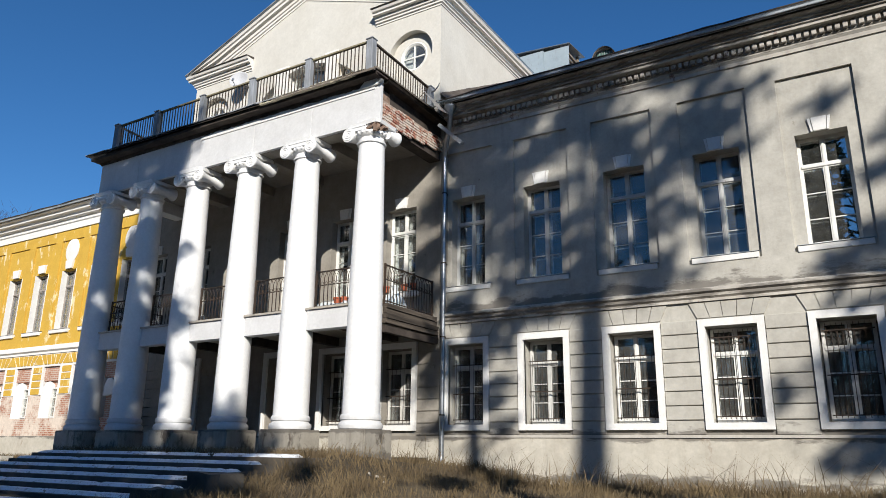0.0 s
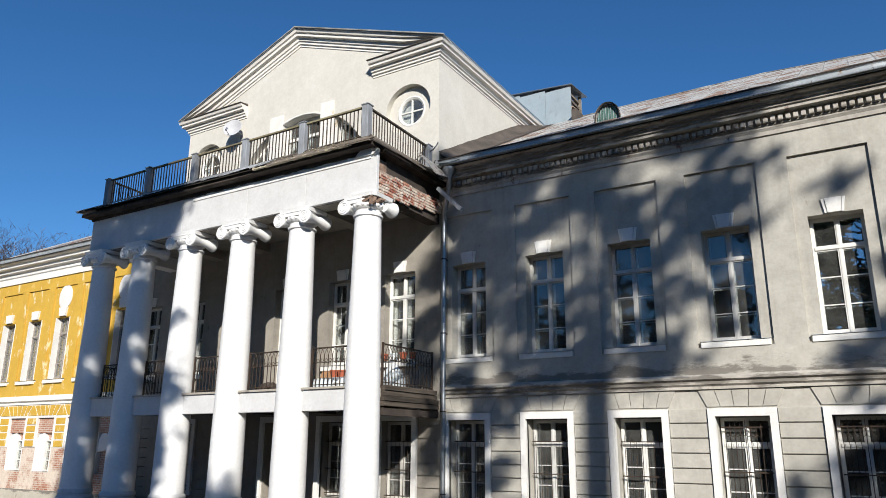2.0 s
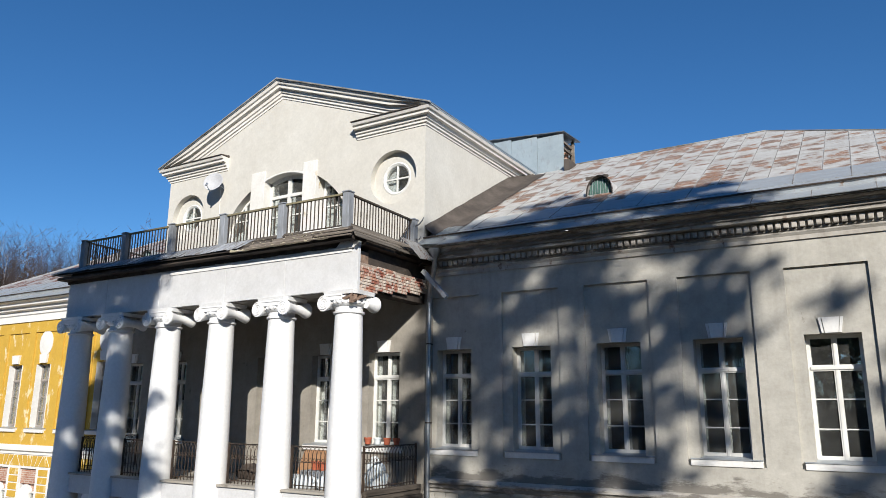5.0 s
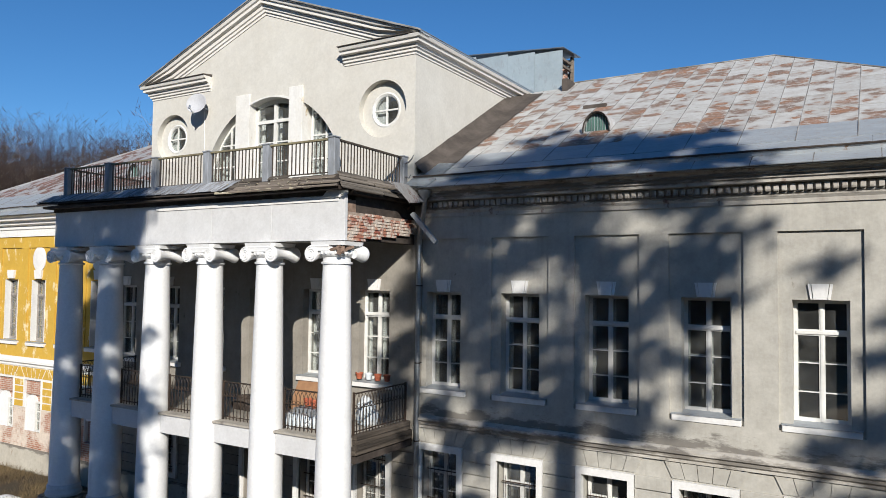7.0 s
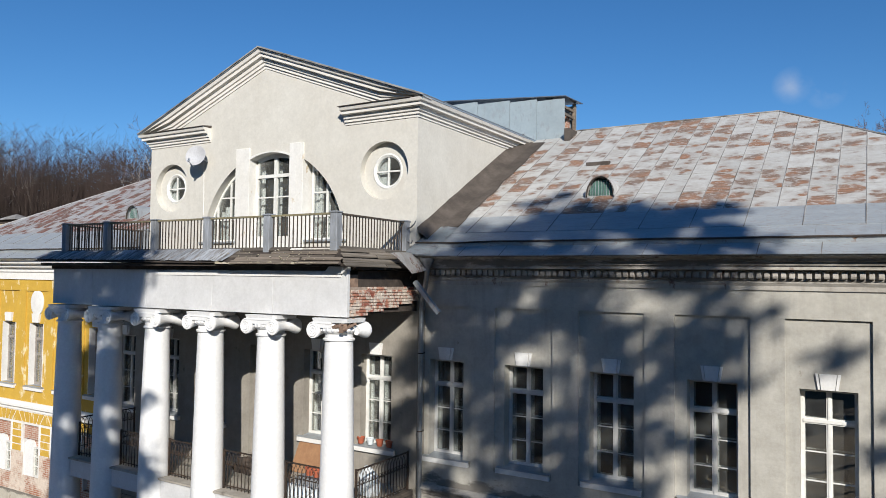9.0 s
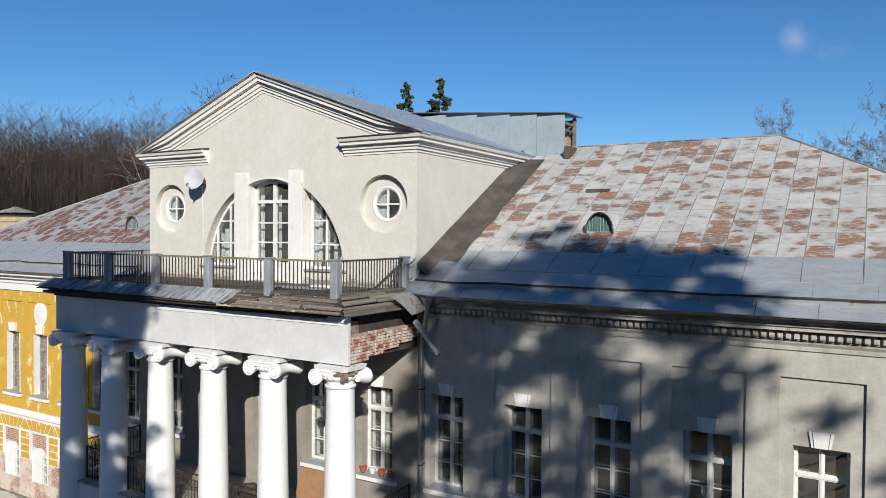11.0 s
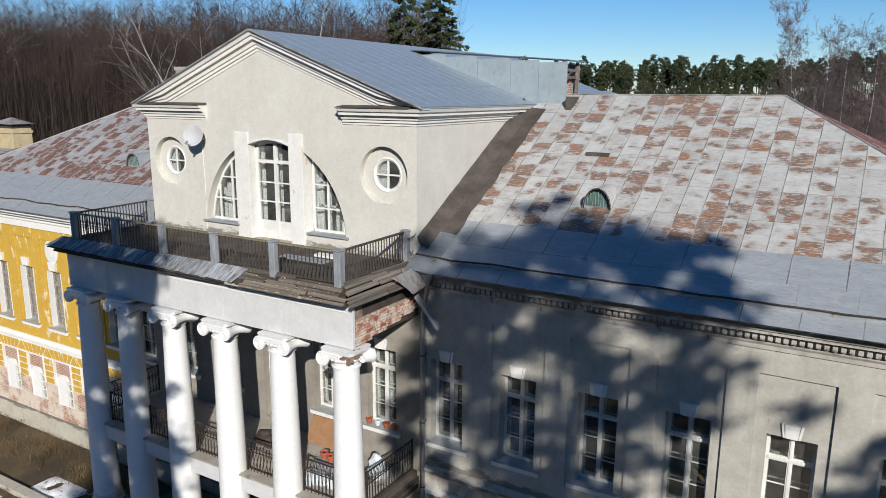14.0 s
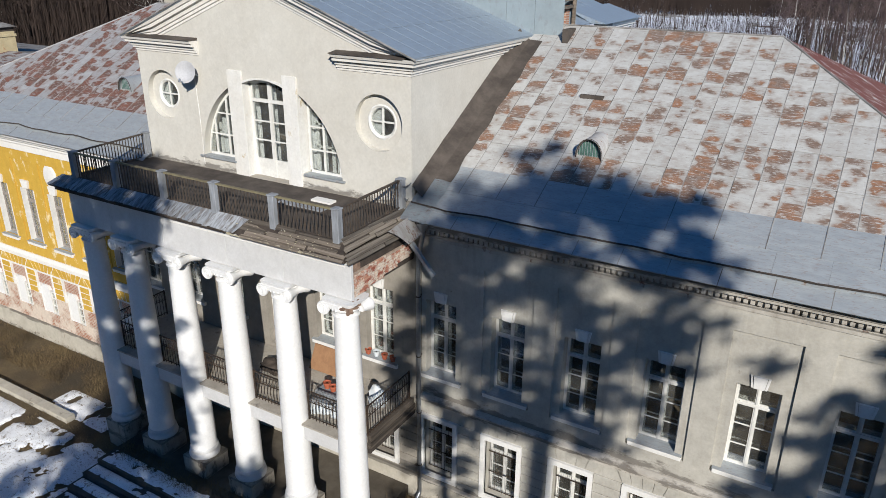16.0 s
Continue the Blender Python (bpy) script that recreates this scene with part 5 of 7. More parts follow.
# ---- attic storey ----
AT_L, AT_R, AT_Y = -5.40, 5.50, 0.04
GABLE_Z0, GABLE_APEX, GABLE_X = 14.35, 16.50, -0.08
EAVES = {-1: -5.62, 1: 5.84}
LUN_X, LUN_Z, LUN_R, LUN_SILL = 0.16, 10.45, 2.90, 10.62   # the arched window
ROUND = ((-4.33, 12.46), (4.40, 12.49))


def gable_z(x):
    return GABLE_APEX - (GABLE_APEX - GABLE_Z0) * (x - GABLE_X) / (EAVES[1 if x > GABLE_X else -1] - GABLE_X)


def circle_half(x, c, r):
    d = r * r - (x - c) ** 2
    return math.sqrt(d) if d > 0 else 0.0


def arch_z(x):
    return LUN_Z + circle_half(x, LUN_X, LUN_R)


def build_attic():
    at = thing("attic_storey", "pale plastered attic storey with a gabled pediment and arched window", "building")
    def lay(rr):
        xs = set(steps_between(AT_L, AT_R, 40))
        for cx, _ in ROUND:
            xs |= {cx - rr * math.cos(math.pi * k / 40) for k in range(41)}
        xs |= {LUN_X - LUN_R * math.cos(math.pi * k / 72) for k in range(73)} | {-0.68, 0.99, GABLE_X}
        xs = sorted(round(x, 5) for x in xs)
        xs = [a for i, a in enumerate(xs) if i == 0 or a - xs[i - 1] > 1e-4]

        def solids(x):
            out, z = [], 9.9
            top = gable_z(x) - 0.06
            for cx, cz in ROUND:
                if abs(x - cx) < rr:
                    h = circle_half(x, cx, rr)
                    return [(z, cz - h), (cz + h, top)]
            if abs(x - LUN_X) < LUN_R:
                low = 10.20 if -0.68 < x < 0.99 else LUN_SILL
                return [(z, low), (max(low, arch_z(x)), top)]
            return [(z, (z + top) / 2), ((z + top) / 2, top)]
        return xs, solids

    for rr, y0, y1, name in ((0.80, AT_Y, AT_Y + 0.20, "front_skin"), (0.50, AT_Y + 0.20, AT_Y + 0.5, "front_wall")):
        xs, solids = lay(rr)
        bm = bmesh.new()
        wall_strips(bm, xs, y0, y1, solids)
        bmesh.ops.remove_doubles(bm, verts=bm.verts[:], dist=1e-4)
        part(name, bm, M_ATTIC, at)
    part("side_wall", boxes((AT_R - 0.5, AT_R, AT_Y + 0.5, 12, 9.9, 14.3)), M_ATTIC, at)
    part("side_wall", boxes((AT_L, AT_L + 0.5, AT_Y + 0.5, 12, 9.9, 14.3)), M_ATTIC, at)
    part("attic_floor", boxes((AT_L + 0.5, AT_R - 0.5, AT_Y + 0.5, 5.0, 10.0, 10.15)), M_BOARD, at)
    part("attic_back", boxes((AT_L + 0.5, AT_R - 0.5, 5.0, 5.2, 9.9, 14.3)), M_ROOM, at)
    part("attic_ceiling", boxes((AT_L + 0.5, AT_R - 0.5, AT_Y + 0.5, 5.0, 13.9, 14.0)), M_ROOM, at)
    # white flat pilasters that divide the arched window
    for a, b in ((-1.27, -0.67), (0.98, 1.52)):
        part("pilaster", boxes((a, b, AT_Y - 0.05, AT_Y + 0.42, 10.18, 13.52)), M_PILASTER, at, "white painted flat pilaster with peeling patches", bevel=0.01)
    # cornices
    prof = [(-0.1, -0.54), (0.02, -0.54), (0.02, -0.47), (0.06, -0.45), (0.06, -0.37), (0.10, -0.35), (0.11, -0.24), (0.20, -0.22), (0.20, -0.12), (0.25, -0.10), (0.28, 0.0), (-0.1, 0.0)]
    prof = [(o * 1.2 if o > 0 else o, u) for o, u in prof]
    low = [(o, u * 0.84) for o, u in prof]
    for s, tip, wall_x in ((-1, -2.47, AT_L), (1, 3.06, AT_R)):
        bm = bmesh.new()
        sweep(bm, [((tip, AT_Y, 14.31), (0, -1, 0)), ((wall_x, AT_Y, 14.31), (s, -1, 0)), ((wall_x, 8.6, 14.31), (s, 0, 0))], low)
        part("cornice_return", bm, M_TRIM, at, "moulded cream cornice")
        bm = bmesh.new()
        sweep(bm, [((tip - 0.02 * s, AT_Y, 14.32), (0, -1, 0)), ((wall_x - 0.02 * s, AT_Y, 14.32), (0, -1, 0))], [(-0.05, 0), (0.37, 0), (0.37, 0.02), (-0.05, 0.08)])
        part("cornice_flashing", bm, M_FELT, at)
        bm = bmesh.new()
        tail = GABLE_X + (EAVES[s] - GABLE_X) * (GABLE_APEX - 0.03 - 0.54 - 14.32) / (GABLE_APEX - GABLE_Z0)
        rings = []
        for x, squash in ((GABLE_X, 1.0), (tail, 1.0), (EAVES[s] + 0.02 * s, 0.02)):
            rings.append([bm.verts.new((x, AT_Y - o, gable_z(x) - 0.03 + u * squash)) for o, u in prof])
        for r0, r1 in zip(rings, rings[1:]):
            for i in range(len(prof)):
                j = (i + 1) % len(prof)
                bm.faces.new((r0[i], r0[j], r1[j], r1[i]))
        bm.faces.new(rings[0])
        bm.faces.new(rings[-1][::-1])
        bmesh.ops.recalc_face_normals(bm, faces=bm.faces[:])
        part("raking_cornice", bm, M_TRIM, at)
    return at


build_attic()


def build_lunette():
    win = thing("lunette_window", "large arched window in three lights behind white pilasters", "window")
    y = 0.30
    Z0, arch = LUN_SILL, arch_z
    LEFT, RIGHT = LUN_X - LUN_R, LUN_X + LUN_R

    def reach_at(z):
        return math.sqrt(max(0.0, LUN_R ** 2 - (z - LUN_Z) ** 2))
    bars, glass = bmesh.new(), bmesh.new()
    for a, b in ((LEFT + 0.01, -1.20), (1.62, RIGHT - 0.01)):
        xs = steps_between(a, b, 26)
        wall_strips(glass, xs, y + 0.03, y + 0.034, lambda x: [(Z0, max(Z0 + 0.001, arch(x) - 0.02))])
        wall_strips(bars, xs, y, y + 0.07, lambda x: [(max(Z0, arch(x) - 0.10 - 0.16 * max(0, abs(x - LUN_X) - 2.3)), max(Z0 + 0.002, arch(x) + 0.02))])
        box(bars, a + 0.05, b - 0.0, y, y + 0.07, Z0, Z0 + 0.08)
        inner = b if a < 0 else a
        box(bars, *((inner - 0.07, inner) if a < 0 else (inner, inner + 0.07)), y, y + 0.07, Z0 + 0.08, arch(inner) - 0.05)
        for k in (1, 2):
            x = inner + (-0.58 if a < 0 else 0.58) * k
            box(bars, x - 0.03, x + 0.03, y + 0.005, y + 0.06, Z0 + 0.08, arch(x) - 0.05)
        for z in (Z0 + 0.72, Z0 + 1.42, Z0 + 2.10):
            reach = reach_at(z) - 0.05
            if reach > abs(inner - LUN_X):
                box(bars, *((LUN_X - reach, inner) if a < 0 else (inner, LUN_X + reach)), y + 0.008, y + 0.055, z - 0.022, z + 0.022)
        part("window_sill", boxes((a - 0.12 if a < 0 else a, b if a < 0 else b + 0.12, y - 0.34, y, Z0 - 0.05, Z0 + 0.005)), M_ZINC, win, "grey sheet metal sill")
    part("glazing", bars, M_SASH, win)
    inner_bars = bmesh.new()
    for s, x0 in ((-1, -1.20), (1, 1.62)):
        for k in range(3):
            x = x0 + s * (0.10 + 0.58 * k)
            box(inner_bars, x - 0.05, x + 0.05, y + 0.30, y + 0.36, Z0, arch(x) - 0.05)
        for z in (Z0 + 0.75, Z0 + 1.45):
            box(inner_bars, *sorted((x0, LUN_X + s * (reach_at(z) - 0.08))), y + 0.30, y + 0.35, z - 0.03, z + 0.03)
    part("inner_frame", inner_bars, M_SASH, win)
    # white inner casements standing open and curtains, a hand's width behind the glass
    for xa, w, ztop in ((-2.80, 0.20, 11.2), (-2.40, 0.20, 11.8), (-1.90, 0.20, 12.3), (-0.90, 0.26, 13.0), (-0.18, 0.26, 13.1), (1.35, 0.32, 12.6), (1.86, 0.16, 12.3), (2.40, 0.12, 11.8)):
        bm = bmesh.new()
        n = max(3, round(w / 0.035))
        line = [(xa + w * k / n, y + 0.36 + 0.022 * (k % 2)) for k in range(n + 1)]
        for (ax, ay), (bx, by) in zip(line, line[1:]):
            hexa(bm, [(ax, ay, Z0), (bx, by, Z0), (bx, by, ztop), (ax, ay, ztop)], [(ax, ay + 0.006, Z0), (bx, by + 0.006, Z0), (bx, by + 0.006, ztop), (ax, ay + 0.006, ztop)])
        part("curtain", bm, M_CURTAIN, win, "white curtain behind the glass")
    g = part("pane", glass, M_GLASS, win)
    g.visible_shadow = False
    bars, glass = bmesh.new(), bmesh.new()
    a, b, m = -0.67, 0.98, 0.16

    def top(x):
        return min(arch(x) - 0.02, 13.28 - 0.16 * ((x - m) / 0.82) ** 2)
    xs = steps_between(a, b, 20)
    wall_strips(glass, xs, y + 0.03, y + 0.034, lambda x: [(10.75, top(x))])
    wall_strips(bars, xs, y, y + 0.07, lambda x: [(top(x) - 0.09, arch(x))])
    wall_strips(bars, xs, y - 0.30, y, lambda x: [(top(x) + 0.03, arch(x))])
    box(bars, a, a + 0.10, y, y + 0.08, 10.2, top(a))
    box(bars, b - 0.10, b, y, y + 0.08, 10.2, top(b))
    box(bars, m - 0.06, m + 0.06, y - 0.02, y + 0.07, 10.2, 13.22)
    box(bars, a + 0.1, b - 0.1, y - 0.03, y + 0.08, 12.58, 12.68)
    for z in (11.38, 11.98):
        box(bars, a + 0.1, b - 0.1, y + 0.01, y + 0.06, z - 0.02, z + 0.02)
    box(bars, a + 0.1, b - 0.1, y, y + 0.07, 10.2, 10.78)
    part("balcony_door", bars, M_SASH, win, "white glazed door leading to the terrace")
    g = part("pane", glass, M_GLASS, win)
    g.visible_shadow = False
    part("threshold", boxes((-0.67, 0.98, -0.02, 0.36, 10.02, 10.21)), M_STONE, win)
    return win


build_lunette()


def build_round(cx, cz):
    w = thing("round_window", "small round window with a cross bar in a shallow round niche", "window", "round windows", at=(cx, 0.29, cz))
    bm = bmesh.new()
    seg = 48
    rings = []
    for r, y in ((0.50, 0.06), (0.50, -0.05), (0.46, -0.07), (0.40, -0.03), (0.38, 0.06)):
        rings.append([bm.verts.new((r * math.cos(2 * math.pi * k / seg), y, r * math.sin(2 * math.pi * k / seg))) for k in range(seg)])
    for a, b in zip(rings, rings[1:]):
        for k in range(seg):
            j = (k + 1) % seg
            bm.faces.new((a[k], a[j], b[j], b[k]))
    bmesh.ops.recalc_face_normals(bm, faces=bm.faces[:])
    part("ring_frame", bm, M_SASH, w, smooth=True)
    part("cross_bar", boxes((-0.025, 0.025, -0.02, 0.04, -0.39, 0.39), (-0.39, -0.025, -0.02, 0.04, -0.022, 0.022), (0.025, 0.39, -0.02, 0.04, -0.022, 0.022)), M_SASH, w)
    bm = bmesh.new()
    lathe(bm, [(0.40, 0.0), (0.40, 0.004)], 40)
    g = part("pane", bm, M_GLASS, w)
    g.matrix_local = Matrix.Rotation(radians(90), 4, "X")
    g.visible_shadow = False
    part("curtain", boxes((-0.46, -0.06, 0.14, 0.16, -0.36, 0.36)), M_CURTAIN, w)


for cx, cz in ROUND:
    build_round(cx, cz)

# satellite dish
dish = thing("satellite_dish", "white satellite dish on a bracket", "satellite dish", at=(-2.70, -0.32, 13.36))
bm = bmesh.new()
rows = [(0.02, 0.0)] + [(0.33 * k / 8, 0.08 * (k / 8) ** 2) for k in range(1, 9)] + [(0.345, 0.08), (0.33, 0.065)] + [(0.31 * k / 8, 0.07 * (k / 8) ** 2 - 0.02) for k in range(7, 0, -1)]
lathe(bm, rows, 36)
o = part("reflector", bm, M_DISH, dish, smooth=True)
o.matrix_local = Matrix.Rotation(radians(20), 4, "Z") @ Matrix.Rotation(radians(75), 4, "X")
bm = bmesh.new()
tube(bm, [(0, 0.05, 0), (0.1, 0.36, -0.15)], 0.025)
tube(bm, [(0.0, -0.1, -0.35), (0.12, -0.42, -0.22)], 0.012)
part("arm", bm, M_GALV, dish)
bm = bmesh.new()
tube(bm, [(0.12, -0.42, -0.24), (0.12, -0.38, -0.14)], 0.035)
part("receiver", bm, M_GALV, dish)
bm = bmesh.new()
tube(bm, [(-2.75, 0.02, 13.2), (-2.72, 0.025, 12.0), (-2.74, 0.02, 10.3)], 0.012, 4)
solo("cable", bm, M_WHITE, "thin pale cable running down the attic wall", "cable")


# ---- roofs ----
def clip(poly, keep):
    """Cuts a flat polygon by keep(p) >= 0, linear in p."""
    out = []
    for i, p in enumerate(poly):
        q = poly[(i + 1) % len(poly)]
        a, b = keep(p), keep(q)
        if a >= 0:
            out.append(p)
        if a * b < 0:
            k = a / (a - b)
            out.append((p[0] + (q[0] - p[0]) * k, p[1] + (q[1] - p[1]) * k))
    return out


def lay_sheets(parent, origin, turn, cols, rows, material, keep, thick=0.012, seam=0.022, name="roof_sheet", dirty=None):
    """Lays sheets on a slope: cols and rows are edges across and up the slope, keep the outline; seams stand at each column."""
    base = Matrix.Translation(origin) @ turn
    # seams take dirty, a material darkened for their shadow lines, if given
    dirty = dirty or material
    cache = {}
    for a, b in zip(cols, cols[1:]):
        top = 0.0
        for c, d in zip(rows, rows[1:]):
            poly = [(a, c), (b, c), (b, d), (a, d)]
            for k in keep:
                poly = clip(poly, k)
            if len(poly) < 3:
                continue
            ax, ay = poly[0]
            key = tuple((round(p[0] - ax, 3), round(p[1] - ay, 3)) for p in poly)
            if key not in cache:
                bm = bmesh.new()
                lift = 0.006
                mx, my = sum(p[0] for p in key) / len(key), sum(p[1] for p in key) / len(key)
                shr = [(p[0] + (mx - p[0]) * 0.004, p[1] + (my - p[1]) * 0.010) for p in key]
                lo = [bm.verts.new((*p, 0.002)) for p in shr]
                hi = [bm.verts.new((*p, thick + lift * (1 if p[1] < my else 0))) for p in shr]
                bm.faces.new(lo[::-1])
                bm.faces.new(hi)
                n = len(lo)
                for i in range(n):
                    j = (i + 1) % n
                    bm.faces.new((lo[i], lo[j], hi[j], hi[i]))
                cache[key] = mesh_of(name, bm, material)
            part(name, cache[key], material, parent).matrix_local = base @ Matrix.Translation((ax, ay, 0))
            top = max(top, max(p[1] for p in poly if abs(p[0] - a) < 1e-6) if any(abs(p[0] - a) < 1e-6 for p in poly) else 0.0)
        if seam and top > rows[0] + 0.1:
            bm = bmesh.new()
            box(bm, a - 0.009, a + 0.009, rows[0], top, 0.0, seam)
            part("seam", bm, dirty, parent).matrix_local = base


PITCH = math.atan(SLOPE)
LENGTH = math.hypot(RIDGE_Y - EAVE_Y, RIDGE_Z - EAVE_Z)
V_LIP, V_LAP, V_BREAK = 0.48, 1.26, 2.20


def roof_deck(name, label, x_in, x_ridge, x_out, sheet, kinds, sgn):
    r = thing(name, label, "roof", kind="structure")
    bm = bmesh.new()
    pts = [(x_in, EAVE_Y, EAVE_Z), (x_out, EAVE_Y, EAVE_Z), (x_ridge, RIDGE_Y, RIDGE_Z), (x_in, RIDGE_Y, RIDGE_Z)]
    back = [(x_in, 2 * RIDGE_Y - EAVE_Y, EAVE_Z), (x_out, 2 * RIDGE_Y - EAVE_Y, EAVE_Z)]
    v = [bm.verts.new(p) for p in pts + back]
    u = [bm.verts.new((p[0], p[1], p[2] - 0.04)) for p in pts + back]
    for f in ((0, 1, 2, 3), (3, 2, 5, 4), (1, 5, 2)):
        bm.faces.new([v[i] for i in f])
        bm.faces.new([u[i] for i in f[::-1]])
    for a, b in ((0, 1), (1, 5), (5, 4)):
        bm.faces.new((v[a], u[a], u[b], v[b]))
    bmesh.ops.recalc_face_normals(bm, faces=bm.faces[:])
    deck = part("deck", bm, M_CORNICE, r)
    deck.data.materials.append(kinds)
    for f in deck.data.polygons:
        f.material_index = 1 if abs(f.normal.x) > 0.3 and f.normal.z > 0.1 else 0
    turn = Matrix.Rotation(PITCH, 4, "X")
    lo, hi = min(x_in, x_out), max(x_in, x_out)

    def hip(p):
        edge = x_out + (x_ridge - x_out) * p[1] / LENGTH
        return (edge - p[0]) * sgn
    cols = [lo + 0.565 * k for k in range(int((hi - lo) / 0.565) + 2)] if sgn > 0 else [hi - 0.565 * k for k in range(int((hi - lo) / 0.565) + 2)][::-1]
    rows = steps_between(V_BREAK, LENGTH, 6)
    lay_sheets(r, (0, EAVE_Y, EAVE_Z), turn, cols, rows, sheet, [hip], dirty=M_SEAM)
    wide = [lo + 1.13 * k for k in range(int((hi - lo) / 1.13) + 2)] if sgn > 0 else [hi - 1.13 * k for k in range(int((hi - lo) / 1.13) + 2)][::-1]
    lay_sheets(r, (0, EAVE_Y, EAVE_Z + 0.012), turn, wide, [V_LAP, V_BREAK + 0.06], M_ZINC, [hip], name="zinc_sheet", seam=0.026, dirty=M_SEAM)
    lay_sheets(r, (0, EAVE_Y, EAVE_Z + 0.006), turn, [w + 0.25 for w in wide], [V_LIP, V_LAP + 0.05], M_ZINC, [hip], name="zinc_sheet", seam=0.008, dirty=M_SEAM)
    lay_sheets(r, (0, EAVE_Y, EAVE_Z + 0.008), turn, [w + 0.4 for w in wide], [-0.05, V_LIP], M_ZINC, [hip], name="zinc_sheet", seam=0.018, dirty=M_SEAM)
    # upstand gutter lip along the eaves
    bm = bmesh.new()
    xs = steps_between(lo, hi - 0.9 if sgn > 0 else hi, 40) if sgn > 0 else steps_between(lo + 0.9, hi, 40)
    sag = [0.045 * noise.noise((x * 0.8, 0, 5)) for x in xs]
    yy = EAVE_Y + V_LIP * math.cos(PITCH)
    sweep(bm, [((x, yy + 2 * s, roof_z(yy)), (0, -1, 0)) for x, s in zip(xs, sag)], [(-0.10, 0.03), (0.0, 0.10), (0.05, 0.125), (0.055, 0.11), (0.03, 0.07), (0.02, -0.02)])
    part("gutter_lip", bm, M_ZINC, r)
    # dark tube stands in for the shadow line under the gutter lip
    bm = bmesh.new()
    tube(bm, [(x, yy - 0.055 + 2 * s + 0.012 * math.sin(9 * x), roof_z(yy) + 0.118 + 0.6 * s) for x, s in zip(xs, sag)], 0.024, 5)
    part("lip_edge", bm, M_LINTEL, r, "dark rolled edge that draws the shadow line of the lip")
    bm = bmesh.new()
    tube(bm, [(x_in, RIDGE_Y, RIDGE_Z + 0.02), (x_ridge, RIDGE_Y, RIDGE_Z + 0.02)], 0.035, 6)
    part("ridge_cap", bm, M_SEAM, r)
    bm = bmesh.new()
    tube(bm, [(x_ridge, RIDGE_Y, RIDGE_Z + 0.02), (x_out, EAVE_Y, EAVE_Z + 0.02)], 0.03, 6)
    part("hip_cap", bm, M_SEAM if sgn > 0 else kinds, r)
    return r


ROOF_R = roof_deck("roof_grey_wing", "flaking pale painted sheet roof with brown rust and a zinc apron", 5.62, 13.5, END_R + 0.7, M_ROOF, M_ROOF_RED, 1)
roof_deck("roof_yellow_wing", "sheet roof with red rust patches and a grey zinc apron", -5.62, -13.5, END_L - 0.7, M_ROOF_L, M_ROOF_L, -1)

tilt = math.atan(1.25 / 9.2)
lay_sheets(annex, (0, -0.4, 10.16), Matrix.Rotation(tilt, 4, "X"), [-38.4 + 0.565 * k for k in range(38)], steps_between(1.2, 9.26, 7), M_ROOF_L, [], dirty=M_SEAM)


def felt_strip():
    bm = bmesh.new()
    rows = []
    for k in range(25):
        y = 0.05 + 6.7 * k / 24
        z = roof_z(y)
        w = 0.45 + 0.12 * noise.noise((y * 1.5, 2, 0))
        rows.append([(5.49, y, z + 0.42 + 0.03 * noise.noise((y * 2, 0, 0))), (5.58, y, z + 0.30), (5.87, y, z + 0.07), (5.87 + w, y, z + 0.045)])
    vs = [[bm.verts.new(p) for p in r] for r in rows]
    for a, b in zip(vs, vs[1:]):
        for i in range(3):
            bm.faces.new((a[i], a[i + 1], b[i + 1], b[i]))
    part("felt_valley", bm, M_FELT, ROOF_R, "brown roofing felt strip along the attic wall")


felt_strip()


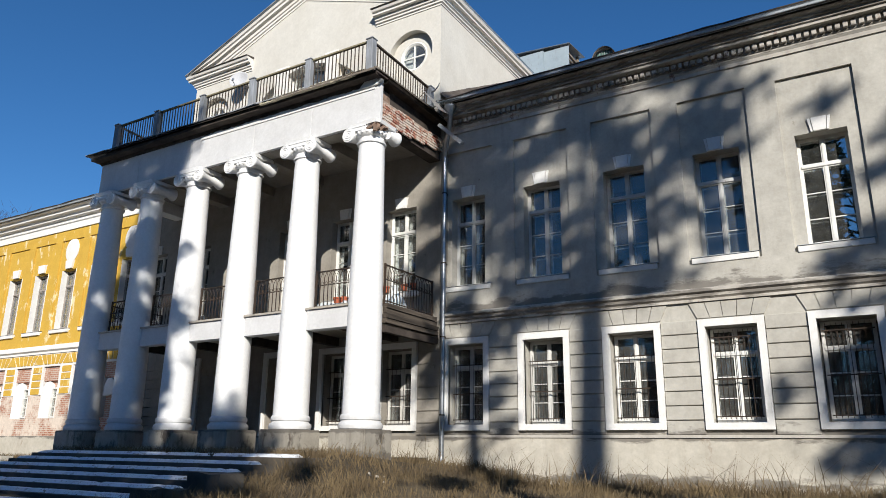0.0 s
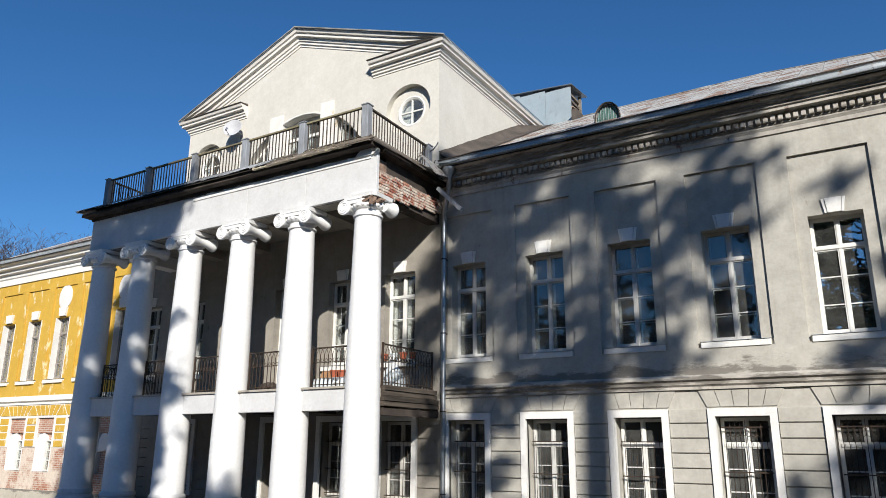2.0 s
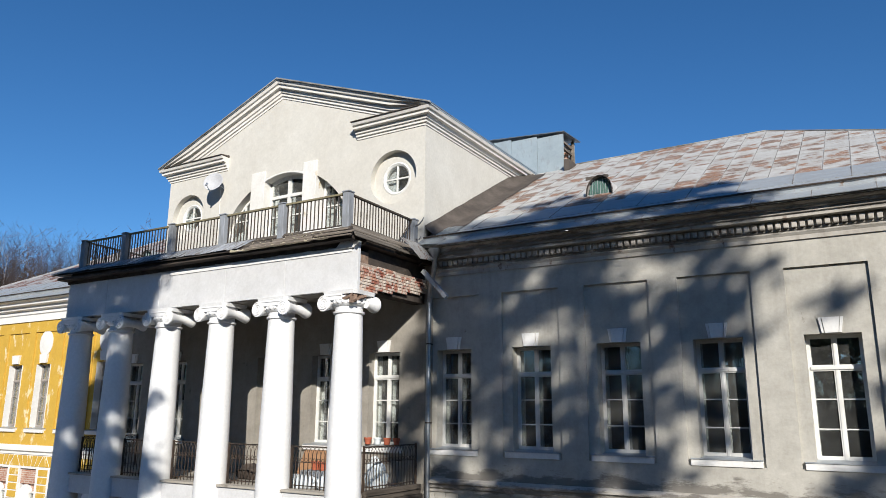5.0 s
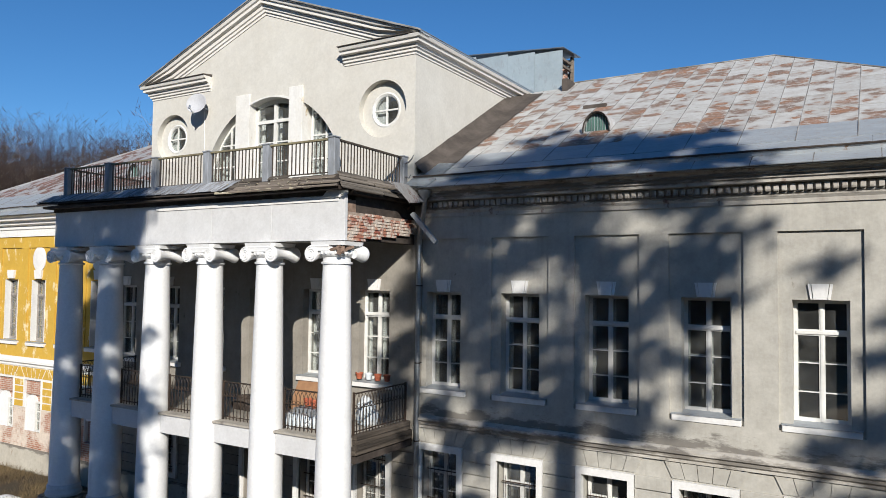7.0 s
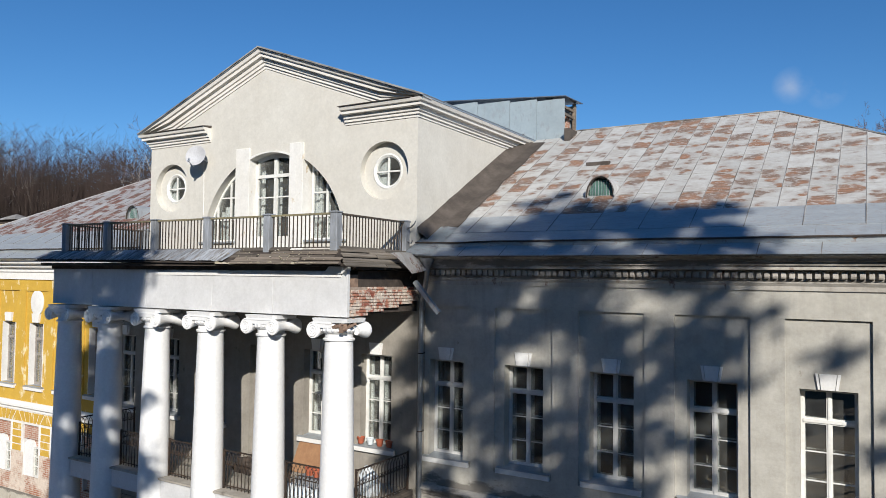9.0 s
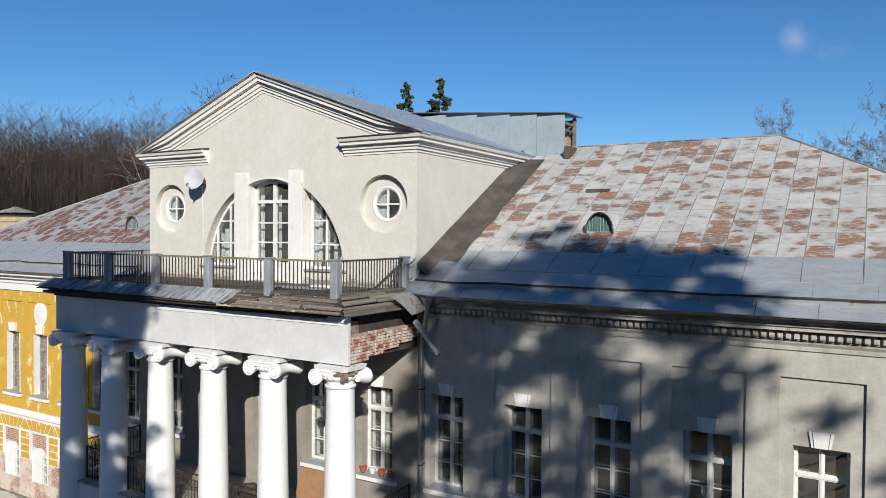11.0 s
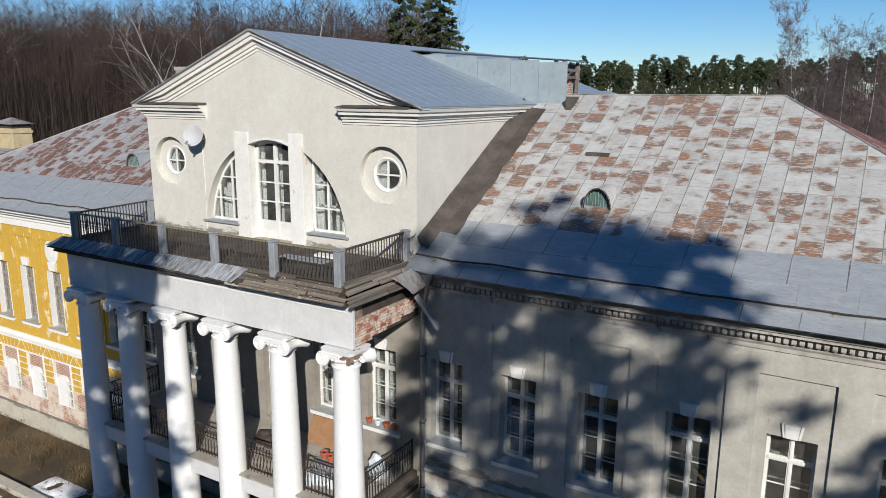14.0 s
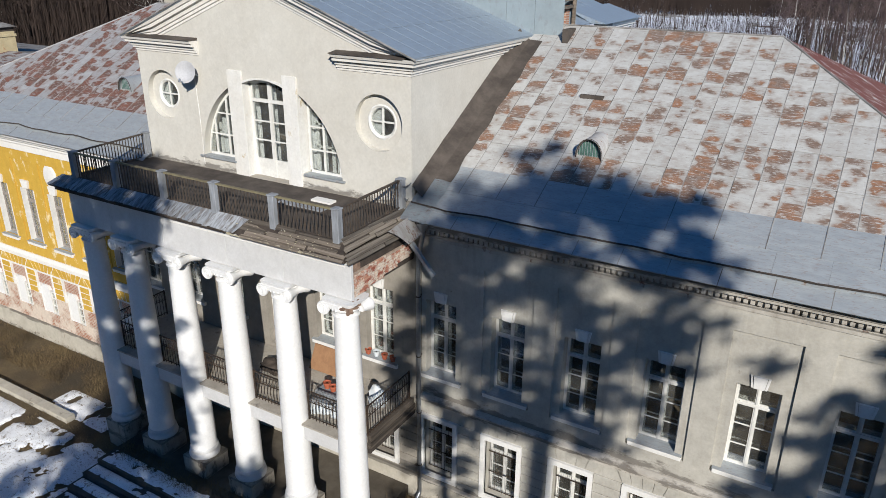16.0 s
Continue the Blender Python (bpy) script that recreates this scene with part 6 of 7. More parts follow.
def attic_roof():
    r = thing("roof_attic", "blue-grey standing seam sheet roof over the attic", "roof", kind="structure")
    y0, y1 = AT_Y - 0.37, 17.5
    for s in (-1, 1):
        bm = bmesh.new()
        front = [(GABLE_X, y0, GABLE_APEX - 0.03), (EAVES[s], y0, GABLE_Z0 - 0.03), (EAVES[s], y0, GABLE_Z0 + 0.02), (GABLE_X, y0, GABLE_APEX + 0.02)]
        hexa(bm, front, [(px, y1, pz) for px, _, pz in front])
        bmesh.ops.recalc_face_normals(bm, faces=bm.faces[:])
        part("deck", bm, M_BLUE, r)
    run = EAVES[1] - GABLE_X
    ang = math.atan2(GABLE_APEX - GABLE_Z0, run)
    ln = math.hypot(GABLE_APEX - GABLE_Z0, run)
    # across runs along y, up runs towards the ridge
    turn = Matrix(((0, -math.cos(ang), math.sin(ang)), (1, 0, 0), (0, math.sin(ang), math.cos(ang)))).to_4x4()
    cols = [y0 + 0.62 * k for k in range(28)]
    lay_sheets(r, (EAVES[1] + 0.02, 0, GABLE_Z0 + 0.012), turn, cols, [0.0, 1.7, 3.7, ln], M_BLUE, [], seam=0.022)
    bm = bmesh.new()
    for s in (-1, 1):
        sweep(bm, [((GABLE_X, y0 - 0.01, GABLE_APEX), (0, -1, 0)), ((EAVES[s] + 0.05 * s, y0 - 0.01, GABLE_Z0 - 0.02), (0, -1, 0))], [(-0.03, -0.01), (0.02, -0.01), (0.02, 0.03), (-0.03, 0.03)])
    part("verge_flashing", bm, M_SEAM, r)
    # rear pediment cornice that shows past the roof
    bm = bmesh.new()
    for k, (o, h) in enumerate(((0.30, 0.12), (0.20, 0.12), (0.10, 0.16))):
        box(bm, 5.5, 6.0 + o, 14.0, 17.5, 14.32 - 0.12 * (k + 1), 14.32 - 0.12 * k)
    part("rear_cornice", bm, M_WHITE, r)
    bm = bmesh.new()
    hexa(bm, [(5.9, 12.6, 14.36), (6.5, 12.6, 14.36), (6.5, 17.5, 14.36), (5.9, 17.5, 14.36)], [(4.9, 12.6, 14.85), (4.9, 12.6, 14.87), (4.9, 17.5, 14.87), (4.9, 17.5, 14.85)])
    bmesh.ops.recalc_face_normals(bm, faces=bm.faces[:])
    part("rear_sheet", bm, M_BLUE, r)


attic_roof()


def roof_hatch():
    h = thing("roof_hatch", "sheet metal clad hatch with an open end over a brick flue", "roof hatch")
    y0, y1 = 7.12, 8.20
    xs = [0.9, 2.2, 3.5, 4.8, 5.85, 6.88]
    for a, b in zip(xs, xs[1:]):
        part("metal_sheet", boxes((a, b - 0.008, y0 - 0.02 + (0.012 if b > 6 else 0), y0 + 0.01, 13.9, 15.76 + 0.075 * (6.88 - b))), M_HATCH, h)
    part("rear_sheet", boxes((0.9, 6.88, y1, y1 + 0.03, 13.9, 15.72)), M_BLUE, h)
    bm = bmesh.new()
    hexa(bm, [(0.7, y0 - 0.10, 16.27), (6.94, y0 - 0.10, 15.80), (7.08, y1 + 0.12, 15.78), (0.7, y1 + 0.12, 16.25)], [(0.7, y0 - 0.10, 16.30), (6.94, y0 - 0.10, 15.83), (7.08, y1 + 0.12, 15.81), (0.7, y1 + 0.12, 16.28)])
    bmesh.ops.recalc_face_normals(bm, faces=bm.faces[:])
    part("hatch_roof", bm, M_GALV, h)
    part("post", boxes((6.78, 6.88, y1 - 0.12, y1 - 0.02, 14.0, 15.78)), M_WOOD, h)
    for z in (15.22, 15.46):
        part("brace", boxes((6.75, 6.83, y0 + 0.05, y1 - 0.13, z, z + 0.09)), M_WOOD, h)
    part("board", boxes((6.43, 6.46, y0 + 0.05, y0 + 0.60, 14.3, 14.95)), M_WHITE, h, "pale board inside the hatch")
    part("brick_flue", boxes((6.28, 6.69, y1 - 0.42, y1 - 0.14, 14.0, 15.3)), M_BRICKBARE, h, "brick flue seen through the open end")
    part("lining", boxes((5.4, 5.45, y0 + 0.02, y1, 13.9, 15.7)), M_LINTEL, h)


roof_hatch()


def build_dormer(x, y, parent_label, mat):
    d = thing("roof_dormer", parent_label, "dormer", "half-round roof dormers", at=(x, y, roof_z(y)))
    seg, r, h = 18, 0.36, 0.52
    bm = bmesh.new()
    back = (h + 0.02) / SLOPE
    prof = [(r * math.cos(math.pi * k / seg), h * math.sin(math.pi * k / seg) ** 0.9) for k in range(seg + 1)]
    rings = []
    for sc, yo in ((1.06, -0.14), (1.06, 0.0), (1.02, 0.3), (0.98, back * 0.7), (0.90, back * 1.0), (0.45, back * 1.2)):
        rings.append([bm.verts.new((px * sc, yo, max(pz * (1.0 if yo < 0.4 else 1.03), yo * SLOPE - 0.02) if yo > 0 else pz * sc - 0.03)) for px, pz in prof])
    for a, b in zip(rings, rings[1:]):
        for i in range(seg):
            bm.faces.new((a[i], a[i + 1], b[i + 1], b[i]))
    part("hood", bm, mat, d, smooth=True)
    bm = bmesh.new()
    face = [bm.verts.new((px * 0.96, 0.02, pz * 0.96 - 0.03)) for px, pz in prof]
    bm.faces.new(face)
    part("mesh_grille", bm, M_MESH, d, "green wire mesh")
    bm = bmesh.new()
    for k in range(9):
        xx = -0.30 + 0.075 * k
        top = h * math.sin(math.acos(max(-1, min(1, xx / r)))) * 0.94
        tube(bm, [(xx, 0.0, -0.02), (xx, 0.0, top)], 0.006, 4)
    part("grille_bar", bm, M_ZINC, d)
    bm = bmesh.new()
    tube(bm, [(px * 1.02, -0.10, pz * 1.02 - 0.02) for px, pz in prof], 0.022, 5)
    part("rim", bm, M_LINTEL, d)


build_dormer(9.76, 2.36, "half-round sheet metal roof dormer with green mesh", M_SCRAP)
build_dormer(-9.5, 2.4, "small half-round roof dormer on the rusty roof", M_ZINC)

# small dents and a loose strip on the roof
part("roof_patch", boxes((8.6, 9.3, 4.45, 4.58, roof_z(4.5) - 0.05, roof_z(4.5) + 0.10)), M_FELT, ROOF_R)
part("roof_patch", boxes((7.0, 7.2, 6.75, 7.45, roof_z(7.1) - 0.2, roof_z(7.1) + 0.26)), M_FELT, ROOF_R)

# chimneys
ch = thing("chimney", "stained ochre limewashed chimney with a dark sheet cap", "chimney", at=(-29.6, 8.7, -0.78))
part("chimney_shaft", boxes((-1.0, 1.0, -0.6, 0.6, 10.5, 13.3), (-1.06, 1.06, -0.66, 0.66, 13.0, 13.15)), M_CHIMNEY, ch, bevel=0.02)
bm = bmesh.new()
apex = bm.verts.new((0, 0, 13.95))
rim = [bm.verts.new((sx * 1.15, sy * 0.75, 13.55)) for sx, sy in ((-1, -1), (1, -1), (1, 1), (-1, 1))]
for i in range(4):
    bm.faces.new((rim[i], rim[(i + 1) % 4], apex))
bm.faces.new(rim[::-1])
part("cap", bm, M_SEAM, ch)
part("cap_legs", boxes((-0.95, 0.95, -0.55, 0.55, 13.3, 13.56)), M_LINTEL, ch)
ch = thing("chimney", "small plastered chimney behind the attic", "chimney", at=(-13.2, 8.4, 0))
part("chimney_shaft", boxes((-0.35, 0.35, -0.35, 0.35, 14.2, 15.75), (-0.42, 0.42, -0.42, 0.42, 15.75, 15.9)), M_STONE, ch)


# ---- downpipe and eaves wreckage ----
def downpipe():
    d = thing("downpipe", "galvanised downpipe with a funnel at the inner corner", "downpipe")
    bm = bmesh.new()
    tube(bm, [(5.82, -0.17, 0.55), (5.82, -0.17, 8.75)], 0.065, 14)
    part("pipe", bm, M_GALV, d, smooth=True)
    bm = bmesh.new()
    tube(bm, [(5.82, -0.17, 8.70), (5.86, -0.20, 8.90), (6.10, -0.40, 9.55), (6.16, -0.46, 9.78)], 0.068, 14)
    part("offset_bend", bm, M_GALV, d, smooth=True)
    bm = bmesh.new()
    lathe(bm, [(0.07, 0), (0.075, 0.06), (0.17, 0.22), (0.18, 0.30), (0.16, 0.30), (0.06, 0.05)], 16, (6.16, -0.46, 9.76))
    part("funnel", bm, M_GALV, d, smooth=True)
    for z in (1.6, 3.6, 5.6, 7.6):
        bm = bmesh.new()
        lathe(bm, [(0.075, 0), (0.075, 0.03)], 14, (5.82, -0.17, z))
        box(bm, 5.80, 5.84, -0.12, 0.0, z, z + 0.03)
        part("pipe_clip", bm, M_IRON, d)
    bm = bmesh.new()
    tube(bm, [(5.82, -0.17, 0.60), (5.82, -0.20, 0.48), (5.82, -0.38, 0.36)], 0.068, 12)
    part("shoe", bm, M_GALV, d, smooth=True)


downpipe()
bm = bmesh.new()
pts = [[(5.92 - 0.13 * v + 0.27 * u + 0.14 * u * v, -1.75 + 1.25 * v + 0.55 * u - 0.60 * u * v, 10.16 - 0.50 * u + 0.14 * u * v + 0.04 * math.sin(3 * u + 2 * v)) for u in (0, 0.33, 0.66, 1)] for v in (0, 0.33, 0.66, 1)]
grid = [[bm.verts.new(p) for p in row] for row in pts]
for a, b in zip(grid, grid[1:]):
    for i in range(3):
        bm.faces.new((a[i], a[i + 1], b[i + 1], b[i]))
bmesh.ops.solidify(bm, geom=bm.faces[:], thickness=0.01)
solo("loose_sheet", bm, M_SCRAP, "loose rust-streaked metal sheet sliding off the eaves", "metal sheet")
bm = bmesh.new()
pts = [[(5.56 + 0.80 * u, -0.72 + 1.45 * v, 10.13 + 0.80 * v - 0.04 * u + 0.05 * math.sin(2.5 * u)) for u in (0, 0.33, 0.66, 1)] for v in (0, 0.33, 0.66, 1)]
grid = [[bm.verts.new(p) for p in row] for row in pts]
for a, b in zip(grid, grid[1:]):
    for i in range(3):
        bm.faces.new((a[i], a[i + 1], b[i + 1], b[i]))
bmesh.ops.solidify(bm, geom=bm.faces[:], thickness=0.01)
solo("valley_sheet", bm, M_VALLEY, "bent zinc valley sheet above the gutter funnel", "metal sheet")
bm = bmesh.new()
a, b = Vector((5.93, -0.66, 9.46)), Vector((6.72, -0.77, 8.70))
d = (b - a).normalized()
s = Vector((0, 1, 0))
n_ = d.cross(s)
q = [a + s * 0.06 + n_ * 0.05, a - s * 0.06 + n_ * 0.05, a - s * 0.06 - n_ * 0.05, a + s * 0.06 - n_ * 0.05]
hexa(bm, [tuple(v) for v in q], [tuple(v + (b - a)) for v in q])
bmesh.ops.recalc_face_normals(bm, faces=bm.faces[:])
solo("hanging_gutter", bm, M_ZINC, "broken length of pale gutter hanging from the eaves", "gutter")
bm = bmesh.new()
tube(bm, [(5.95, -0.9, 9.55), (5.80, -0.5, 9.75), (5.70, -0.1, 9.8)], 0.025, 6)
solo("gutter_hook", bm, M_IRON, "bent iron gutter hook under the eaves", "hook")
build_brick_end()

# ---- steps and pavings ----
def build_steps():
    st = thing("entrance_steps", "wide dark stone steps with snow lying on the treads", "steps", kind="structure")
    part("landing", boxes((-4.6, 5.35, -4.6, -0.14, -0.9, 0.56)), M_PAVE, st, "mossy paved landing under the portico")
    for k in range(6):
        y1 = -4.6 - 0.60 * k
        z = 0.56 - 0.145 * (k + 1)
        bm = boxes((-4.6, 4.4 - 0.12 * k, y1 - 0.60, y1, -1.2, z))
        part("step", bm, M_STEP, st)
    for x0, y0, z1, seed in ((4.15, -6.6, 0.27, 3), (3.75, -7.55, 0.02, 8)):
        bm = boxes((x0, x0 + 0.78, y0, y0 + 0.62, -0.9, z1))
        bmesh.ops.subdivide_edges(bm, edges=bm.edges[:], cuts=5, use_grid_fill=True)
        for v in bm.verts:
            v.co += Vector([0.07 * noise.noise(v.co * 2.6 + Vector((seed, k, 0))) for k in range(3)])
        part("cheek_block", bm, M_STEP, st, "broken stone block at the end of the steps", smooth=True)
    part("low_wall", boxes((-13.5, -7.9, -3.62, -3.25, -0.6, 0.42)), M_BASE, st, "low rendered kerb wall")
    return st


build_steps()
for k in range(6):
    y1 = -4.6 - 0.60 * k
    z = 0.56 - 0.145 * (k + 1)
    snow_sheet("snow", -4.55, 4.3 - 0.12 * k, y1 - 0.46, y1 - 0.03, 0.08, z, -0.50, 2.2, 20.0 + k, "old snow lying along a step", base=lambda x, y: 0.0, thick=0.085, rim=0.10)
snow_sheet("snow", -4.5, 4.9, -4.57, -3.85, 0.09, 0.56, -0.34, 2.2, 31.0, "old snow on the landing before the columns", base=lambda x, y: 0.0, thick=0.09, rim=0.2)

bm = boxes((9.4, 11.2, -5.4, -3.9, -0.40, -0.05))
solo("concrete_slab", bm, M_STONE, "old concrete slab half sunk in dry grass", "slab", bevel=0.02)
bm = bmesh.new()
for k in range(22):
    p = (5.4 + random.uniform(0, 1.8), -3.9 + random.uniform(-0.5, 0.9), 0.22 + random.uniform(-0.1, 0.1))
    s = random.uniform(0.025, 0.07)
    bmesh.ops.create_cube(bm, size=s, matrix=Matrix.Translation(p) @ Euler((random.random(), random.random(), random.random() * 3)).to_matrix().to_4x4() @ Matrix.Diagonal((1.6, 1, 0.6, 1)))
solo("fallen_stone", bm, M_STONE, "fallen bits of plaster and stone at the pedestal", "rubble", kind="stuff")


# ---- balcony clutter ----
def pot(x, y, z, r, mat, label):
    p = thing("flower_pot", label, "flower pot", "flower pots", at=(x, y, z))
    bm = bmesh.new()
    lathe(bm, [(r * 0.7, 0), (r * 0.95, r * 1.4), (r * 1.08, r * 1.4), (r * 1.08, r * 1.75), (r * 0.95, r * 1.75), (r * 0.88, r * 1.5)], 20)
    part("pot", bm, mat, p, smooth=True)
    bm = bmesh.new()
    lathe(bm, [(r * 0.88, r * 1.45), (r * 0.3, r * 1.5)], 16)
    part("soil", bm, M_LINTEL, p)


for k, (x, m) in enumerate(((3.82, M_TERRA), (4.12, M_BAG), (4.45, M_TERRA), (4.75, M_TERRA))):
    pot(x, -0.02 + 0.02 * (k % 2), 5.03, 0.10, m, "terracotta flower pot on the window sill" if m is M_TERRA else "white plastic flower pot on the window sill")
pot(3.35, -1.55, 4.44, 0.12, M_TERRA, "terracotta pot on a box")
pot(3.62, -1.60, 4.44, 0.11, M_TERRA, "terracotta pot on a box")
solo("crate", boxes((3.1, 3.95, -1.85, -1.35, 4.06, 4.44)), M_POST, "grey wooden crate on the balcony", "crate", bevel=0.02)
bm = bmesh.new()
hexa(bm, [(1.7, -0.5, 4.08), (3.0, -0.5, 4.08), (3.0, -0.42, 4.08), (1.7, -0.42, 4.08)], [(1.7, -0.12, 4.82), (3.0, -0.12, 4.82), (3.0, -0.05, 4.82), (1.7, -0.05, 4.82)])
bmesh.ops.recalc_face_normals(bm, faces=bm.faces[:])
solo("cardboard_sheet", bm, M_CARD, "brown board leaning against the balcony wall", "board")


def sack(x, y, z, sx, sy, sz, mat, label, name="sack"):
    bm = bmesh.new()
    bmesh.ops.create_icosphere(bm, subdivisions=3, radius=1.0)
    for v in bm.verts:
        n = noise.noise(v.co * 2.0 + Vector((x, y, z))) * 0.35 + noise.noise(v.co * 5.0 + Vector((x, y, z))) * 0.12
        v.co = Vector((v.co.x * sx, v.co.y * sy, max(-0.6, v.co.z) * sz)) * (1 + n) + Vector((x, y, z + 0.6 * sz))
    solo(name, bm, mat, label, "sack", smooth=True)


sack(4.9, -1.1, 4.08, 0.28, 0.2, 0.45, M_BAG, "pale blue plastic sack on the balcony")
sack(4.3, -2.1, 4.06, 0.35, 0.25, 0.22, M_BAG, "crumpled white plastic sheeting on the balcony floor")
sack(3.5, -2.2, 4.06, 0.5, 0.25, 0.2, M_BAG, "crumpled pale sacks by the balcony rail")
sack(0.75, -1.2, 4.06, 0.45, 0.3, 0.25, M_LINTEL, "dark crumpled cloth on the balcony floor", "cloth")
solo("board", boxes((2.6, 3.3, -0.9, -0.6, 10.18, 10.24)), M_WHITE, "pale board lying on the terrace floor", "board")
solo("board", boxes((1.9, 3.5, -1.55, -1.2, 10.184, 10.23)), M_POST, "long grey board lying on the terrace floor", "board", bevel=0.006)


# ---- dry grass ----
def grass(name, label, count, region, hmin, hmax, seed, level=None):
    rng = random.Random(seed)
    verts, faces = [], []
    while len(faces) < count:
        x, y = rng.uniform(region[0], region[1]), rng.uniform(region[2], region[3])
        if noise.noise((x * 0.8, y * 0.8, seed)) < rng.uniform(-0.5, 0.25):
            continue
        if level is None and -4.7 < x < 4.5 and y > -8.4 or (4.5 < x < 5.84 and -3.4 < y < -2.0):
            continue
        z = ground_z(x, y) - 0.02 if level is None else level
        h, a, w = rng.uniform(hmin, hmax), rng.uniform(0, 6.28), rng.uniform(0.004, 0.009)
        lx, ly = rng.gauss(0, 0.42) * h, rng.gauss(0, 0.42) * h
        i = len(verts)
        dx, dy = w * math.cos(a), w * math.sin(a)
        verts += [(x - dx, y - dy, z), (x + dx, y + dy, z), (x + lx * 0.5 + dx * 0.7, y + ly * 0.5 + dy * 0.7, z + h * 0.6), (x + lx * 0.5 - dx * 0.7, y + ly * 0.5 - dy * 0.7, z + h * 0.6), (x + lx * 1.3, y + ly * 1.3, z + h)]
        faces += [(i, i + 1, i + 2, i + 3), (i + 3, i + 2, i + 4)]
    me = bpy.data.meshes.new(name)
    me.from_pydata(verts, [], faces)
    me.materials.append(M_DRYGRASS)
    tagged(new(name, me), label, "grass", kind="stuff")


grass("dry_grass", "tall dry yellow grass along the wall", 16000, (5.2, 19, -2.4, -0.15), 0.06, 0.30, 1)
grass("dry_grass", "single tall dry stalks along the wall", 900, (5.2, 19, -4.0, -0.15), 0.35, 0.85, 7)
grass("dry_grass", "dry grass on the forecourt", 32000, (4.5, 15, -11, -1.5), 0.04, 0.20, 2)
grass("dry_grass", "dry weeds at the foot of the yellow wall", 15000, (-18, -6.2, -2.2, -0.2), 0.06, 0.3, 3)
grass("dry_grass", "dry grass growing on the landing before the pedestals", 9000, (-4.5, 5.3, -4.3, -3.42), 0.05, 0.26, 5, 0.55)
grass("dry_grass", "dry grass between the snow and the steps", 7000, (-9.5, -4.7, -9.5, -3.0), 0.05, 0.2, 6)
grass("dry_grass", "dry weeds at the end of the steps", 5000, (4.0, 7.5, -8.5, -3.4), 0.10, 0.40, 9)


# ---- trees ----
def grow(verts, faces, p, d, length, r, depth, rng, droop=0.0, seg=4, limit=5, twig=None, fine=1, limbs=10, lush=0):
    """Adds one branch and what grows from it; the finest branches go into twig."""
    target = twig if twig is not None and depth >= limit - fine else (verts, faces)
    tv, tf = target
    sides = 6 if depth == 0 else 3
    n = seg if depth < 2 else 2 if depth < 5 else 1
    rings, pos, way = [], Vector(p), Vector(d).normalized()
    nodes = []
    for i in range(n + 1):
        k = i / n
        rr = r * (1 - 0.62 * k) if depth else r * (1 - 0.85 * k)
        side = way.cross(Vector((0.3, 0.2, 1))).normalized()
        up = side.cross(way)
        base = len(tv)
        for j in range(sides):
            a = 2 * math.pi * j / sides
            tv.append(tuple(pos + side * rr * math.cos(a) + up * rr * math.sin(a)))
        rings.append(base)
        nodes.append((pos.copy(), way.copy(), rr))
        if i < n:
            way = (way + Vector((rng.gauss(0, 0.10), rng.gauss(0, 0.10), rng.gauss(0.03, 0.06) - droop * (0.25 if depth >= 2 else 0)))).normalized()
            pos = pos + way * (length / n)
    for a, b in zip(rings, rings[1:]):
        for j in range(sides):
            q = (j + 1) % sides
            tf.append((a + j, a + q, b + q, b + j))
    if depth >= limit:
        return
    count = limbs if depth == 0 else 3 + (lush if depth >= 2 else 0)
    for c in range(count):
        k = rng.uniform(0.35 if depth == 0 else 0.25, 1.0)
        i = min(n - 1, int(k * n))
        p0, w0, r0 = nodes[i]
        p1 = nodes[i + 1][0]
        start = p0.lerp(p1, k * n - i)
        ang, tilt = rng.uniform(0, 6.28), rng.uniform(0.45, 0.95)
        side = w0.cross(Vector((0.1, 0.9, 0.3))).normalized()
        up = side.cross(w0)
        nd = (w0 * math.cos(tilt) + (side * math.cos(ang) + up * math.sin(ang)) * math.sin(tilt))
        nd.z += 0.12
        ln = length * (rng.uniform(0.22, 0.40) * (1.3 - 0.75 * k) * (0.62 if lush else 1.0) if depth == 0 else rng.uniform(0.42, 0.68))
        grow(verts, faces, start, nd, ln, max(0.013 if limit > 4 else 0.014, r0 * (0.38 if depth == 0 else 0.55)), depth + 1, rng, droop, seg, limit, twig, fine, limbs, lush)


def bare_tree(name, label, height, radius, seed, bark, twig_mat, droop=0.0, limit=4, fine=1, limbs=10, lush=0):
    rng = random.Random(seed)
    bv, bf, tv, tf = [], [], [], []
    grow(bv, bf, (0, 0, -0.3), (rng.gauss(0, 0.03), rng.gauss(0, 0.03), 1), height, radius, 0, rng, droop, 7, limit, (tv, tf), fine, limbs, lush)
    t = thing(name, label, "tree", "trees of the wood")
    for nm, v, f, m in (("trunk", bv, bf, bark), ("crown", tv, tf, twig_mat)):
        me = bpy.data.meshes.new(nm)
        me.from_pydata(v, [], f)
        me.materials.append(m)
        part(nm, me, m, t)
    return t


def plant(kinds, spots, rng, slim=1.0):
    used = set()
    for x, y, s in spots:
        k = rng.randrange(len(kinds))
        m = pose(x, y, ground_z(x, y), rng.gauss(0, 2), rng.gauss(0, 2), rng.uniform(0, 360))
        t = kinds[k]
        if k in used:
            t = copy_thing(t, m)
        else:
            used.add(k)
            t.matrix_basis = m
        t.scale = (s * slim, s * slim, s * rng.uniform(0.92, 1.08))


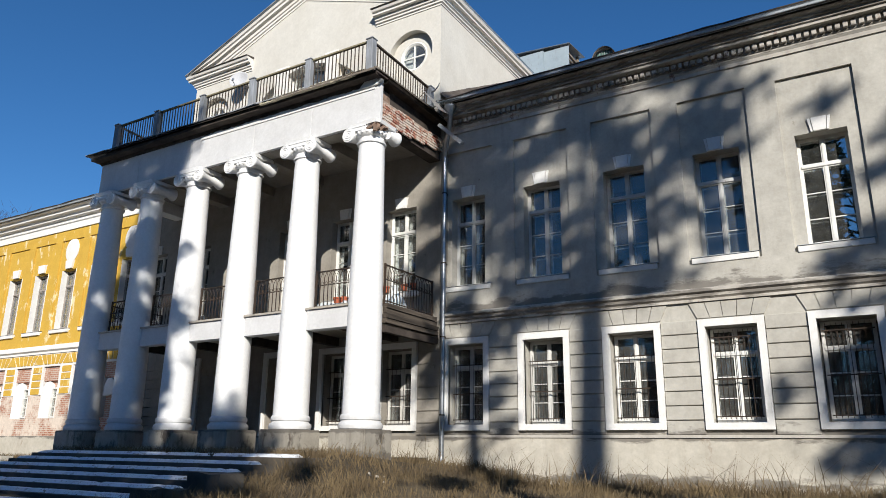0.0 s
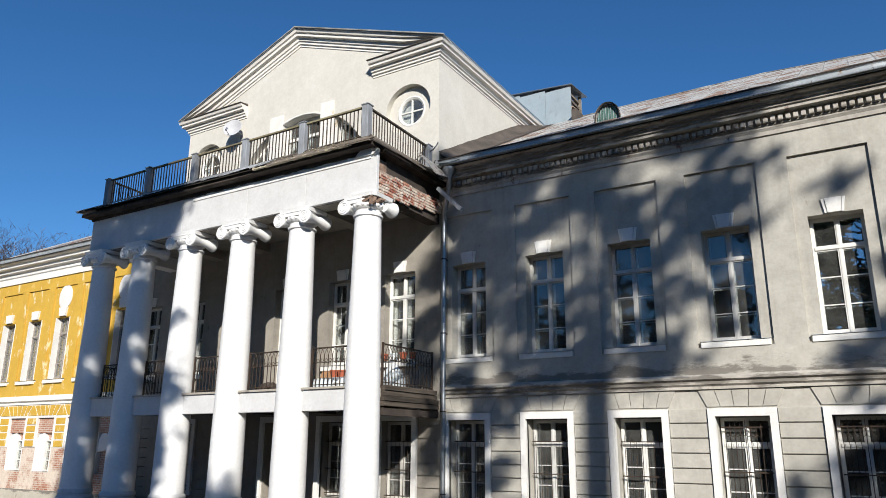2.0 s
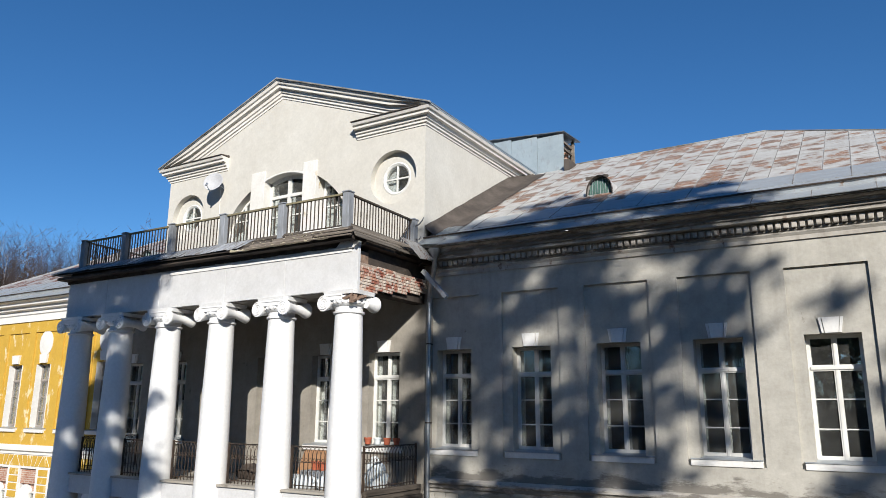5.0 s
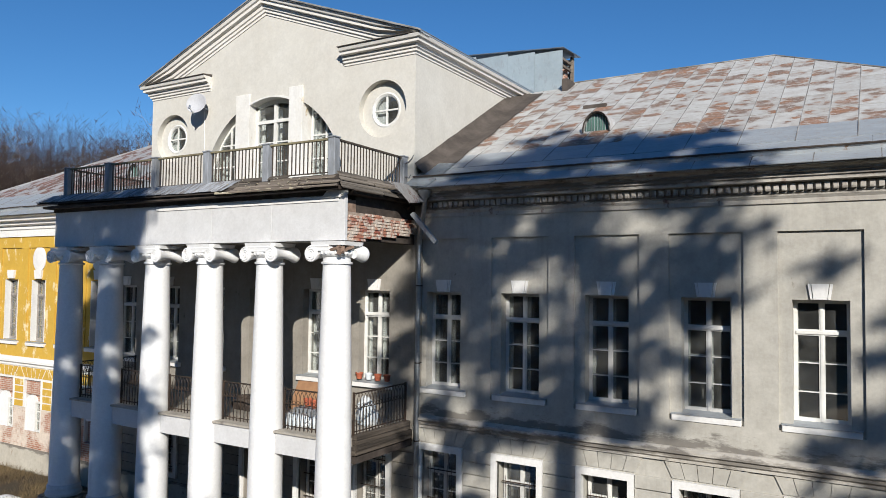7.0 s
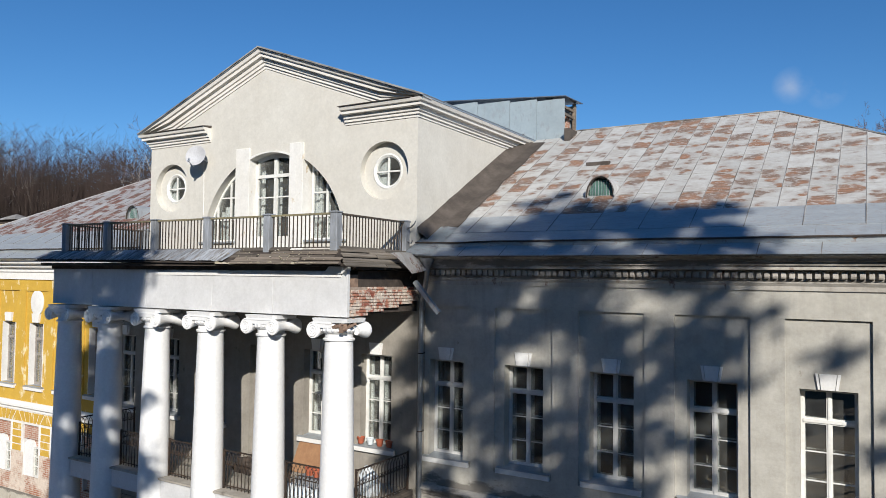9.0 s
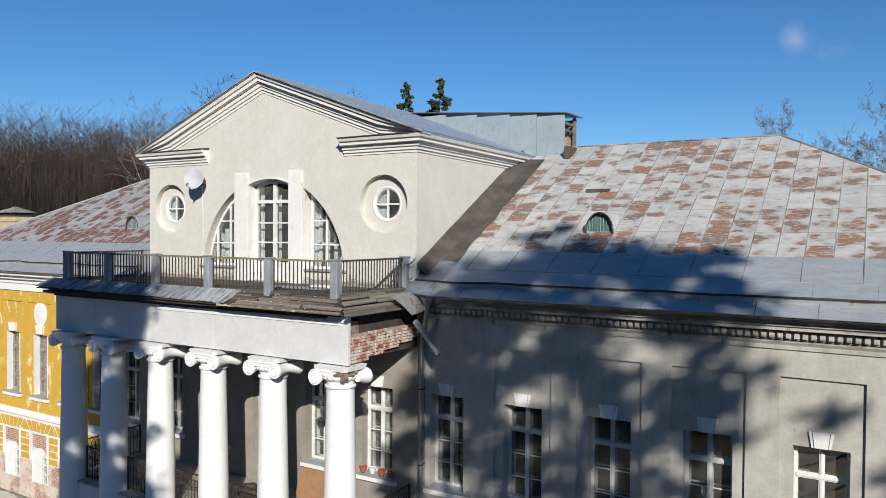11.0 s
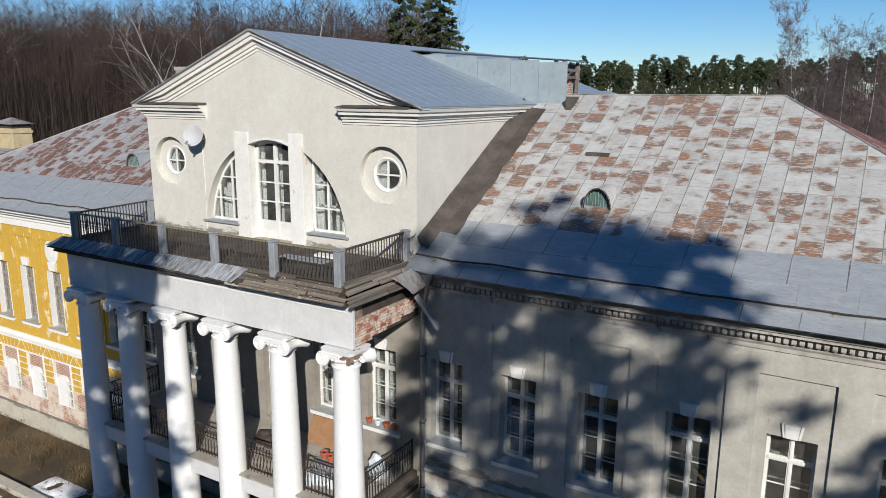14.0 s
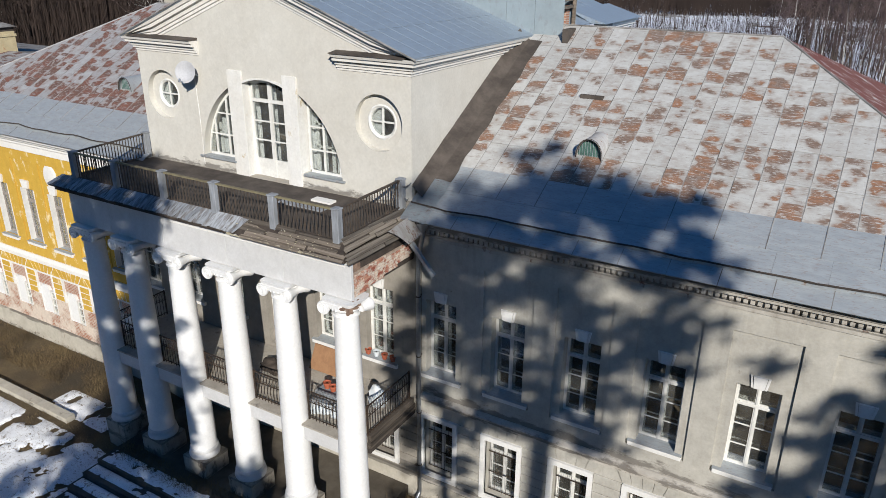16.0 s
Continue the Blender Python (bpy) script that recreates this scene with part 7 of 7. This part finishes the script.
rng = random.Random(5)
WOOD = [bare_tree("bare_tree", "tall bare brown tree in the wood", 21, 0.20, 40 + i, M_BARK, M_TWIG, 0.0, 4, 1, 13, 1) for i in range(5)]
BIRCHES = [bare_tree("birch_tree", "bare birch with a white trunk and drooping twigs", 22, 0.19, 60 + i, M_BIRCH, M_BIRCHTWIG, 0.55) for i in range(3)]
NEAR_BIRCHES = [bare_tree("birch_tree", "tall birch with a white trunk and a fine drooping crown", 22, 0.15, 70 + i, M_BIRCH, M_BIRCHTWIG, 0.5, 5, 4, 34, 1) for i in range(2)]
EYE0 = (15.9, -16.0)


def polar(az, dist):
    a = radians(az)
    return EYE0[0] + dist * math.sin(a), EYE0[1] + dist * math.cos(a)


spots = []
for k in range(90):
    az = rng.uniform(-72, -31)
    d = rng.uniform(86, 150)
    spots.append((*polar(az, d), rng.uniform(0.96, 1.15) * (1.0 if az < -54 else 1.14)))
for k in range(48):
    az = rng.uniform(-4.6, 3)
    spots.append((*polar(az, rng.uniform(92, 190)), rng.uniform(0.6, 0.9)))
plant(WOOD, spots, rng)
plant(NEAR_BIRCHES, [(*polar(-5.5, 78), 0.93), (*polar(-3.4, 84), 0.85), (*polar(-2.2, 76), 0.88), (*polar(-1.0, 70), 0.88), (*polar(0.3, 66), 0.9), (*polar(-6.9, 92), 0.72)], rng, 0.66)
spots = []
for k in range(18):
    spots.append((*polar(rng.uniform(-66, -32), rng.uniform(84, 115)), rng.uniform(0.9, 1.12)))
plant(BIRCHES, spots, rng)


def spray(verts, faces, q, s, rng):
    """A small two-bladed spray of needles."""
    u = Vector((rng.gauss(0, 1), rng.gauss(0, 1), rng.gauss(0, 0.6))).normalized() * s
    w = u.cross(Vector((rng.gauss(0, 1), rng.gauss(0, 1), rng.gauss(0, 1)))).normalized() * s * 0.5
    i = len(verts)
    verts += [tuple(q - u), tuple(q + w), tuple(q + u), tuple(q - w + Vector((0, 0, -0.3 * s)))]
    faces += [(i, i + 1, i + 2), (i, i + 2, i + 3)]


def conifer(name, label, height, spread, seed, levels=22, pine=False, clumps=1.0, bare=0.12, tuft=0.45, group="evergreen trees", fan=0.85, rise=0.0, girth=0.014, lean=0.0):
    """A trunk with whorls of boughs: a spruce carries needle sprays all along them, a pine in tufts towards their ends."""
    rng = random.Random(seed)
    t = thing(name, label, "tree", group)
    bm = bmesh.new()
    tube(bm, [(0, 0, -0.3), (0.05, 0.02, height * 0.5), (-0.04 + lean * 0.4, 0.05, height * 0.72), (lean, 0, height * 0.98)], height * girth, 9, 0.03)
    verts, faces = [], []
    for lv in range(levels):
        k = lv / (levels - 1)
        z = height * (bare + (1 - bare) * k)
        reach = spread * (math.sin(math.pi * min(1, 0.18 + 0.78 * k)) ** 0.5) if pine else spread * (1 - k) ** fan + 0.25
        for b in range(rng.randint(5, 8) if not pine else rng.randint(4, 7)):
            a = rng.uniform(0, 6.28)
            ln = reach * rng.uniform(0.45 if pine else 0.65, 1.1)
            stem = lean * max(0.0, (z / height - 0.5) * 2)
            tip = Vector((stem + math.cos(a) * ln, math.sin(a) * ln, z + ln * (0.2 if pine else -0.22) + rng.gauss(0, 0.3)))
            root = Vector((stem, 0, z))
            tube(bm, [tuple(root), tuple(root.lerp(tip, 0.5) + Vector((0, 0, 0.06 * ln))), tuple(tip)], 0.02 + 0.012 * ln, 3, 0.01)
            if pine:
                for f in ((1.0, 0.62) if ln > 2.2 else (1.0,)):
                    if rng.random() > clumps - rise * (1 - k):
                        continue
                    c = root.lerp(tip, f * rng.uniform(0.9, 1.05))
                    size = tuft * rng.uniform(0.6, 1.3)
                    for n in range(int(60 * (size / 0.45) ** 2) if tuft < 0.8 else 15):
                        q = c + Vector((rng.gauss(0, size * 0.55), rng.gauss(0, size * 0.55), rng.gauss(0, size * 0.42)))
                        spray(verts, faces, q, rng.uniform(0.14, 0.26) * (1 if tuft < 0.8 else 2.6), rng)
            else:
                for n in range(int((10 + 9 * ln) * clumps)):
                    f = rng.uniform(0.25, 1.05) ** 0.8
                    q = root.lerp(tip, f) + Vector((rng.gauss(0, 0.05 * ln + 0.05), rng.gauss(0, 0.05 * ln + 0.05), rng.gauss(0, 0.10)))
                    spray(verts, faces, q, rng.uniform(0.16, 0.34), rng)
    part("trunk", bm, M_BARK, t)
    me = bpy.data.meshes.new("crown")
    me.from_pydata(verts, [], faces)
    me.materials.append(M_NEEDLE)
    part("crown", me, M_NEEDLE, t)
    return t


def joined_wood(name, label, kinds, spots, rng, material):
    """Far trees past counting, joined into one object of stuff: rows of (x, y, scale)."""
    verts, faces, base = [], [], 0
    for x, y, s in spots:
        t = kinds[rng.randrange(len(kinds))]
        a = rng.uniform(0, 6.28)
        ca, sa = math.cos(a) * s, math.sin(a) * s
        z0 = ground_z(x, y)
        for o in t.children:
            me = o.data
            co = np.empty(len(me.vertices) * 3)
            me.vertices.foreach_get("co", co)
            co = co.reshape(-1, 3)
            verts.append(np.c_[co[:, 0] * ca - co[:, 1] * sa + x, co[:, 0] * sa + co[:, 1] * ca + y, co[:, 2] * s + z0])
            faces += [tuple(i + base for i in f.vertices) for f in me.polygons]
            base += len(co)
    me = bpy.data.meshes.new(name)
    me.from_pydata(np.concatenate(verts), [], faces)
    me.materials.append(material)
    return tagged(new(name, me), label, "wood", kind="stuff")


s1 = conifer("spruce_tree", "dark green spruce rising above the wood", 28.5, 5.9, 81, 34, clumps=1.6, fan=0.72)
s1.location = (*polar(-31.2, 80), 0)
copy_thing(s1, pose(*polar(-33.9, 80), 0, 0, 0, 70)).scale = (0.72, 0.72, 0.985)

# far pines on the rise behind the snow field, and bare woods before them
FAR_PINES = [conifer("pine_tree", "dark pine in the far wood", 25 + 2 * i, 2.7, 90 + i, 9, True, 1.0, 0.60, 0.81) for i in range(2)]
FAR_BARE = [bare_tree("bare_tree", "slender bare tree in the far wood", 20, 0.2, 200 + i, M_BARK, M_TWIG, 0.0, 3) for i in range(3)]
for i, t in enumerate(FAR_PINES):
    t.scale = (0.72, 0.72, 0.72)
    t.location = (*polar(-22 + 5 * i, 295), ground_z(*polar(-22 + 5 * i, 295)))
for i, t in enumerate(FAR_BARE):
    t.location = (*polar(-24 + 9 * i, 240), ground_z(*polar(-24 + 9 * i, 240)))
joined_wood("far_pine_wood", "dark pine wood along the horizon", FAR_PINES, [(*polar(-27 + 38 * k / 200 + rng.gauss(0, 0.3), rng.uniform(300, 350)), rng.uniform(0.68, 0.87)) for k in range(190)], rng, M_NEEDLE)
joined_wood("far_pine_wood", "young dark pines along the edge of the far wood", FAR_PINES, [(*polar(-27 + 38 * k / 240 + random.Random(k).gauss(0, 0.3), 292 + 14 * random.Random(k + 500).random()), 0.36 + 0.2 * random.Random(k + 900).random()) for k in range(240)], random.Random(77), M_NEEDLE)
joined_wood("far_bare_wood", "bare brown wood at the edge of the snow field", FAR_BARE, [(*polar(rng.uniform(-27, 2), rng.uniform(298, 330)), rng.uniform(0.6, 0.85)) for k in range(110)], rng, M_TWIG)


def brush(name, label, count, az0, az1, d0, d1, seed, h0, h1, sprigs=0):
    rng2 = random.Random(seed)
    verts, faces = [], []
    for k in range(count):
        x, y = polar(rng2.uniform(az0, az1), rng2.uniform(d0, d1))
        z = ground_z(x, y)
        h, w = h0 + (h1 - h0) * rng2.random() ** 0.6, rng2.uniform(0.02, 0.06)
        a = rng2.uniform(0, 3.14)
        lx, ly = rng2.gauss(0, 0.06) * h, rng2.gauss(0, 0.06) * h
        i = len(verts)
        dx, dy = w * math.cos(a), w * math.sin(a)
        verts += [(x - dx, y - dy, z), (x + dx, y + dy, z), (x + lx, y + ly, z + h)]
        faces.append((i, i + 1, i + 2))
        verts += [(x + dy, y - dx, z), (x - dy, y + dx, z), (x + lx, y + ly, z + h)]
        faces.append((i + 3, i + 4, i + 5))
        for s in range(sprigs):
            f = 0.30 + 0.69 * rng2.random() ** 0.6
            bx, by, bz = x + lx * f, y + ly * f, z + h * f
            a, ln = rng2.uniform(0, 6.28), h * rng2.uniform(0.015, 0.06) * (1.25 - f * 0.5)
            i, sl = len(verts), rng2.uniform(0.3, 1.0)
            verts += [(bx, by, bz - 0.03), (bx, by, bz + 0.035), (bx + ln * sl * math.cos(a), by + ln * sl * math.sin(a), bz + ln)]
            faces.append((i, i + 1, i + 2))
    me = bpy.data.meshes.new(name)
    me.from_pydata(verts, [], faces)
    me.materials.append(M_TWIG)
    tagged(new(name, me), label, "undergrowth", kind="stuff")


brush("undergrowth", "dense bare brown saplings and brushwood", 36000, -75, -53.5, 84, 160, 3, 12, 25, 14)
brush("undergrowth", "dense bare brown wood of slender stems", 27000, -53.5, -30.8, 84, 160, 13, 13, 26, 14)
brush("undergrowth", "bare brown brushwood behind the roof", 1000, -5.5, 3, 110, 215, 4, 3, 8, 9)
brush("undergrowth", "thin brown bushes in the snow behind the roof", 1500, -17.5, -4.5, 130, 225, 14, 2, 6, 9)
brush("undergrowth", "far brown brushwood at the edge of the snow field", 28000, -28, 3, 236, 310, 6, 5, 9.5, 2)
brush("undergrowth", "brown undergrowth at the foot of the far pines", 9000, -28, 11, 296, 322, 26, 7, 12.5, 3)


# evergreen trees on the lawn before the house, which throw their shade on it
def lawn_tree(shadow_x, away, top, *rest, **more):
    k = SUN_DIR / SUN_DIR.y
    x, y = shadow_x - k.x * away, -away
    t = conifer(*rest[:2], top - k.z * away - ground_z(x, y), *rest[2:], **more)
    t.location = (x, y, ground_z(x, y))
    return t


lawn_tree(9.4, 24, 11.6, "pine_tree", "old broad pine on the lawn before the house", 4.0, 407, 23, True, 0.88, 0.70, 0.34, rise=0.5, girth=0.022, lean=1.3)
lawn_tree(18.2, 22, 10.3, "spruce_tree", "broad spruce on the lawn before the house", 7.0, 102, 30, False, 1.0, 0.2, fan=0.72)
# added crown that only thickens the top of the old pine's shadow
lawn_tree(9.5, 27, 12.0, "pine_tree", "tall pine with a short dense crown on the lawn", 3.2, 303, 7, True, 0.9, 0.905, 0.42, girth=0.016, lean=0.4)
lawn_tree(6.6, 21, 9.2, "pine_tree", "slender ragged pine on the lawn before the house", 1.7, 106, 20, True, 0.60, 0.52, 0.40, rise=0.3)
lawn_tree(-6.6, 24, 8.9, "pine_tree", "slender pine on the lawn before the house", 2.6, 103, 30, True, 1.0, 0.52, 0.5)

shade = conifer("pine_tree", "low broad pine on the lawn beside the steps", 16.5, 4.6, 105, 18, True, 1.0, 0.45)
shade.location = (15.4, -28.0, ground_z(15.4, -28.0))
copy_thing(shade, pose(21.0, -29.5, ground_z(21.0, -29.5), 0, 0, 130))

# unseen wood added to close the lawn; cuts sky light, mirrors in panes
joined_wood("park_wood", "unseen bare trees added across the lawn", FAR_BARE, [(rng.uniform(-75, 95), rng.uniform(-95, -60), rng.uniform(0.75, 1.0)) for n in range(100)], rng, M_TWIG)
joined_wood("park_pines", "unseen dark pines added across the lawn", FAR_PINES, [(rng.uniform(-80, 100), rng.uniform(-90, -62), rng.uniform(0.7, 0.9)) for n in range(110)], rng, M_NEEDLE)
# taller pines, added only to hold blue sky light off the facade
joined_wood("park_pines", "unseen tall dark pines added to block sky light from the left", FAR_PINES, [(rng.uniform(-85, -20), rng.uniform(-46, -28), rng.uniform(1.0, 1.25)) for n in range(90)], rng, M_NEEDLE)
brush("undergrowth", "unseen dense bare wood added across the lawn", 22000, 105, 255, 50, 75, 17, 5, 14, 4)
# added out of view: blocks low sky light before the pedestals
brush("undergrowth", "unseen thick shrubbery added to keep low sky light off the pedestals", 9000, 196, 254, 17, 46, 21, 3, 7.5, 7)
